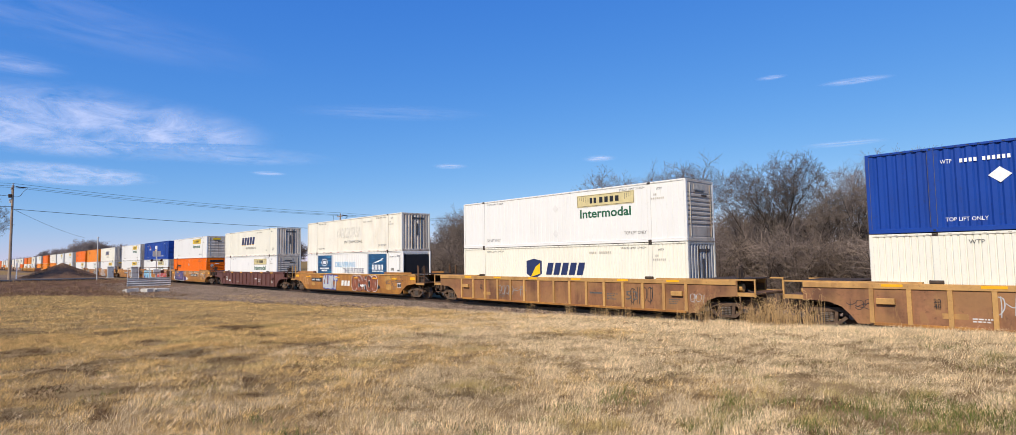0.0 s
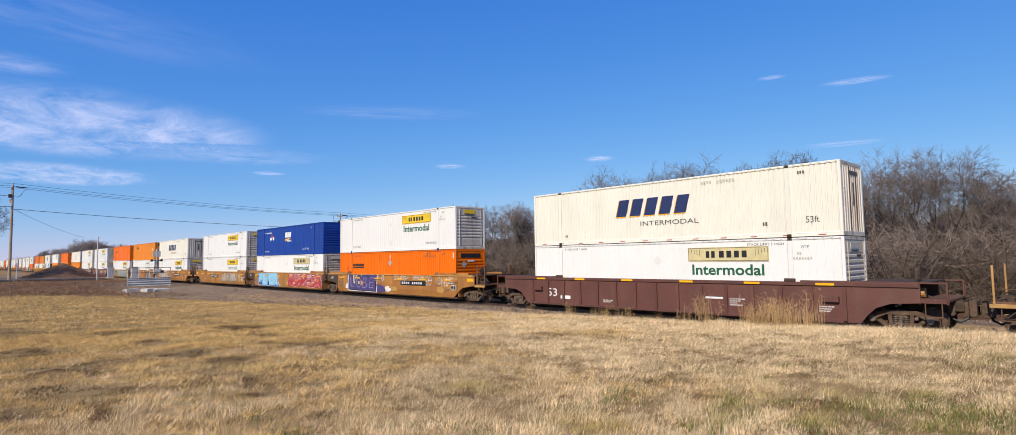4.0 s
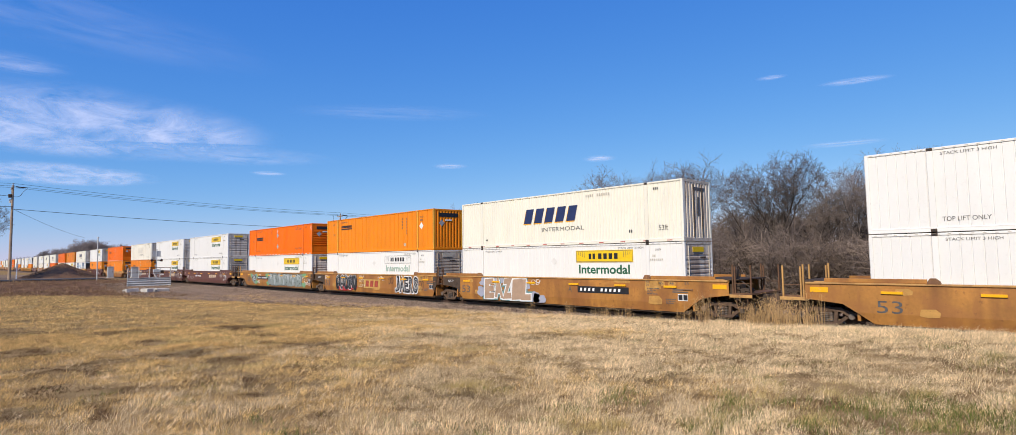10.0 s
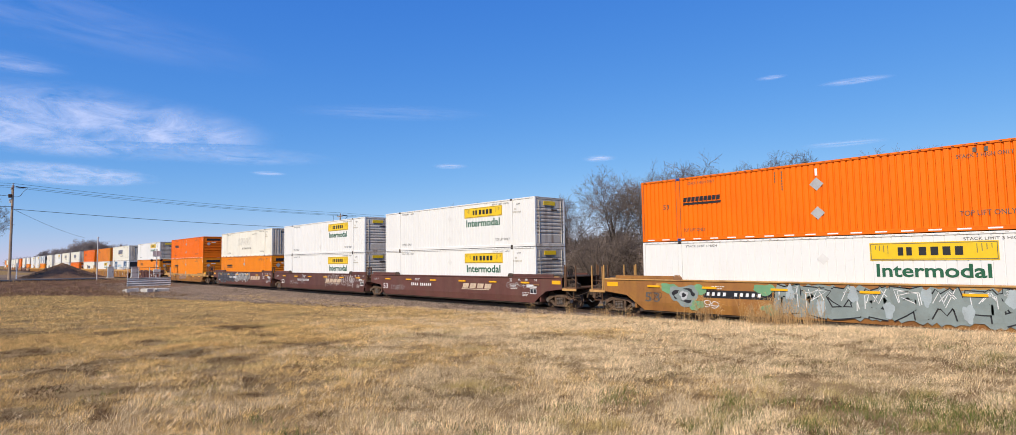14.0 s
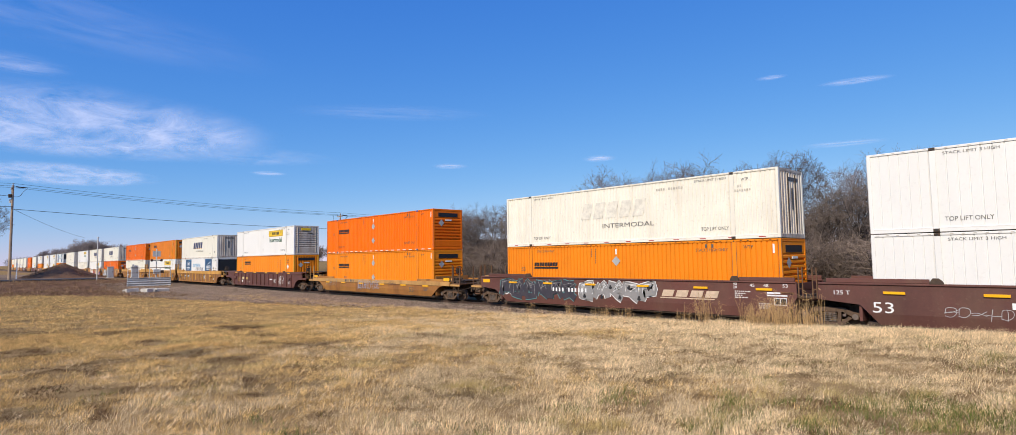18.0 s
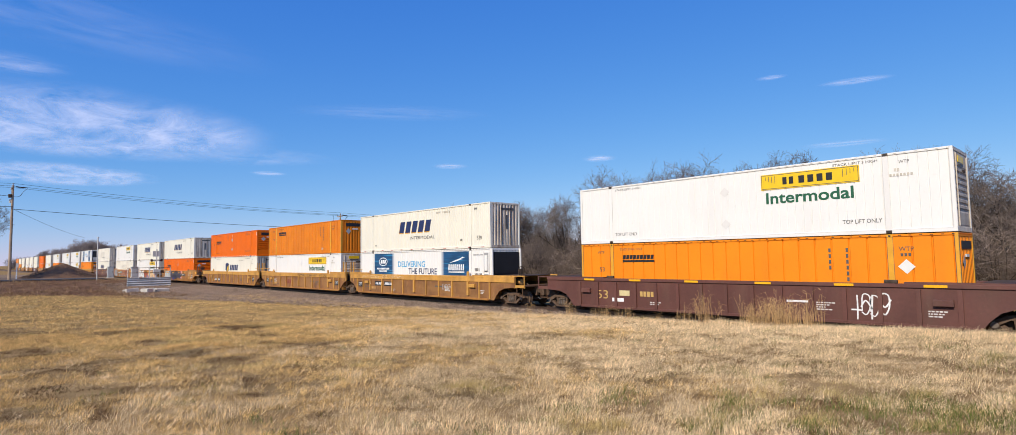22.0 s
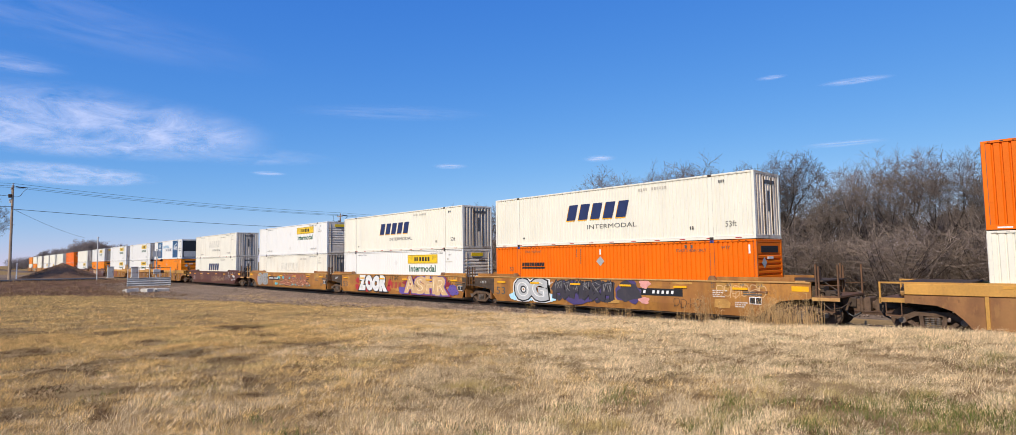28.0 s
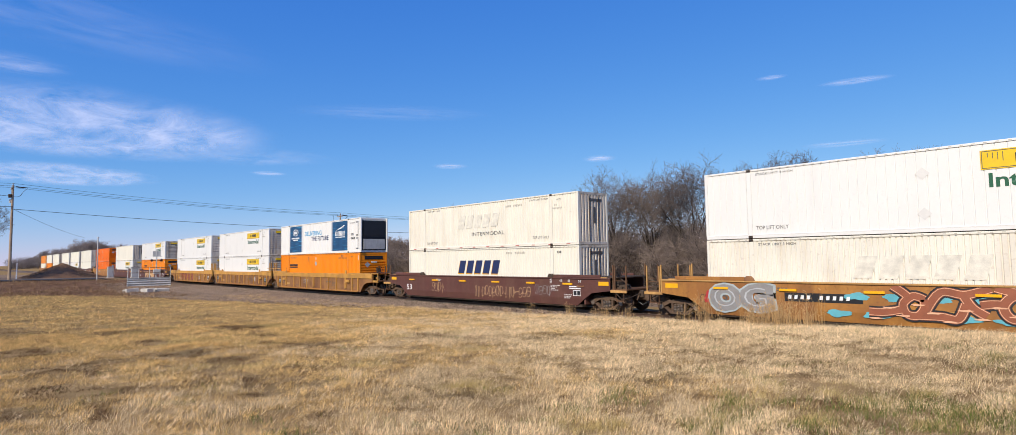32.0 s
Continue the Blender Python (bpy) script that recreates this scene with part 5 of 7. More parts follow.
blades("loose_straw", "long loose straws lying over the cut grass", x, y, rng.uniform(0.03, 0.085, c), 0.0009 + 0.00017 * r, rng.uniform(1.4, 4.0, c), 0.9 + rng.normal(0, 0.9, c), PALE_STRAW, r < 99)


def weed_clump(seed):
    q = random.Random(seed)
    s = Shape()
    for i in range(20):
        a, l, h = q.uniform(0, 6.28), q.uniform(0.05, 0.55), q.uniform(0.5, 1.35)
        bx, by = q.uniform(-.35, .35), q.uniform(-.2, .2)
        dx, dy = math.cos(a) * l, math.sin(a) * l
        s.tube([(bx, by, -0.05), (bx + dx * .25, by + dy * .25, h * .5), (bx + dx * .6, by + dy * .6, h * .85), (bx + dx, by + dy, h * (0.95 - 0.3 * l))], [.006, .005, .004, .0025], 3, 0, False)
        for k in range(2 if i % 2 else 0):
            z = h * q.uniform(.6, .95)
            b2 = q.uniform(0, 6.28)
            s.tube([(bx + dx * .4, by + dy * .4, z), (bx + dx * .4 + .12 * math.cos(b2), by + dy * .4 + .12 * math.sin(b2), z + .08)], [.007, .002], 3, 0, False)
    return s


WEED = mat("dry_weed_stalk", (0.51, 0.33, 0.15), 0.85, spec=0.06, vary=0.15, island=0.4)
weeds = []
for k in range(4):
    w = new("weed_clump", weed_clump(k).mesh("weed_clump", WEED))
    tagged(w, "clump of tall dry brown weed stalks", "weeds", "weeds by the track")
    weeds.append(w)
spots = [(random.choice((-10.2, -8.8, -8.4, -8.1, -7.8, -7.3, -6.9)) + random.uniform(-.35, .35), random.uniform(18.9, 20.3)) for i in range(24)] + [(random.uniform(-21, -6.6), random.uniform(18.8, 20.4)) for i in range(30)]
for i, (x, y) in enumerate(spots):
    m = pose(x, y, ground_z(x, y), 0, 0, random.uniform(0, 360))
    if i < 4:
        weeds[i].matrix_basis = m
    else:
        c = copy_thing(weeds[i % 4], m)
        c.scale = [random.uniform(0.5, 1.0)] * 3 if i < 22 else [random.uniform(0.25, 0.6)] * 3

# ---- woods ----
BARK = mat("grey_bark", (0.068, 0.055, 0.046), 0.9, spec=0.06, vary=0.3, scale=3, bump=0.5, rand=0.25)
TWIG = mat("brown_twigs", (0.185, 0.147, 0.125), 0.9, spec=0.06, vary=0.15, scale=0.6, island=0.3, rand=0.25)


def bare_tree(seed, height, spread=0.36, thin=0.009):
    """A forking winter tree whose twigs end in a rounded crown. Trunk and limbs are one shape, the twigs another."""
    q = random.Random(seed)
    wood, twigs = Shape(), Shape()
    mid, rx, rz_ = 0.60 * height, spread * height, 0.41 * height
    lengths = [0.30, 0.29, 0.19, 0.115, 0.07, 0.042]
    forks = [6, 5, 5, 5, 8]

    def outside(p):
        return (p.x / rx) ** 2 + (p.y / rx) ** 2 + ((p.z - mid) / rz_) ** 2

    def grow(p, d, r, level):
        length = lengths[level] * height * q.uniform(0.75, 1.2)
        if level > 1 and outside(p + d * length) > 1:
            length *= 0.45 if outside(p) < 1 else 0.25
        steps = (3, 4, 3, 2, 2, 1)[level]
        pts, rs = [p], [r]
        for i in range(steps):
            wob = 0.06 if level == 0 else 0.13
            d = (d + Vector((q.gauss(0, wob), q.gauss(0, wob), q.gauss(0.05 if level < 4 else -0.05, wob * 0.6)))).normalized()
            p = p + d * length / steps
            pts.append(p)
            rs.append(max(r * (1 - 0.62 * (i + 1) / steps), thin * 0.55))
        (wood if level < 3 else twigs).tube(pts, rs, (7, 5, 4, 3, 3, 3)[level], 0, False)
        if level == 5:
            return
        n, turn = forks[level], q.uniform(0, 6.28)
        a = d.cross(Vector((0.3, 0.2, 1) if abs(d.z) < 0.9 else (1, 0, 0))).normalized()
        b = d.cross(a)
        for i in range(n):
            f = 1.0 if i < 2 else q.uniform(0.55 if level == 0 else 0.3, 0.95)
            k = min(int(f * steps), steps - 1)
            at = pts[k].lerp(pts[k + 1], f * steps - k) if f < 1 else pts[-1]
            w = turn + i * 2.4 + q.uniform(-0.4, 0.4)
            open_ = radians(q.uniform(18, 42) if level < 2 else q.uniform(25, 62))
            nd = d * math.cos(open_) + (a * math.cos(w) + b * math.sin(w)) * math.sin(open_)
            nd = (nd + Vector((0, 0, 0.16 if level < 3 else 0.04))).normalized()
            grow(at, nd, max(rs[k] * (0.72 if i < 2 else 0.5), thin * (1.0, 1.0, 1.0, 0.9, 0.65)[level]), level + 1)

    grow(Vector((0, 0, -0.2)), Vector((q.gauss(0, .07), q.gauss(0, .07), 1)).normalized(), height * 0.019, 0)
    k = height / sorted(v[2] for v in twigs.v)[int(0.985 * len(twigs.v))]
    for s in (wood, twigs):
        s.v = [(a * k, b * k, c * k) for a, b, c in s.v]
    return wood, twigs


def shrub(seed, height):
    q = random.Random(seed)
    wood, twigs = Shape(), Shape()
    for i in range(13):
        a = q.uniform(0, 6.28)
        d = Vector((math.cos(a) * .45, math.sin(a) * .45, 1)).normalized()
        p = Vector((q.uniform(-.4, .4), q.uniform(-.4, .4), -0.1))
        pts = [p]
        for j in range(4):
            d = (d + Vector((q.gauss(0, .2), q.gauss(0, .2), .05))).normalized()
            pts.append(pts[-1] + d * height / 4 * q.uniform(.6, 1.1))
        wood.tube(pts, [.03, .024, .018, .012, .005], 4, 0, False)
        for j in range(30):
            f = q.uniform(0.08, 1) * 4
            k = min(int(f), 3)
            at = pts[k].lerp(pts[k + 1], f - k)
            e = Vector((q.gauss(0, 1), q.gauss(0, 1), q.gauss(.5, .6))).normalized()
            l = height * q.uniform(.12, .3)
            m = at + e * l
            twigs.tube([at, m], [.010, .004], 3, 0, False)
            for u in range(4):
                e2 = (e + Vector((q.gauss(0, .6), q.gauss(0, .6), q.gauss(.1, .5)))).normalized()
                b = at.lerp(m, q.uniform(.3, 1))
                twigs.tube([b, b + e2 * l * .55], [.006, .002], 3, 0, False)
    return wood, twigs


UNDERWOOD = mat("brown_shrub_stems", (0.205, 0.158, 0.128), 0.9, spec=0.06, vary=0.2, scale=0.6, island=0.35, rand=0.3)


def plant(kind, seed, height, thin=0.009, spread=0.36, brush=None):
    wood, twigs = bare_tree(seed, height, spread, thin) if kind == "tree" else shrub(seed, height)
    t = thing(kind, "leafless grey-brown tree with a fine twig crown" if kind == "tree" else "leafless brown shrub with dense thin stems", kind, "woods beyond the track")
    part("trunk" if kind == "tree" else "stem", wood, BARK, t)
    part("crown", twigs, brush or (TWIG if kind == "tree" else UNDERWOOD), t)
    return t


trees = [plant("tree", 20 + i, 10.0, 0.0088, (0.29, 0.24, 0.27, 0.20, 0.37, 0.25)[i]) for i in range(6)]
# far_trees take the lighter UNDERWOOD colour as painted-in haze
far_trees = [plant("tree", 80 + i, 10.0, 0.012, 0.42, UNDERWOOD) for i in range(4)]
shrubs = [plant("shrub", 50 + i, 4.0) for i in range(4)]
# Distance haze is put into this paler twig colour for far trees and shrubs.
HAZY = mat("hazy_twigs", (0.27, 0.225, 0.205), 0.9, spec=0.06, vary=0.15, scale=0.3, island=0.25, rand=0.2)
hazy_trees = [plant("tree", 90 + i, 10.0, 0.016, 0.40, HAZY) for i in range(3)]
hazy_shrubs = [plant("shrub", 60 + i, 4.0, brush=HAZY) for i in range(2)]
PLACED = set()


def put(ob, x, y, scale, z=None):
    m = pose(x, y, (ground_z(x, y) if z is None else z), 0, 0, random.uniform(0, 360))
    if ob not in PLACED:
        PLACED.add(ob)
        ob.matrix_basis = m
        c = ob
    else:
        c = copy_thing(ob, m)
    c.scale = [scale] * 3


# the trees that stand out against the sky, then the mass behind and below
for x, y, h, k in ((-52.5, 40.5, 7.7, 1), (-49.0, 40, 8.3, 2), (-45.7, 40, 8.6, 4), (-42.6, 40.5, 8.0, 5), (-39.6, 40, 8.3, 0), (-37.2, 41, 8.0, 3), (-34.0, 40, 8.4, 5),
                   (-29.2, 40, 10.1, 4), (-26.2, 40.5, 9.2, 0), (-22.0, 40, 10.2, 2), (-18.3, 40, 8.6, 3), (-16.2, 40, 9.7, 0), (-13.8, 41, 7.6, 5), (-11.6, 40, 8.0, 1),
                   (-9.0, 40, 9.05, 4), (-6.8, 40.4, 8.7, 4), (-5.2, 40, 7.7, 3), (-3.4, 40, 7.3, 2), (-1.6, 41, 7.2, 5), (1.2, 40, 7.4, 4)):
    put(trees[k], x, y, h / 10.9)
for i in range(84):
    f = i / 84
    x = 6 - 76 * f + random.uniform(-1.5, 1.5)
    y = random.choice((38, 44, 50, 58)) + random.uniform(-2, 2)
    top = (6.1 if x > -38 else 5.5) * (y / 42) ** 0.8 * random.uniform(0.75, 1.02)
    put(trees[i % 6] if y < 46 else far_trees[i % 4], x, y, top / 11.5)
for i in range(180):
    x = 6 - 74 * (i / 180) + random.uniform(-1, 1)
    y = random.choice((36.7, 37.5, 39, 43, 48)) + random.uniform(-1, 1)
    put(shrubs[i % 4], x, y, random.uniform(0.7, 1.25) * (y / 36))
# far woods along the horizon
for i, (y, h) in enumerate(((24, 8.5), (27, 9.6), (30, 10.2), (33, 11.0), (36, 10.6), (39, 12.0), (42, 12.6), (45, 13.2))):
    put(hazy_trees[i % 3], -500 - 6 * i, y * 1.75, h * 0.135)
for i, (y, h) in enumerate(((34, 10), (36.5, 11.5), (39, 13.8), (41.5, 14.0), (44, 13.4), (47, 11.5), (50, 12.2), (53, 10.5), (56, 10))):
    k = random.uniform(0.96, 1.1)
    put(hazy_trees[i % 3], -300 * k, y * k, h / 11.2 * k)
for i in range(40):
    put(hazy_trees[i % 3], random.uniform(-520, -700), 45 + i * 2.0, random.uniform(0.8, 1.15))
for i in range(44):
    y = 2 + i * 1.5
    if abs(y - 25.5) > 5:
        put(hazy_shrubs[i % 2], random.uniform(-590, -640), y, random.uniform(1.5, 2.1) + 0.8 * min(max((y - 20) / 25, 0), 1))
for i in range(46):
    f = i / 46
    x, y = -75 - 230 * f + random.uniform(-4, 4), 62 + 30 * random.random()
    put(far_trees[i % 4], x, y, random.uniform(0.45, 0.75) + 0.3 * f)
put(trees[2], -127, 1.7, 1.2)
put(trees[4], -133, -3.0, 1.2)

# ---- road, poles and crossing ----
ASPHALT = mat("asphalt", (0.045, 0.045, 0.048), 0.85, spec=0.2, vary=0.25, scale=1.5, bump=0.4, bump_scale=60)
s = Shape()
ys = [-260 + 4 * i for i in range(70)] + [20.5, 23.0] + [28 + 6 * i for i in range(60)]
rz = lambda y: 0.86 - 0.006 * max(y, 0) if y < 18 else 0.68 if y < 20 else 0.0 if y < 29 else max(0.02, ground_z(-109, y) + 0.06)
RX0, RX1 = -112.0, -104.5
for ya, yb in zip(ys, ys[1:]):
    za, zb = rz(ya), rz(yb)
    s.face([(RX1, ya, za), (RX1, yb, zb), (RX0, yb, zb), (RX0, ya, za)])
    s.face([(RX1, ya, za - 0.9), (RX1, yb, zb - 0.9), (RX1, yb, zb), (RX1, ya, za)])
tagged(new("road", s.mesh("road", ASPHALT)), "narrow black asphalt road over the rails", "road", kind="structure")

EARTH = mat("brown_earth", (0.165, 0.096, 0.06), 0.95, spec=0.0, vary=0.45, scale=1.1, bump=1.0, bump_scale=5, dirt=(0.08, 0.045, 0.028), dirt_amt=0.6)


def heap(cx, cy, w, h, name, label, material, seed, cat):
    s = Shape()
    n, k = 72, 30
    for j in range(k + 1):
        f = j / k
        for i in range(n):
            a = 6.2832 * i / n
            r = w * f * (1 + 0.16 * noise.noise((math.cos(a) * 1.5, math.sin(a) * 1.5, seed)))
            x, y = cx + r * math.cos(a), cy + r * math.sin(a)
            z = h * (1 - f) ** 1.15 * (1 + 0.1 * noise.noise((x * .5, y * .5, seed))) + 0.05 * noise.noise((x * 1.3, y * 1.3, seed)) + 0.06 * noise.noise((x * 3.1, y * 3.1, seed))
            s.v.append((x, y, ground_z(x, y) - 0.12 + max(z, 0)))
    for j in range(k):
        for i in range(n):
            i2 = (i + 1) % n
            s.f.append((j * n + i, (j + 1) * n + i, (j + 1) * n + i2, j * n + i2))
            s.m.append(0)
    return tagged(new(name, s.mesh(name, material)), label, cat)


heap(-134.0, 14.15, 6.95, 2.8, "earth_mound", "cone-shaped heap of brown earth beside the road", mat("heaped_earth", (0.185, 0.108, 0.066), 0.95, spec=0.0, vary=0.18, scale=3.5, bump=1.0, bump_scale=9), 4.0, "mound")
n = 5000
a, rr = rng.uniform(0, 6.28, n), 6.95 * np.sqrt(rng.uniform(0, 1, n))
mx, my = -134.0 + rr * np.cos(a), 14.15 + rr * np.sin(a)
stones("mound_clods", "clods and pebbles on the earth heap", mx, my, ground_many(mx, my) - 0.1 + 2.8 * (1 - rr / 6.95) ** 1.15, rng.uniform(0.03, 0.085, n), mat("earth_clod", (0.22, 0.14, 0.09), 0.95, spec=0.06, vary=0.2, island=0.6))

# bare earth and gravel between grass and road
def sheet(name, label, material, poly, lift, cat, cell=1.0):
    xs = np.arange(min(q[0] for q in poly), max(q[0] for q in poly) + cell, cell)
    ys = np.arange(min(q[1] for q in poly), max(q[1] for q in poly) + cell, cell)

    def inside(x, y):
        x += 1.2 * noise.noise((x * .3, y * .3, 9)) + 0.5 * noise.noise((x * 1.1, y * 1.1, 4))
        y += 1.2 * noise.noise((x * .3, y * .3, 19))
        c = False
        for (ax, ay), (bx, by) in zip(poly, poly[1:] + poly[:1]):
            if (ay > y) != (by > y) and x < (bx - ax) * (y - ay) / (by - ay) + ax:
                c = not c
        return c
    s = Shape()
    for x in xs:
        for y in ys:
            if inside(x, y):
                s.face([(a, b, ground_z(a, b) + lift) for a, b in ((x, y), (x + cell, y), (x + cell, y + cell), (x, y + cell))])
    return tagged(new(name, s.mesh(name, material)), label, cat, kind="structure")


GRAVEL = mat("gravel_lot", (0.25, 0.175, 0.118), 0.95, spec=0.0, vary=0.3, scale=2, bump=0.8, bump_scale=14, dirt=(0.2, 0.16, 0.12), dirt_amt=0.5)
sheet("earth_verge", "bare brown earth bank below the road", EARTH, [(-104.6, -8), (-104.6, 21), (-70, 20.5), (-56, 13.6), (-68, 9.6), (-79, 5.4), (-84, 2), (-90, -8)], 0.02, "bare earth", 0.8)
sheet("gravel_verge", "grey gravel beside the track", GRAVEL, [(-92, 15.5), (-76, 12.5), (-58, 13.5), (-50, 15.5), (-44, 16.8), (-33, 19.2), (-28, 21.2), (-92, 21.2)], 0.045, "gravel", 0.6)
sheet("gravel_lot", "open grey gravel lot beyond the road", GRAVEL, [(-113.3, -30), (-113.3, 21), (-190, 21), (-240, 10), (-220, -30)], 0.03, "gravel", 2.5)
n = 16000
gx_, gy_ = rng.uniform(-95, -32, n), rng.uniform(12, 21.5, n)
keep = gy_ > 14.0 + 0.13 * np.maximum(gx_ + 62, 0) + rng.normal(0, .5, n)
gx_, gy_ = gx_[keep], gy_[keep]
stones("loose_gravel", "loose grey gravel beside the track", gx_, gy_, ground_many(gx_, gy_) + 0.05, rng.uniform(0.03, 0.09, len(gx_)), STONE)

n = 14000
x, y = rng.uniform(-104, -58, n), rng.uniform(-4, 17, n)
keep = (x < -78 + 1.3 * np.maximum(y - 6, 0) + 4) & (patchy(x, y, 0.35, 8.0) > -0.1)
x, y = x[keep], y[keep]
blades("dead_weeds", "scrubby brown dead weeds on the earth bank", x, y, rng.uniform(0.08, 0.35, len(x)), np.full(len(x), 0.02), rng.uniform(0.3, 1.5, len(x)), rng.uniform(0, 6.28, len(x)), mat("dead_weed", (0.26, 0.16, 0.085), 0.9, spec=0.06, vary=0.2, island=0.6), x < 99)

WOODPOLE = mat("weathered_pole", (0.33, 0.24, 0.165), 0.9, vary=0.25, scale=1.5, bump=0.4)
WIRE = mat("black_cable", (0.02, 0.02, 0.022), 0.6, vary=0.1)
GALV = mat("galvanised_steel", (0.50, 0.50, 0.48), 0.55, 0.2, vary=0.12, scale=1.5, dirt=(0.3, 0.3, 0.3), dirt_amt=0.3, streak=True)
CONC = mat("pale_concrete", (0.50, 0.46, 0.40), 0.9, vary=0.2, scale=1.5, bump=0.4)
GREYBOX = mat("grey_enamel", (0.42, 0.43, 0.43), 0.5, vary=0.1, dirt=GRIME, dirt_amt=0.2, streak=True)


def utility_pole(x, y, top):
    z0 = ground_z(x, y)
    t = thing("utility_pole", "brown wooden utility pole with crossarm and insulators", "utility pole", "poles along the road", at=(x, y, z0))
    h = top - z0
    part("pole", Shape().tube([(0, 0, -0.3), (0, 0, h * .5), (0, 0, h)], [.20, .17, .13], 10), WOODPOLE, t)
    part("crossarm", Shape().box(-1.2, 1.2, -0.2, -0.08, h - 0.55, h - 0.42, c=0.015), WOODPOLE, t)
    part("insulator_pin", Shape().tube([(0, 0, h), (0, 0, h + .3)], [.04, .07], 8), GREYBOX, t)
    for dx in (-1.1, 1.1):
        part("insulator", Shape().tube([(dx, -.14, h - .42), (dx, -.14, h - .3), (dx, -.14, h - .2)], [.03, .07, .05], 8), GREYBOX, t)
    part("brace", Shape().tube([(-.7, -.14, h - .5), (0, -.17, h - 1.2)], 0.025, 6), GREYBOX, t)
    part("brace", Shape().tube([(.7, -.14, h - .5), (0, -.17, h - 1.2)], 0.025, 6), GREYBOX, t)
    part("transformer_cap", Shape().tube([(-.25, -.2, h - 2.6), (-.25, -.2, h - 2.1)], [.2, .2], 12), GREYBOX, t, "small grey canister")
    part("jumper_wire", Shape().tube([(.1, .05, h - 1.7), (.1, .5, h - 1.72), (.1, .9, h - 1.5), (.1, 1.2, h - .9), (.1, 1.55, h - .5), (.1, 1.75, h - .25)], 0.035, 6), WIRE, t, "looping black jumper wire")
    part("jumper_wire", Shape().tube([(.1, -.05, h - 1.6), (.1, -.6, h - 1.5), (.1, -1.3, h - 1.65), (.1, -1.7, h - 1.3), (.1, -1.6, h - .6), (.1, -1.75, h - .2)], 0.035, 6), WIRE, t, "looping black jumper wire")
    part("dead_end_insulator", Shape().tube([(0, .3, h - .2), (0, 1.0, h - .25), (0, 1.6, h - .25)], [.05, .09, .05], 8), WIRE, t, "dark strain insulator")
    part("cutout", Shape().box(-.22, .22, -.5, -.12, h - 1.85, h - 1.35, c=.04), IRON, t, "dark switch box")
    return t


PX = -113.6
POLES = [(PX, -44.0, 15.2), (PX, 5.75, 14.8), (PX, 58.6, 12.6), (PX, 112.0, 13.0)]
for q in POLES:
    utility_pole(*q)
utility_pole(-119.0, 70.1, 11.6)


def cable(a, b, sag, r, label, n=18):
    pts = []
    for i in range(n + 1):
        f = i / n
        p = Vector(a).lerp(Vector(b), f)
        p.z -= sag * 4 * f * (1 - f)
        pts.append(p)
    tagged(new("power_cable", Shape().tube(pts, r, 5).mesh("power_cable", WIRE)), label, "cable", "cables on the poles")


for (xa, ya, ta), (xb, yb, tb) in zip(POLES, POLES[1:]):
    for dx, dz in ((0.0, 0.3), (-1.1, -0.2), (1.1, -0.2)):
        cable((xa + dx, ya - .14 * (dx != 0), ta + dz), (xb + dx, yb - .14 * (dx != 0), tb + dz), 0.5, 0.022, "thin black power line strung between poles")
    cable((xa + .2, ya, ta - 3.55), (xb + .2, yb, tb - 3.2), 0.35, 0.035, "black communication cable strung between poles")
cable((PX, 5.9, 11.25), (-190, 24.5, 10.0), 0.45, 0.025, "thin slack service wire from the pole")


def post_thing(name, label, cat, x, y, z, h, r, material):
    t = thing(name, label, cat, at=(x, y, z))
    part("post", Shape().tube([(0, 0, -0.3), (0, 0, h)], r, 8), material, t)
    return t


p = post_thing("marker_post", "short white-painted wooden marker post", "post", -128.0, 7.4, ground_z(-128, 7.4), 2.6, 0.09, WHITETXT)
part("cap", Shape().box(-.12, .12, -.12, .12, 2.55, 2.66, c=.02), WHITETXT, p)
p = post_thing("steel_mast", "slim grey galvanised steel mast", "mast", -103.2, 14.95, ground_z(-103.2, 14.95), 6.2, 0.075, GALV)
part("mast_cap", Shape().tube([(0, 0, 6.2), (0, 0, 6.32)], [.17, .1], 8), GALV, p)


def cabinet(x, y, z, w, d, h):
    t = thing("signal_cabinet", "grey steel railway signal cabinet on a concrete base", "cabinet", "signal cabinets", at=(x, y, z))
    part("body", Shape().box(-d / 2, d / 2, -w / 2, w / 2, 0.15, h, c=0.03), GREYBOX, t)
    part("roof", Shape().box(-d / 2 - .06, d / 2 + .06, -w / 2 - .06, w / 2 + .06, h, h + .08), GREYBOX, t)
    part("base", Shape().box(-d / 2 - .08, d / 2 + .08, -w / 2 - .08, w / 2 + .08, -0.9, 0.15), CONC, t)
    dr = part("door", Shape().box(d / 2, d / 2 + .03, -w / 2 + .08, w / 2 - .08, .3, h - .12), GREYBOX, t)
    part("handle", Shape().box(d / 2 + .03, d / 2 + .06, w / 2 - .2, w / 2 - .15, h * .5, h * .5 + .2), IRON, dr)


cabinet(-119.5, 19.2, 0.50, 0.85, 0.7, 1.85)
cabinet(-103.0, 19.6, 0.72, 0.85, 0.7, 1.6)


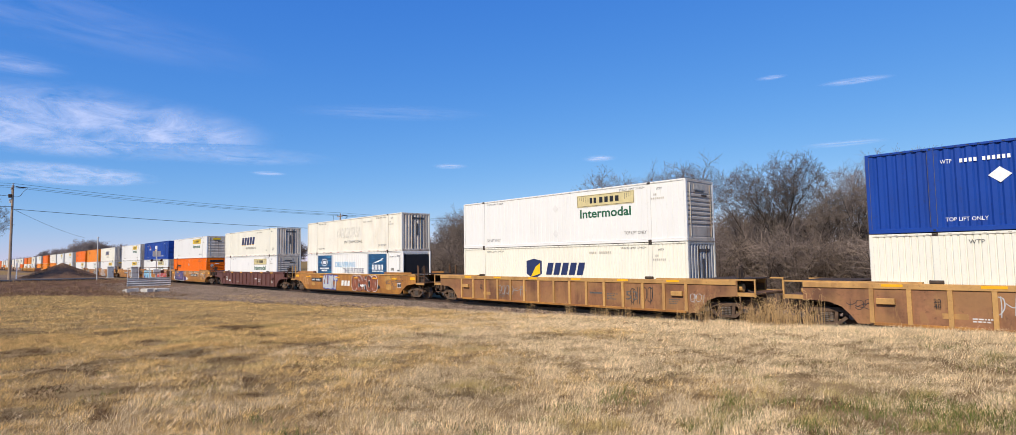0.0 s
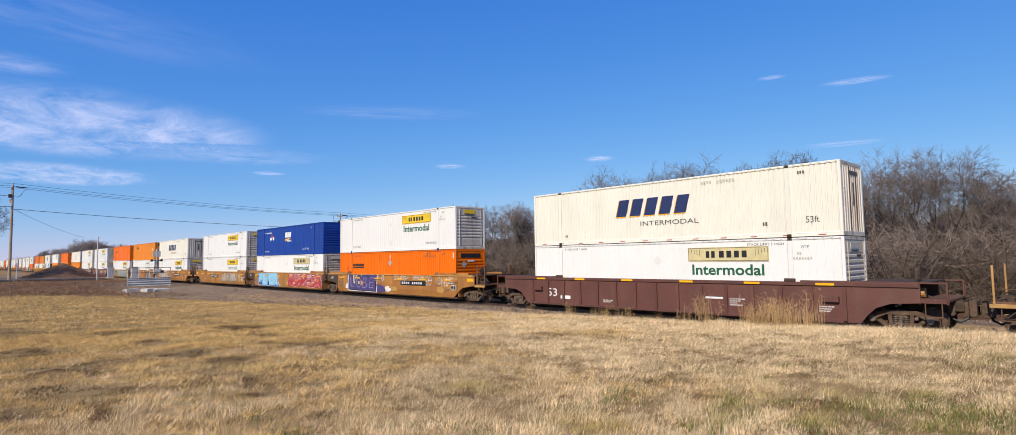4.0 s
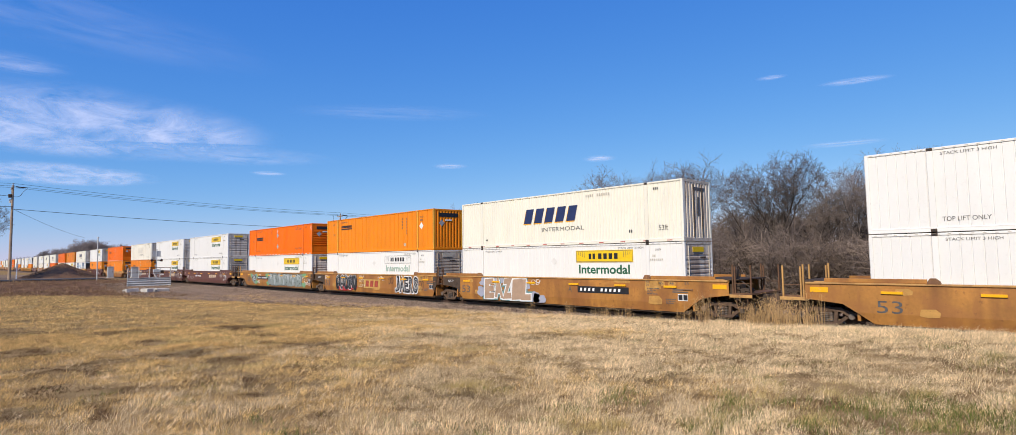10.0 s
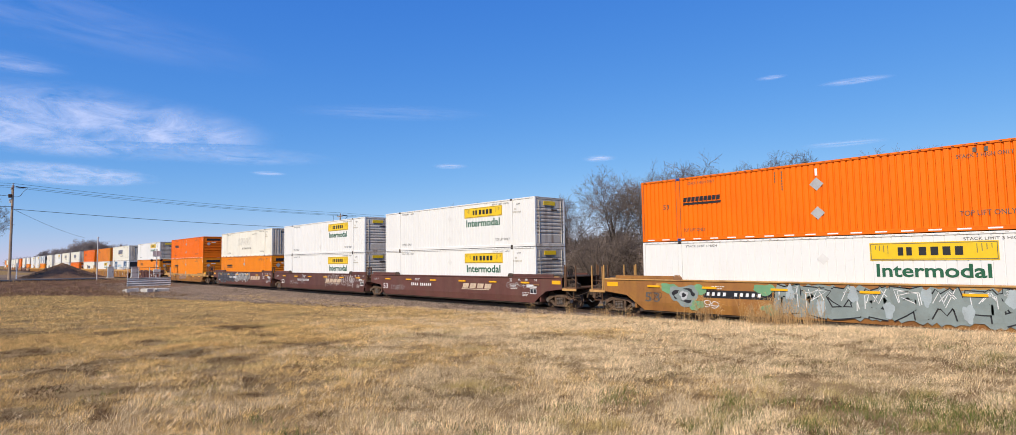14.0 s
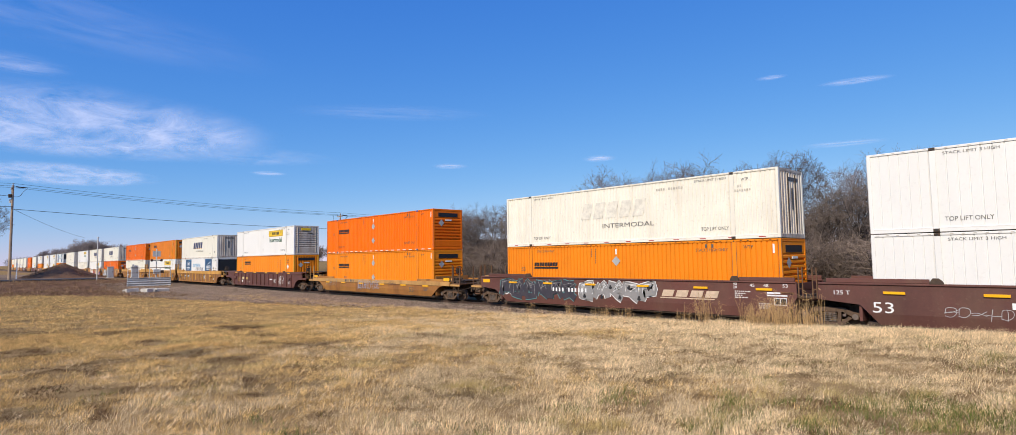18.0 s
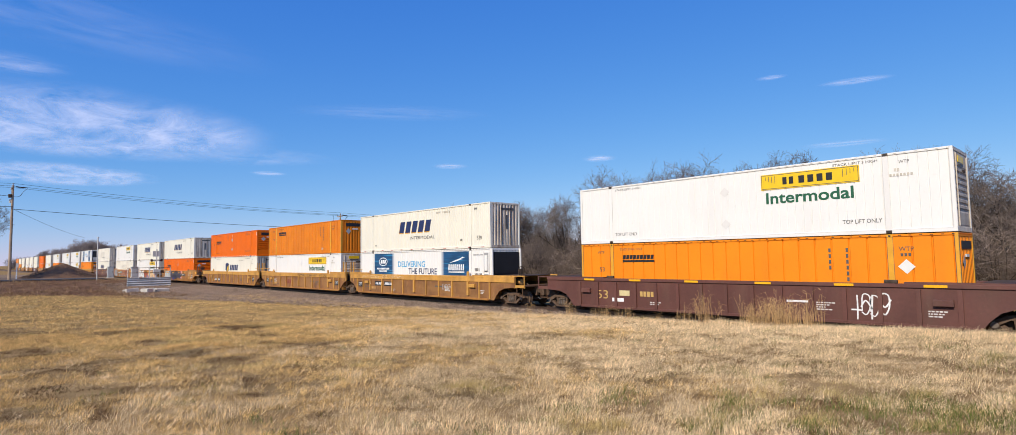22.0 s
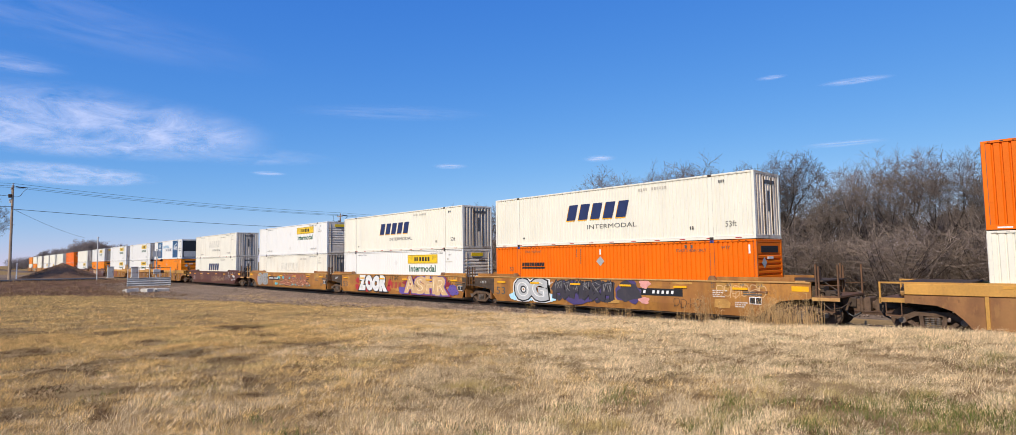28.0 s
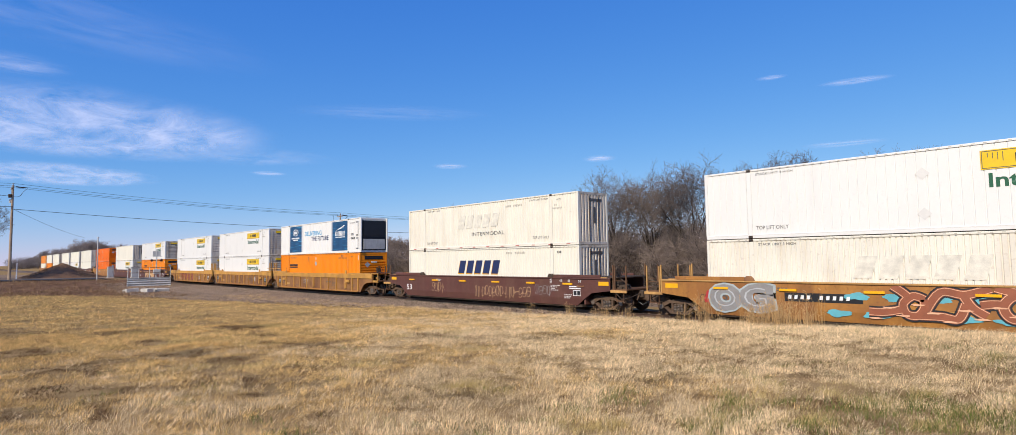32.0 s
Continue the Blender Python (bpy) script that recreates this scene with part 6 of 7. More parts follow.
def crossing_signal(x, y, z):
    t = thing("crossing_signal", "railway crossing signal mast with twin lamps", "crossing signal", at=(x, y, z))
    part("mast", Shape().tube([(0, 0, -.5), (0, 0, 4.7)], 0.09, 10), GALV, t)
    part("lamp_bar", Shape().box(-.05, .05, -.75, .75, 3.0, 3.08), BLACK, t)
    for sd in (-.62, .62):
        l = part("lamp", Shape().tube([(.05, sd, 3.04), (.09, sd, 3.04)], .17, 16), BLACK, t, "black round lamp backing")
        part("lens", Shape().tube([(.09, sd, 3.04), (.13, sd, 3.04)], .1, 12), mat("dark_red_lens", (0.12, .01, .01), .2, vary=.05), l)
        part("hood", Shape().tube([(.1, sd, 3.14), (.36, sd, 3.12)], .13, 10, 0, False), BLACK, l)
    part("mechanism", Shape().box(-.3, .3, -.35, .35, 1.1, 1.75, c=.04), GREYBOX, t, "grey gate mechanism box")
    part("counterweight", Shape().box(-.15, .15, .35, .95, 1.2, 1.6, c=.03), IRON, t)
    part("crossbuck", Shape().prism([(-.06, 3.6), (.06, 3.6), (.06, 4.4), (-.06, 4.4)], -.5, .5), GALV, t, "sign plates seen edge-on")
    part("foundation", Shape().box(-.5, .5, -.5, .5, -.9, .05), CONC, t)


crossing_signal(-97.6, 21.3, 0.25)

# culvert wall with railing, and concrete pieces below it
wall_t = thing("culvert_wall", "corrugated galvanised culvert wall with pipe railing", "barrier", at=(-87.5, 18.6, -0.15))
s = Shape()
L = 2.6
prof_w = [(z, 0.05 * math.sin(z * 21)) for z in [0.0 + .04 * i for i in range(29)]]
for (za, da), (zb, db) in zip(prof_w, prof_w[1:]):
    s.face([(-L, -da, za), (L, -da, za), (L, -db, zb), (-L, -db, zb)])
    s.face([(L, .1 - da, za), (-L, .1 - da, za), (-L, .1 - db, zb), (L, .1 - db, zb)])
part("sheet", s, GALV, wall_t, "wavy grey steel sheet")
part("cap", Shape().box(-L, L, -.07, .15, 1.12, 1.18, c=.01), GALV, wall_t)
for i in range(5):
    part("rail_post", Shape().tube([(0, .04, 0), (0, .04, 2.55)], .055, 6), GALV, wall_t, at=(-L + .1 + i * (2 * L - .2) / 4, 0, 0))
for z in (1.85, 2.5):
    part("rail", Shape().tube([(-L, .04, z), (L, .04, z)], .04, 6), RAILIRON, wall_t)
wall_t.matrix_basis = Matrix.Translation((-91.1, 19.1, -0.22)) @ Matrix.Rotation(radians(90), 4, "Z")
for i, (x, y, z, a, sz) in enumerate(((-77.2, 14.4, -.15, 12, 1.3), (-77.0, 16.0, -.1, -8, 1.3), (-77.4, 17.5, -.12, 4, 1.3), (-75.6, 15.6, -.32, 30, .7))):
    m = Shape().box(-.5, .5, -sz / 2, sz / 2, -.25, .22, c=.05).mesh("concrete_block", CONC)
    ob = tagged(new("concrete_block", m), "broken pale concrete block by the culvert", "concrete block", "concrete blocks by the culvert")
    ob.matrix_basis = pose(x, y, ground_z(x, y) + .2, random.uniform(-6, 6), random.uniform(-10, 10), a)
plank = tagged(new("plank", Shape().box(-2.6, 2.6, -.14, .14, 0, .14, c=.015).mesh("plank", CONC)), "pale timber plank lying on the ballast", "plank")
plank.matrix_basis = pose(-16.8, 22.2, -0.24, 0, 0, 3)

# ---- high thin clouds ----
def cloud_material(name, density, stretch, seed, core=0.15):
    m = bpy.data.materials.new(name)
    m.use_nodes = True
    nt = m.node_tree
    n, l = nt.nodes, nt.links
    n.remove(n["Principled BSDF"])
    out = n["Material Output"]
    tc = n.new("ShaderNodeTexCoord")
    mp = n.new("ShaderNodeMapping")
    mp.inputs["Scale"].default_value, mp.inputs["Location"].default_value = stretch, (seed, seed * 2, 0)
    l.new(tc.outputs["Object"], mp.inputs[0])
    t = n.new("ShaderNodeTexNoise")
    t.inputs["Scale"].default_value, t.inputs["Detail"].default_value, t.inputs["Roughness"].default_value = 1.8, 10, 0.64
    t.inputs["Distortion"].default_value = 0.5
    l.new(mp.outputs[0], t.inputs["Vector"])
    ln = n.new("ShaderNodeVectorMath")
    ln.operation = "LENGTH"
    l.new(tc.outputs["Object"], ln.inputs[0])
    edge = n.new("ShaderNodeMapRange")
    edge.interpolation_type = "SMOOTHSTEP"
    for i, v in enumerate((core, 1.0, 1.0, 0.0)):
        edge.inputs[i + 1].default_value = v
    l.new(ln.outputs["Value"], edge.inputs[0])
    rg = n.new("ShaderNodeMapRange")
    for i, v in enumerate((0.33, 0.9, 0.0, density)):
        rg.inputs[i + 1].default_value = v
    l.new(t.outputs[0], rg.inputs[0])
    mul = n.new("ShaderNodeMath")
    mul.operation = "MULTIPLY"
    l.new(edge.outputs[0], mul.inputs[0])
    l.new(rg.outputs[0], mul.inputs[1])
    tr, df, tl = n.new("ShaderNodeBsdfTransparent"), n.new("ShaderNodeBsdfDiffuse"), n.new("ShaderNodeBsdfTranslucent")
    df.inputs["Color"].default_value = tl.inputs["Color"].default_value = (0.9, 0.92, 0.95, 1)
    add, mx = n.new("ShaderNodeMixShader"), n.new("ShaderNodeMixShader")
    add.inputs[0].default_value = 0.85
    l.new(df.outputs[0], add.inputs[1])
    l.new(tl.outputs[0], add.inputs[2])
    l.new(mul.outputs[0], mx.inputs[0])
    l.new(tr.outputs[0], mx.inputs[1])
    l.new(add.outputs[0], mx.inputs[2])
    l.new(mx.outputs[0], out.inputs["Surface"])
    return m


# centre, half length, half depth and heading of each streak
for i, (x, y, a, b, rz_, dens) in enumerate(((-2230, 240, 640, 640, 86, 1.05), (-3400, 330, 440, 480, 84, 0.95), (-1560, 70, 110, 110, 86, 0.5), (-2400, 800, 420, 260, 60, 0.5),
                                             (-2773, 1063, 90, 90, 70, 1.2), (-2079, 1609, 90, 90, 55, 1.2), (-1525, 1982, 80, 100, 40, 1.2), (-431, 1577, 90, 40, 20, 1.0),
                                             (-557, 1391, 40, 25, 20, 0.8), (-1423, 882, 320, 110, 55, 0.25), (-1218, 119, 420, 200, 100, 0.2), (-728, 2456, 170, 90, 20, 0.7))):
    c = Shape().face([(-1, -1, 0), (1, -1, 0), (1, 1, 0), (-1, 1, 0)])
    ob = tagged(new("cloud", c.mesh("cloud", cloud_material("thin_cloud", dens, (2.3, 1.1, 1) if a > 400 and dens > 0.4 else (1.3, 1.5, 1) if a > 200 else (0.6, 1.4, 1), i * 1.7, 0.5 if dens > 0.9 and a > 200 else 0.15))), "wisp of thin white high cloud", "cloud", "high clouds", "backdrop")
    ob.matrix_basis = pose(x, y, 420, 0, 0, rz_) @ Matrix.Diagonal((a, b, 1, 1))


# ---- markings and painted tags on the cars ----
def paint_of(name, c):
    return once(("paint", name), lambda: mat(name, c, 0.5, vary=0.15, scale=2, dirt=GRIME, dirt_amt=0.2))


SPRAY = {"grey": (0.45, 0.46, 0.46), "white": (0.72, 0.71, 0.68), "black": (0.018, 0.018, 0.02), "blue": (0.25, 0.52, 0.68), "navy": (0.05, 0.07, 0.25),
         "purple": (0.07, 0.05, 0.16), "red": (0.42, 0.03, 0.03), "tan": (0.62, 0.40, 0.20), "teal": (0.10, 0.24, 0.24), "sage": (0.23, 0.27, 0.25), "aqua": (0.12, 0.42, 0.48),
         "rust": (0.32, 0.09, 0.05), "pink": (0.70, 0.32, 0.28), "ash": (0.26, 0.25, 0.24), "cobalt": (0.03, 0.06, 0.34), "lilac": (0.30, 0.26, 0.46), "sky": (0.42, 0.68, 0.82), "gold": (0.75, 0.33, 0.02), "umber": (0.30, 0.095, 0.045), "peach": (0.80, 0.44, 0.26), "slate": (0.34, 0.35, 0.42), "fawn": (0.40, 0.27, 0.18),
         "leaf": (0.16, 0.34, 0.17), "steel": (0.38, 0.43, 0.43), "soot": (0.045, 0.04, 0.05), "violet": (0.13, 0.08, 0.30), "maroon": (0.26, 0.02, 0.03), "cream": (0.78, 0.62, 0.38)}


def ribbon(s, pts, r, y, mi):
    """A flat stroke through pts (x, z) in the side's plane, one connected strip."""
    k = len(s.v)
    for i, (px, pz) in enumerate(pts):
        a, b = pts[max(i - 1, 0)], pts[min(i + 1, len(pts) - 1)]
        l = math.hypot(b[0] - a[0], b[1] - a[1]) or 1
        ox, oz = -(b[1] - a[1]) / l * r, (b[0] - a[0]) / l * r
        s.v += [(px - ox, y, min(max(pz - oz, .31), 1.70)), (px + ox, y, min(max(pz + oz, .31), 1.70))]
    for i in range(len(pts) - 1):
        s.f.append((k + 2 * i, k + 2 * i + 2, k + 2 * i + 3, k + 2 * i + 1))
        s.m.append(mi)


def curve(pts, n=4):
    out = []
    for i in range(len(pts) - 1):
        p0, p1, p2, p3 = pts[max(i - 1, 0)], pts[i], pts[i + 1], pts[min(i + 2, len(pts) - 1)]
        for j in range(n):
            f = j / n
            out.append(tuple(.5 * (2 * p1[d] + (p2[d] - p0[d]) * f + (2 * p0[d] - 5 * p1[d] + 4 * p2[d] - p3[d]) * f * f + (3 * p1[d] - p0[d] - 3 * p2[d] + p3[d]) * f ** 3) for d in (0, 1)))
    return out + [pts[-1]]


def sprayed(car, x0, x1, z0, z1, n, fill, line, seed, inner=None, back=None, sharp=False):
    """A row of tangled thick strokes: outline, fill and highlight, one part for each form."""
    q = random.Random(seed)
    step = (x1 - x0) / n
    if back:
        m = 8 * n
        low = [(x0 + (x1 - x0) * k / m, z0 + q.uniform(-.04, .16)) for k in range(m + 1)]
        high = [(x0 + (x1 - x0) * k / m + .15, z1 - q.uniform(-.02, .18)) for k in range(m + 1)]
        g_ = Shape()
        for k in range(m):
            g_.face([(low[k][0], -SIDE - .006, max(low[k][1], .32)), (low[k + 1][0], -SIDE - .006, max(low[k + 1][1], .32)), (high[k + 1][0], -SIDE - .006, min(high[k + 1][1], 1.69)), (high[k][0], -SIDE - .006, min(high[k][1], 1.69))])
        part("sprayed_ground", g_, paint_of(back, SPRAY[back]), car)
    for i in range(n):
        cx, w = x0 + (i + .5) * step, step * .52
        s = Shape()
        y0 = -SIDE - 0.010 - 0.0012 * (i % 3)
        width = min(max(step * q.uniform(.16, .21), .085), .17)
        for u in range(q.choice((2, 3, 3))):
            kind = q.random()
            if kind < .4:
                raw = [(-.75, q.uniform(-.95, .2)), (-.6, .85), (.4, q.uniform(.6, .95)), (.75, q.uniform(-.1, .3)), (.5, -.85), (-.3, -.9)]
            elif kind < .7:
                a_ = q.uniform(-.7, .5)
                raw = [(a_, -.98), (a_ + q.uniform(-.1, .15), 0), (a_ + q.uniform(0, .25), .98)]
            else:
                raw = [(-.7, q.uniform(-.5, .6)), (0, q.uniform(-.3, .5)), (.9, q.uniform(-.6, .8))]
            if sharp:
                j = lambda v: v + q.uniform(-.15, .15)
                raw = [(j(a), j(b)) for a, b in q.choice((((-.9, -.9), (-.25, .85), (.1, -.15), (.6, .9), (.95, -.9)), ((-.85, .85), (.8, .6), (-.35, -.1), (.9, -.85)),
                                                         ((-.95, -.2), (-.3, .9), (.2, .1), (.95, .55)), ((-.7, -.95), (-.55, .6), (.75, .9), (.6, 0), (-.4, -.1)), ((.85, .8), (-.7, .5), (-.75, -.7), (.8, -.85))))]
            m = 1 if q.random() < .6 else -1
            smooth_ = (lambda p: [c for a, b in zip(p, p[1:]) for c in (a, ((a[0] + b[0]) / 2, (a[1] + b[1]) / 2))] + [p[-1]]) if sharp else curve
            pts = smooth_([(cx + m * a * w, (z0 + z1) / 2 + b * ((z1 - z0) / 2 - width)) for a, b in raw])
            ribbon(s, pts, width + .045, y0, 1)
            ribbon(s, pts, width, y0 - .004 - .0005 * u, 0)
            ribbon(s, [(a + .02, b + width * .45) for a, b in pts[1:-2]], .014, y0 - .008, 2)
        tagged(part("sprayed_tag", s, [paint_of(fill, SPRAY[fill]), paint_of(line, SPRAY[line]), paint_of(inner or line, SPRAY[inner or line])], car), kind="stuff")


def brushed(car, strokes, r, fill, line, inner):
    """One letter of broad bent strokes, with a dark outline and a thin light line inside its edge."""
    s = Shape()
    for layer, (w, dy) in enumerate(((r + .055, .009), (r, .014), (r - .022, .016), (r - .042, .018))):
        for u, pts in enumerate(strokes):
            ribbon(s, curve(pts, 5), w, -SIDE - dy - .0004 * u, (1, 0, 2, 0)[layer])
    part("sprayed_letter", s, [paint_of(fill, SPRAY[fill]), paint_of(line, SPRAY[line]), paint_of(inner, SPRAY[inner])], car)


def scribble(car, x0, x1, z0, z1, colour, seed, r=0.016, proud=0.004):
    """A row of thin quick looping strokes."""
    q = random.Random(seed)
    n = max(2, round((x1 - x0) / 0.34))
    w, h = (x1 - x0) / n, (z1 - z0) / 2
    s = Shape()
    for i in range(n):
        cx, cz = x0 + (i + .5) * w, (z0 + z1) / 2 + q.uniform(-.15, .15) * h
        for u in range(q.choice((2, 2, 3))):
            kind = q.random()
            if kind < .4:
                raw = [(-.4, q.uniform(-.6, .2)), (-.3, .8), (.35, .75), (.4, -.1), (0, -.7), (-.45, -.5)]
            elif kind < .75:
                a_ = q.uniform(-.4, .3)
                raw = [(a_, -.95), (a_ + .06, 0), (a_ + q.uniform(0, .2), .95)]
            else:
                raw = [(-.5, q.uniform(-.4, .5)), (0, q.uniform(-.3, .4)), (.6, q.uniform(-.4, .6))]
            ribbon(s, curve([(cx + a * w, cz + b * h) for a, b in raw]), r * q.uniform(.8, 1.1), -SIDE - proud - .0007 * u, 0)
    tagged(part("scribble", s, paint_of(colour, SPRAY[colour]), car), kind="stuff")


GLYPHS = {}


def glyph(ch, bold):
    """The outline of one letter of the built-in font, thickened, as places and faces in its own plane."""
    key = (ch, round(bold, 3))
    if key not in GLYPHS:
        cu = bpy.data.curves.new("letter", "FONT")
        cu.body, cu.offset, cu.resolution_u = ch, bold, 3
        ob = bpy.data.objects.new("temp_words", cu)
        me = bpy.data.meshes.new_from_object(ob)
        bpy.data.objects.remove(ob)
        GLYPHS[key] = ([(v.co.x, v.co.y) for v in me.vertices], [tuple(p.vertices) for p in me.polygons])
        bpy.data.meshes.remove(me)
    return GLYPHS[key]


def piece(car, word, x0, x1, z0, z1, fill, line, inner, seed, halo=None, slant=0.12, bold=0.06, overlap=1.1):
    """A sprayed word in fat, jostling letters: halo, outline, fill and a thin highlight. Each letter is a part."""
    q = random.Random(seed)
    step = (x1 - x0) / len(word)
    for i, ch in enumerate(word):
        co, _ = glyph(ch, bold)
        lo = [min(c[k] for c in co) for k in (0, 1)]
        hi = [max(c[k] for c in co) for k in (0, 1)]
        w, tilt, drop, flare = step * overlap, q.uniform(-.06, .06), q.uniform(-.03, .03), q.uniform(-.06, .1)
        cx = x0 + (i + .5) * step
        y0 = -SIDE - .009 - .0012 * (i % 2)
        s, mats = Shape(), []
        for layer, (thick, colour, dy) in enumerate(((bold + .11, halo, .0025), (bold + .055, line, -.001), (bold, fill, -.006), (-.025, inner, -.009))):
            if not colour:
                continue
            pts, faces = glyph(ch, thick)
            k = len(s.v)
            for a, b in pts:
                u, v = (a - lo[0]) / (hi[0] - lo[0]) - .5, (b - lo[1]) / (hi[1] - lo[1])
                if layer == 3:
                    u, v = u * .9 - .03, v * .92 + .05
                x = cx + w * u * (1 + flare * (.5 - v)) + (v - .5) * (slant + tilt) * (z1 - z0) + .05 * math.sin(5 * v + i)
                z = z0 + (z1 - z0) * (v + drop + tilt * u)
                s.v.append((x, y0 + dy, min(max(z, .31), 1.70)))
            s.f += [tuple(k + j for j in f) for f in faces]
            s.m += [len(mats)] * len(faces)
            mats.append(paint_of(colour, SPRAY[colour]))
        part("sprayed_letter", s, mats, car)


def cloudlet(car, x, z, rx, rz_, colour, seed, y=-SIDE - .007):
    """A lumpy sprayed patch."""
    q = random.Random(seed)
    ph = [q.uniform(0, 6.28) for _ in range(3)]
    pts = []
    for i in range(28):
        a = 6.2832 * i / 28
        k = 1 + .14 * math.sin(3 * a + ph[0]) + .10 * math.sin(5 * a + ph[1]) + .05 * math.sin(9 * a + ph[2])
        pts.append((x + rx * k * math.cos(a), y, min(max(z + rz_ * k * math.sin(a), .31), 1.70)))
    part("sprayed_patch", Shape().face(pts), paint_of(colour, SPRAY[colour]), car)


def on_car(car, words, x, z, w, h, material, proud=0.006):
    part("lettering", lettering(words, w, h, material), None, car, at=(x, -SIDE - proud, z))


def framed_notice(car, x, z, w, h):
    """A black notice in a white painted frame."""
    n_ = part("notice", Shape().box(x, x + w, -SIDE - .005, -SIDE + .01, z, z + h), WHITETXT, car, "black notice in a white frame")
    for k in (0, 1):
        part("notice_field", Shape().box(x + .03 + k * w / 2, x + w / 2 - .015 + k * w / 2, -SIDE - .008, -SIDE - .004, z + .03, z + h - .03), BLACK, n_)


def number_panel(car, x, w=3.0, z=1.0):
    p_ = part("number_panel", Shape().box(x, x + w, -SIDE - .004, -SIDE + .01, z, z + .34), BLACK, car, "black panel with white marks")
    step = w / 12
    for k in (1, 2, 3, 4, 6, 7, 8, 9, 10):
        me = once(("nb", w), lambda: Shape().prism([(0, .1), (step * .5, .1), (step * .6, .25), (step * .1, .25)], -SIDE - .008, -SIDE - .004).mesh("number_bar", WHITETXT))
        part("number_bar", me, None, p_, at=(x + (k - .4) * step, 0, z))


def split_panel(car, z=0.56):
    """Black number panels in two bays between the ribs."""
    for x, n in ((-5.66, 4), (-4.51, 6)):
        p_ = part("number_panel", Shape().box(x, x + .98, -SIDE - .004, -SIDE + .01, z, z + .34), BLACK, car, "black panel with white marks")
        step = .86 / n
        for k in range(n):
            part("number_bar", Shape().prism([(0, .08), (step * .62, .08), (step * .75, .27), (step * .13, .27)], -SIDE - .008, -SIDE - .004), WHITETXT, p_, at=(x + .05 + k * step, 0, z))


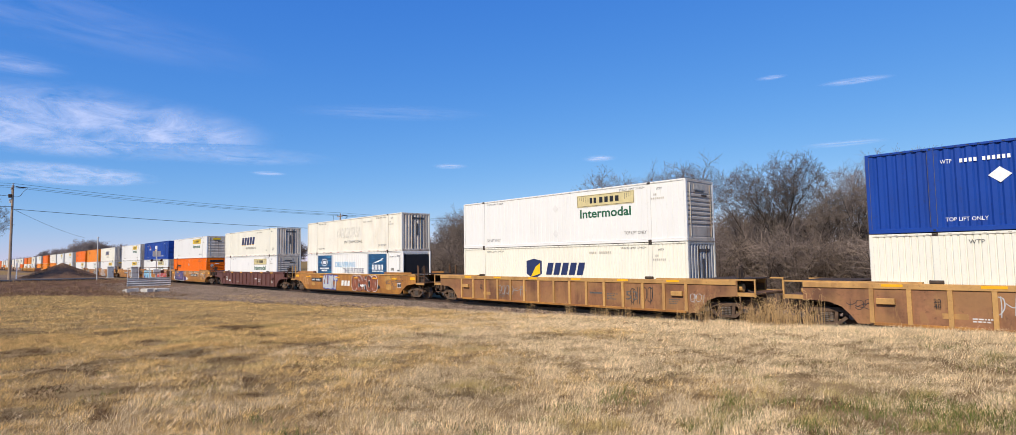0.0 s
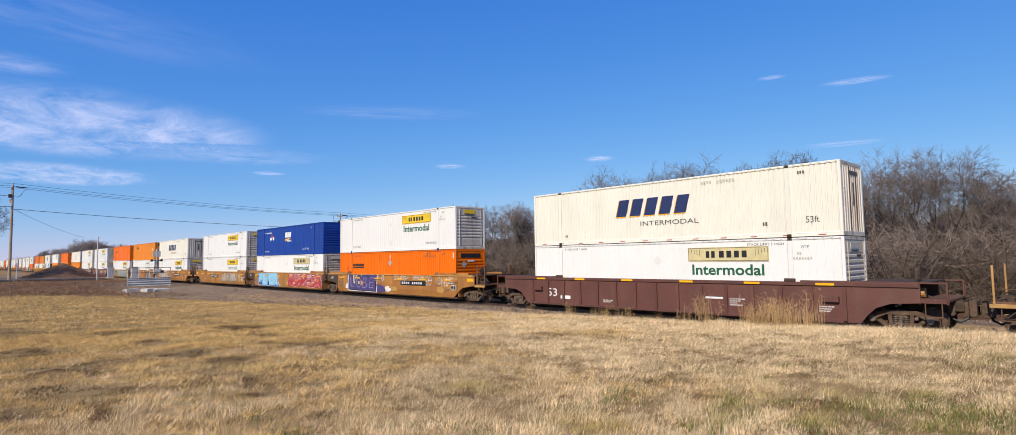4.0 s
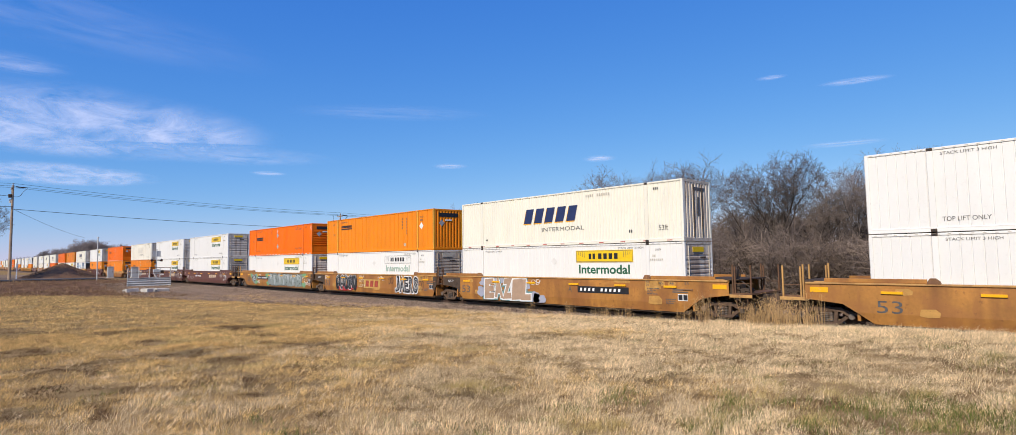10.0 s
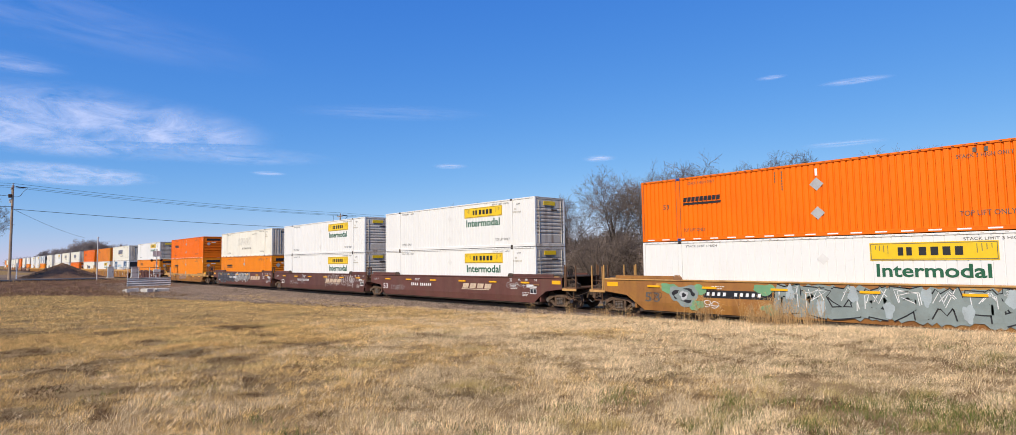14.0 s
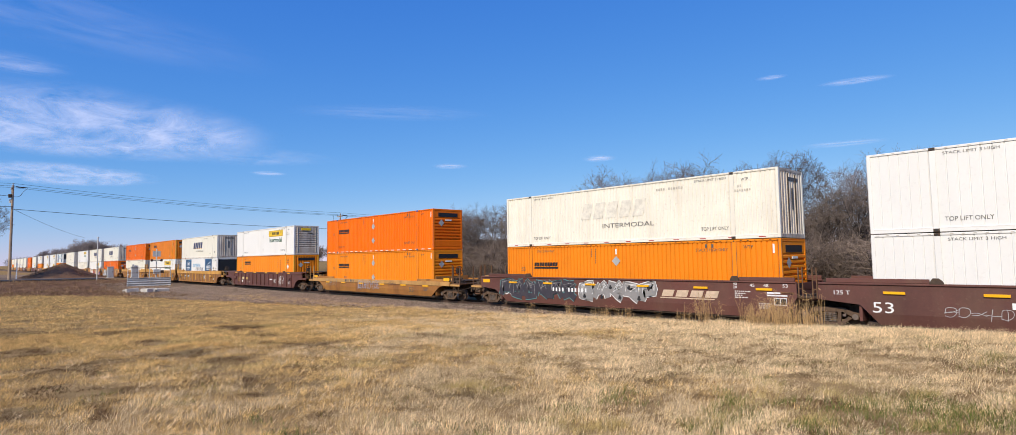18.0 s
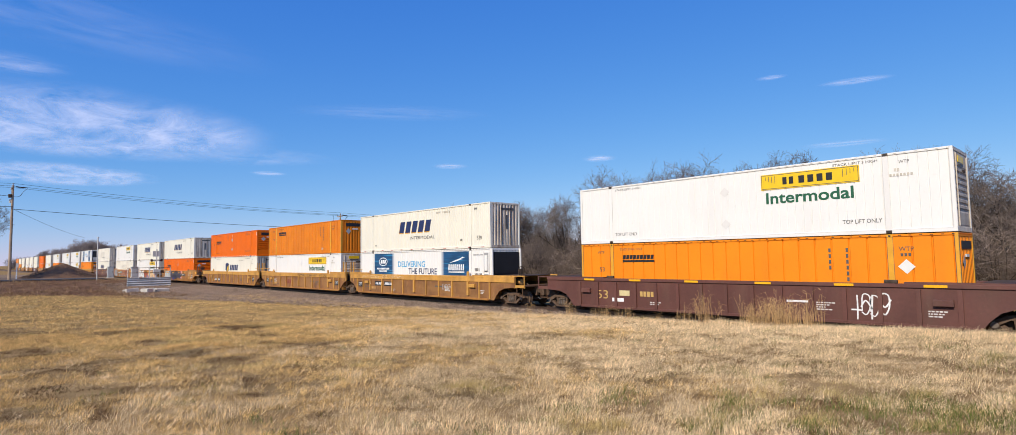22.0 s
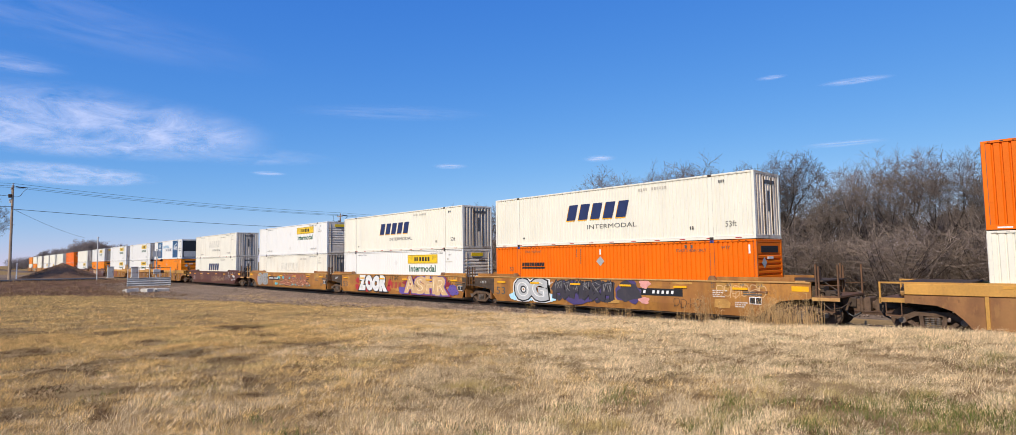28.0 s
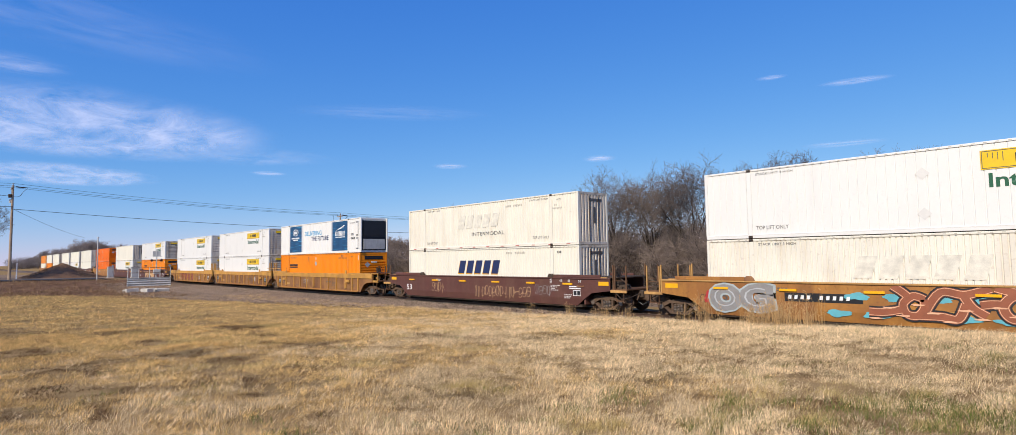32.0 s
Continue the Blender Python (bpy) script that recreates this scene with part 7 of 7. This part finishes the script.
TAN_INK = mat("tan_emblem", (0.56, 0.42, 0.29), 0.6, vary=0.2, scale=5)
REPAINT = mat("pale_yellow_touch_up", (0.47, 0.25, 0.06), 0.6, vary=0.2, scale=2.5, dirt=RUST, dirt_amt=0.4)
YELLOW_INK = mat("ochre_stencil", (0.52, 0.33, 0.10), 0.6, vary=0.2, scale=6)
cars = [q[0] for q in ROLLING[::3]]
for i, c in enumerate(cars):
    style, tint = TRAIN[i][1], TRAIN[i][2]
    ink = WHITETXT if tint == "BROWN" else DARKTXT
    if style == "smooth":
        if i == 2:
            on_car(c, "53", 6.95, 0.9, 0.42, 0.36, ink)
        elif tint == "TTX":
            on_car(c, "53", -7.9, 0.68, 0.8, 0.44, ink)
        else:
            on_car(c, "53", -8.09, 0.69, 0.65, 0.38, ink)
        on_car(c, "53", 8.13, 1.5, 0.2, 0.13, ink)
        on_car(c, "48", 7.37, 1.5, 0.2, 0.13, ink)
        on_car(c, "45", 6.8, 1.5, 0.2, 0.13, ink)
        on_car(c, "40", 6.08, 1.56, 0.17, 0.11, ink)
        on_car(c, "20", 6.08, 1.42, 0.17, 0.11, ink)
        framed_notice(c, 7.77, 0.78, 0.5, 0.3)
        part("brake_lever", once("brlever", lambda: Shape().box(8.05, 8.13, -SIDE - .05, -SIDE, 1.26, 1.34, c=.015).box(8.46, 8.54, -SIDE - .05, -SIDE, 1.26, 1.34, c=.015).box(8.13, 8.46, -SIDE - .045, -SIDE - .015, 1.275, 1.325).mesh("brake_lever", TTX_RUSTY)), None, c)
        part("notice", Shape().box(7.5, 8.3, -SIDE - .005, -SIDE + .01, 1.14, 1.2), ink, c)
        part("notice", Shape().box(7.5, 8.1, -SIDE - .005, -SIDE + .01, 1.24, 1.3), ink, c)
        if tint == "TTX":
            patches = ((6.74, 0.36, 1.45, 0.22), (7.3, 0.36, 1.45, 0.22), (8.06, 0.34, 1.45, 0.22), (6.02, 0.26, 1.2, 0.48), (6.32, 0.57, 1.3, 0.37), (6.22, 0.7, 0.58, 0.36), (4.2, 0.97, 1.55, 0.12), (0.3, 0.9, 0.52, 0.3), (-7.3, 0.5, 1.35, 0.2), (-6.6, 0.55, 0.62, 0.25))
            for j, (px_, w_, pz_, h_) in enumerate(patches):
                if (i * 7 + j * 3) % 5:
                    part("repaint_patch", once(("repaint", j), lambda: Shape().face([(-.02, 0, .02), (w_ * .4, 0, -.03), (w_, 0, .0), (w_ + .03, 0, h_ * .6), (w_ * .8, 0, h_ + .02), (.02, 0, h_)]).mesh("repaint_patch", REPAINT)), None, c, at=(px_, -SIDE - .0035, pz_))
        for e_ in (-6.16, 6.16):
            part("container_guide", once(("sguide", tint), lambda: Shape().prism([(-.2, 0), (.2, 0), (.16, .1), (.05, .2), (-.1, .2), (-.18, .08)], -SIDE - .05, -SIDE + .12).mesh("container_guide", IRON if tint == "BROWN" else TTX_RUSTY)), None, c, at=(e_, 0, 1.735))
    elif style == "ribbed":
        on_car(c, "53", 4.75 if tint == "TTX" else -6.95, 0.72, 0.7, 0.42, YELLOW_INK if i == 14 else ink)
        if tint != "BROWN":
            on_car(c, "40", -6.2, 0.95, 0.2, 0.14, BLACK if tint == "TTX" else WHITETXT, 0.078)
        if tint != "BROWN":
            on_car(c, "20", -6.2, 1.12, 0.2, 0.14, BLACK if tint == "TTX" else WHITETXT, 0.078)
        part("notice", Shape().box(-6.0, -5.3, -SIDE - .005, -SIDE + .01, 0.6, 0.78), ink if tint == "BROWN" else TTX_LIGHT, c)
        part("notice", Shape().box(2.5, 3.3, -SIDE - .005, -SIDE + .01, 0.95, 1.03), ink, c)
for i, x, w in ((2, -6.73, 2.1), (4, 1.7, 3.2), (6, -4.0, 3.0), (7, 1.84, 3.25), (9, -4.9, 3.0), (18, 1.7, 3.0), (20, -4.75, 2.77), (25, -4, 2.3), (27, -3, 2.3), (29, 1, 2.3)):
    number_panel(cars[i], x, w, 0.97)
def note(car, x, z, lines, material):
    """A few lines of stencilled writing, too small to read."""
    def make():
        q = random.Random(lines)
        s_ = Shape()
        for j in range(lines):
            x_ = 0.0
            while x_ < .55 - .12 * (j % 3):
                w_ = q.uniform(.04, .13)
                s_.face([(x_, 0, -.085 * j), (x_ + w_, 0, -.085 * j), (x_ + w_, 0, .045 - .085 * j), (x_, 0, .045 - .085 * j)])
                x_ += w_ + .03
        return s_.mesh("note", material)
    tagged(part("note", once(("note", lines, material.name), make), None, car, at=(x, -SIDE - .004, z)), kind="stuff")


for i, c in enumerate(cars[:26]):
    ink = PALE if TRAIN[i][2] == "BROWN" else DARKTXT if i % 3 else PALE
    note(c, 6.15 if TRAIN[i][1] != "ribbed" else 3.6, 1.28 if TRAIN[i][1] != "ribbed" else 0.95, 4, ink)
    note(c, -5.2 + .7 * (i % 4), 1.45 if TRAIN[i][1] != "ribbed" else 0.62, 2, ink)
    note(c, 7.15, 0.8, 3, ink)
split_panel(cars[17])
def emblem_patch(car, x, w, z, h, ground, ink):
    """A painted patch with the plain forms of an emblem."""
    if ground:
        part("emblem_patch", Shape().box(x, x + w, -SIDE - .003, -SIDE + .01, z, z + h), ground, car, "faded yellow emblem patch")
    for k in range(3):
        a = x + w * (.1 + .28 * k)
        part("emblem_form", Shape().prism([(a, z + .16 * h), (a + w * .2, z + .16 * h), (a + w * .23, z + .86 * h), (a + w * .03, z + .86 * h)], -SIDE - .006, -SIDE - .003), ink, car)


PALE_SPRAY = mat("pale_tan_spray", (0.60, 0.50, 0.36), 0.6, vary=0.2, scale=5)
for i_, k in enumerate(((0, -8.9), (1, 8.2), (6, 7.2), (9, -7.9), (15, 3.3), (16, -6.2), (20, -8.4), (22, -2.2), (23, 4.1))):
    scribble(cars[k[0]], k[1], k[1] + 0.9, 0.72, 1.15, ("black", "grey", "white")[i_ % 3], 70 + i_, 0.011)
scribble(cars[16], -0.2, 1.2, 1.44, 1.66, "black", 52, 0.014, 0.056)
scribble(cars[16], 1.6, 4.0, 1.42, 1.64, "black", 53, 0.010, 0.056)
scribble(cars[16], 4.4, 5.9, 1.42, 1.64, "black", 54, 0.011, 0.056)
scribble(cars[15], -7.4, -1.2, 1.44, 1.66, "cream", 55, 0.009, 0.056)
for k in range(2):
    p_ = part("number_panel", Shape().box((-5.45, -4.1)[k], (-4.4, -2.95)[k], -SIDE - .004, -SIDE + .01, 0.86, 1.2), BLACK, cars[15], "black panel with white marks")
    for j in range(4 + 2 * k):
        a = (-5.35, -4.02)[k] + j * (.23, .175)[k]
        part("number_bar", Shape().prism([(a, .94), (a + .12, .94), (a + .16, 1.12), (a + .04, 1.12)], -SIDE - .008, -SIDE - .004), WHITETXT, p_)
emblem_patch(cars[16], -3.35, 1.7, 0.6, 0.55, None, mat("faded_red_emblem", (0.22, 0.045, 0.025), 0.6, vary=0.3, scale=4))
scribble(cars[13], -7.7, -5.7, 0.75, 1.25, "ash", 57, 0.012, 0.056)
scribble(cars[13], -2.3, 1.3, 0.5, 1.25, "slate", 58, 0.018, 0.056)
scribble(cars[13], 2.5, 3.6, 0.9, 1.2, "soot", 59, 0.010, 0.056)
for k in range(6):
    part("number_bar", Shape().box(-4.2 + .22 * k + .2 * (k > 2), -4.06 + .22 * k + .2 * (k > 2), -SIDE - .058, -SIDE - .05, 1.08, 1.26), DARKTXT, cars[13])
on_car(cars[13], "53", 5.3, 0.52, 0.6, 0.32, DARKTXT)
S_ = sprayed
scribble(cars[0], -4.7, -3.3, 0.75, 1.45, "grey", 1)
scribble(cars[1], -4.6, -2.2, 0.6, 1.2, "ash", 2)
scribble(cars[1], 5.0, 6.3, 0.5, 1.35, "black", 3)
scribble(cars[2], -8.7, -7.25, 0.55, 1.4, "tan", 4, 0.011)
piece(cars[2], "OLIRT", -4.4, -1.75, 0.40, 1.55, "grey", "cobalt", None, 5, None, 0.08, 0.09, 1.1)
emblem_patch(cars[2], -1.16, 1.9, 0.62, 0.62, None, SIGN_WHITE)
cloudlet(cars[2], 3.6, 0.95, 1.5, 0.55, "black", 61)
S_(cars[2], 0.9, 4.9, 0.36, 1.64, 5, "umber", "white", 7, "black", "umber")
cloudlet(cars[2], 2.6, 0.8, 0.35, 0.1, "white", 62, -SIDE - .021)
cloudlet(cars[4], -6.3, 0.72, 0.4, 0.22, "white", 63)
cloudlet(cars[4], -1.2, 0.62, 0.75, 0.3, "purple", 64)
cloudlet(cars[4], -0.1, 0.62, 0.42, 0.22, "white", 65)
piece(cars[4], "LOBE", -6.0, -1.9, 0.44, 1.66, "purple", "black", "lilac", 8, "white", 0.1, 0.1, 1.15)
cloudlet(cars[4], -3.95, 1.0, 0.12, 0.2, "gold", 66, -SIDE - .021)
scribble(cars[4], -3.2, -0.6, 1.15, 1.66, "white", 9)
scribble(cars[4], 0.8, 2.75, 1.3, 1.68, "white", 10, 0.014)
scribble(cars[4], 3.3, 4.65, 1.36, 1.68, "white", 11, 0.014)
scribble(cars[4], 4.9, 5.6, 0.9, 1.66, "white", 17, 0.016)
scribble(cars[4], 6.3, 7.5, 0.98, 1.6, "white", 23, 0.014)
for k, wd in enumerate(("YOU", "KNOW", "YOU", "KNOW?")):
    on_car(cars[4], wd, 7.5 + .04 * (k % 2), 1.6 - .145 * k, 0.34 + .16 * (k % 2), 0.11, WHITETXT)
piece(cars[5], "SEMER", -6.8, -1.5, 0.42, 1.66, "blue", "navy", "sky", 12, "white", 0.1, 0.1, 1.16)
cloudlet(cars[5], -3.6, 0.45, 2.5, 0.12, "blue", 67)
S_(cars[5], 0.9, 8.0, 0.38, 1.66, 7, "red", "white", 13, "white", "red", True)
for k, x_ in enumerate((2.3, 3.1, 4.2, 6.3, 7.4)):
    cloudlet(cars[5], x_, 0.75 + .28 * (k % 3), 0.16, 0.11, "gold", 70 + k, -SIDE - .021)
for wd, x_, z_, w_, h_ in (("FCR", 5.3, 0.58, 0.7, 0.3), ("EHG", 5.5, 1.3, 0.5, 0.26), ("HIC", 2.15, 0.62, 0.45, 0.22)):
    on_car(cars[5], wd, x_, z_, w_, h_, WHITETXT, 0.024)
scribble(cars[6], 0.0, 5.6, 0.4, 1.5, "black", 49, 0.05)
scribble(cars[6], 0.05, 5.65, 0.42, 1.52, "grey", 49, 0.034, 0.008)
scribble(cars[6], 0.3, 5.2, 0.5, 1.4, "cream", 50, 0.012, 0.012)
for k, (x_, z_) in enumerate(((-5.9, 0.8), (-5.6, 1.4), (-4.4, 1.5), (-2.2, 1.3), (-1.4, 0.6), (-1.0, 0.5))):
    cloudlet(cars[7], x_, z_, 0.5, 0.3, "slate", 80 + k)
piece(cars[7], "EAZIL", -5.6, -1.6, 0.42, 1.62, "fawn", "white", None, 15, "teal", 0.0, 0.07, 1.0)
scribble(cars[7], -1.6, -0.9, 1.25, 1.6, "white", 16, 0.014)
on_car(cars[7], "A", 1.2, 1.0, 0.24, 0.28, DARKTXT)
scribble(cars[8], -8.0, -7.1, 1.2, 1.6, "white", 18)
cloudlet(cars[8], -4.1, 0.6, 1.6, 0.28, "red", 90)
S_(cars[8], -5.9, -2.4, 0.4, 1.66, 5, "black", "white", 16, "grey")
for k, wd in enumerate(("WAR", "NOT", "LOVE")):
    on_car(cars[8], wd, -2.0 + .1 * (k == 1), 1.42 - .37 * k, (0.85, 0.7, 1.0)[k], .26, PALE_SPRAY)
emblem_patch(cars[8], -1.2, 2.5, 0.62, 0.70, mat("pale_yellow_patch", (0.52, 0.33, 0.09), 0.6, vary=0.15, scale=2, worn=(0.42, 0.22, 0.05)), mat("faded_red_emblem", (0.34, 0.06, 0.03), 0.6, vary=0.3, scale=4))
piece(cars[8], "JAERS", 3.45, 6.45, 0.45, 1.60, "black", "white", "grey", 19, None, 0.0, 0.06, 0.98)
scribble(cars[8], 2.5, 3.2, 0.95, 1.5, "black", 24, 0.02)
scribble(cars[8], 6.5, 7.15, 0.6, 1.35, "black", 25, 0.018)
scribble(cars[8], 0.9, 2.0, 1.25, 1.6, "white", 26, 0.010)
for k, (x_, z_) in enumerate(((-6.6, 1.35), (-5.2, 1.3), (-5.3, 0.65), (-2.2, 1.4), (-1.9, 0.6), (6.8, 0.6), (6.9, 1.5))):
    cloudlet(cars[9], x_, z_, 0.45, 0.22, "leaf", 100 + k)
for k, (rx_, rz2, col) in enumerate(((0.72, 0.46, "sage"), (0.56, 0.30, "black"), (0.42, 0.26, "sage"), (0.2, 0.2, "grey"), (0.1, 0.1, "black"))):
    cloudlet(cars[9], -5.85, 1.05, rx_, rz2, col, 110 + k, -SIDE - .009 - .003 * k)
S_(cars[9], -1.8, 6.3, 0.36, 1.66, 8, "sage", "black", 19, "white", "sage", True)
for k in range(7):
    cloudlet(cars[9], -1.2 + 1.12 * k, 1.3 - .5 * (k % 2), 0.16, 0.3, "steel", 120 + k, -SIDE - .021)
scribble(cars[9], -4.9, -4.2, 0.5, 0.85, "white", 20)
scribble(cars[9], 6.8, 8.2, 0.5, 1.2, "white", 21)
for i in (10, 11):
    scribble(cars[i], -7.0 + i - 10, -5.2 + i - 10, 0.6, 1.0, "grey", 22 + i, 0.008)
    scribble(cars[i], 5.8, 7.9, 1.05, 1.4, "grey", 24 + i, 0.008)
scribble(cars[11], 1.4, 6.6, 0.62, 1.66, "white", 43, 0.009)
scribble(cars[11], -3.6, -2.6, 0.7, 1.6, "grey", 44, 0.008)
for c_, x_ in ((cars[10], 1.6), (cars[11], 1.6), (cars[12], 2.6)):
    for k in range(4):
        part("name_bar", Shape().prism([(x_ + k * .72, .97), (x_ + .58 + k * .72, .97), (x_ + .70 + k * .72, 1.27), (x_ + .12 + k * .72, 1.27)], -SIDE - .012, -SIDE - .002), TAN_INK, c_)
    part("name_underline", Shape().prism([(x_ - .1, .88), (x_ + 2.6, .88), (x_ + 2.65, .93), (x_ - .05, .93)], -SIDE - .012, -SIDE - .002), TAN_INK, c_)
    for k in range(10):
        part("number_bar", once("nbw", lambda: Shape().box(0, .105, -SIDE - .022, -SIDE - .002, 0.99, 1.19).mesh("number_bar", WHITETXT)), None, c_, at=(-4.25 + .23 * k + .2 * (k > 3), 0, 0))
S_(cars[12], -8.5, -2.6, 0.44, 1.66, 6, "soot", "teal", 26, "ash", None, True)
S_(cars[12], -2.3, 2.3, 0.5, 1.66, 5, "ash", "white", 27, "white", None, True)
for k in range(8):
    cloudlet(cars[12], -2.0 + .56 * k, 0.8 + .5 * (k % 2), 0.09, 0.11, "black", 130 + k, -SIDE - .021)
scribble(cars[14], 4.8, 5.45, 0.45, 1.38, "white", 28, 0.026)
scribble(cars[14], 5.4, 6.05, 0.45, 1.38, "white", 45, 0.026)
part("name_plate", Shape().box(-5.55, -4.95, -SIDE - .006, -SIDE + .01, 0.9, 1.16), SIGN_DULL, cars[14])
for k in range(5):
    part("number_bar", Shape().box(-4.35 + .2 * k, -4.2 + .2 * k, -SIDE - .006, -SIDE + .002, 0.9, 1.14), YELLOW_INK, cars[14])
for k in range(5):
    cloudlet(cars[18], -6.4 + .75 * k, 0.6 + .85 * (k % 2), 0.32, 0.22, "sky", 140 + k)
piece(cars[18], "OG", -6.2, -3.7, 0.40, 1.66, "grey", "black", "white", 29, "white", 0.02, 0.1, 1.15)
cloudlet(cars[18], -1.2, 1.0, 2.0, 0.55, "purple", 146)
S_(cars[18], -3.2, 0.8, 0.48, 1.66, 6, "soot", "black", 30, "ash", "soot", True)
cloudlet(cars[18], 1.75, 1.1, 0.75, 0.55, "purple", 147, -SIDE - .009)
cloudlet(cars[18], 1.75, 1.1, 0.68, 0.48, "soot", 148, -SIDE - .011)
cloudlet(cars[18], 2.7, 1.5, 0.3, 0.2, "pink", 149, -SIDE - .012)
cloudlet(cars[18], 2.65, 0.72, 0.3, 0.16, "pink", 150, -SIDE - .012)
scribble(cars[18], 6.3, 8.5, 1.0, 1.6, "tan", 32)
scribble(cars[18], 4.2, 5.6, 0.45, 0.9, "black", 46, 0.01)
for k, (x_, z_) in enumerate(((-5.4, 1.2), (-5.5, 0.7), (-3.9, 0.55), (-3.6, 1.0), (-0.7, 0.7), (-0.5, 1.1))):
    cloudlet(cars[19], x_, z_, 0.3, 0.24, "red", 151 + k)
piece(cars[19], "ZOOR", -5.15, -0.9, 0.42, 1.66, "white", "black", None, 33, None, 0.02, 0.11, 1.08)
emblem_patch(cars[19], -0.6, 1.9, 0.6, 0.66, None, mat("faded_red_emblem", (0.34, 0.06, 0.03), 0.6, vary=0.3, scale=4))
scribble(cars[19], -0.6, 1.1, 1.3, 1.62, "black", 47, 0.018)
cloudlet(cars[19], 1.2, 0.6, 0.5, 0.26, "violet", 160)
cloudlet(cars[19], 7.2, 0.75, 0.6, 0.36, "violet", 161)
for k in range(7):
    cloudlet(cars[19], 6.85 + .13 * k, 0.62 + .2 * (k % 3), 0.05, 0.045, "navy", 170 + k, -SIDE - .010)
cloudlet(cars[19], 4.1, 1.0, 2.6, 0.5, "maroon", 162)
piece(cars[19], "ASHR", 1.6, 6.7, 0.40, 1.66, "tan", "violet", "cream", 35, "maroon", 0.05, 0.11, 1.16)
scribble(cars[19], 6.6, 7.3, 1.05, 1.4, "black", 48, 0.02)
piece(cars[20], "OG", -7.9, -5.2, 0.46, 1.62, "ash", "steel", "grey", 37, None, 0.02, 0.1, 1.08)
cloudlet(cars[20], -7.95, 1.0, 0.22, 0.3, "red", 163)
for k in range(13):
    cloudlet(cars[20], -2.8 + .62 * k, 0.6 + .32 * (k * 2 % 4), 0.42, 0.13, "aqua", 180 + k)
for strokes in ((((-1.8, .73), (-1.32, .73), (-.73, .86)), ((-1.03, 1.66), (-.75, 1.45), (-.55, 1.26)), ((-.11, 1.21), (-.44, 1.32), (-.74, 1.04), (-.64, .7), (-.32, .66), (-.12, .93), (-.13, 1.21))),
                (((-.29, .66), (.33, .66), (.78, .61), (1.01, 1.1)), ((-.13, .77), (.34, 1.47), (1.0, 1.41), (1.67, 1.64)), ((.96, 1.37), (1.18, .99), (1.53, .74))),
                (((1.38, 1.08), (1.65, 1.13), (1.97, 1.13)), ((1.77, 1.66), (2.37, 1.51), (2.95, 1.63)), ((2.6, 1.31), (2.2, 1.39), (1.95, 1.07), (2.1, .72), (2.45, .71), (2.64, 1.02), (2.61, 1.31)), ((2.93, 1.61), (2.74, 1.1), (2.57, .69))),
                (((3.07, 1.63), (3.31, 1.38), (3.15, .98), (2.96, .7), (3.44, .61)), ((3.18, 1.62), (3.59, 1.67), (3.85, 1.39), (3.75, 1.04), (3.29, .88))),
                (((3.56, .59), (3.94, 1.02), (4.2, 1.25), (4.78, 1.31)), ((3.88, .84), (4.33, .77), (4.85, .65)))):
    brushed(cars[20], strokes, 0.15, "umber", "black", "peach")
for k in range(15):
    cloudlet(cars[20], -1.6 + .43 * k, 0.5 + .13 * (k * 3 % 5), 0.2, 0.032, "peach", 200 + k, -SIDE - .026)
scribble(cars[21], -5.0, -3.6, 0.6, 1.3, "tan", 41, 0.010)
scribble(cars[21], -0.4, 4.6, 0.45, 1.15, "tan", 42, 0.010)
scribble(cars[21], 4.9, 6.2, 0.7, 1.3, "ash", 56, 0.010)
for i, (x, a, b) in enumerate(((24, "rust", "black"), (25, "tan", "rust"), (28, "grey", "black"), (30, "white", "red"), (32, "teal", "white"))):
    S_(cars[x], -5 + i, 1 + i, 0.45, 1.5, 5, a, b, 50 + i)


# ---- the train rolls ----
def way(t):
    """Metres that the train has gone at t seconds."""
    u = t / 32
    return 430.907 * u - 23.786 * u ** 2 + 9.399 * u ** 3 + 22.239 * u ** 4 - 16.012 * u ** 5


def motions():
    for ob, x, z in ROLLING:
        walk(ob, [(t, pose(x + way(t), TRACK_Y, z)) for t in range(0, 33, 2)])
    # the wheels roll: those that sit alike in their trucks turn alike
    turning = {}
    for ob in [o for o in scene.objects if o.name.startswith("wheelset")]:
        side = ob.location.x > 0
        if side not in turning:
            walk(ob, [(k / 30, pose(ob.location.x, 0, 0.455) @ Matrix.Rotation(way(k / 30) / 0.455, 4, "Y")) for k in range(961)])
            turning[side] = ob.animation_data
        else:
            keys = ob.animation_data_create()
            ob.rotation_mode = "QUATERNION"
            keys.action, keys.action_slot = turning[side].action, turning[side].action_slot


motions()
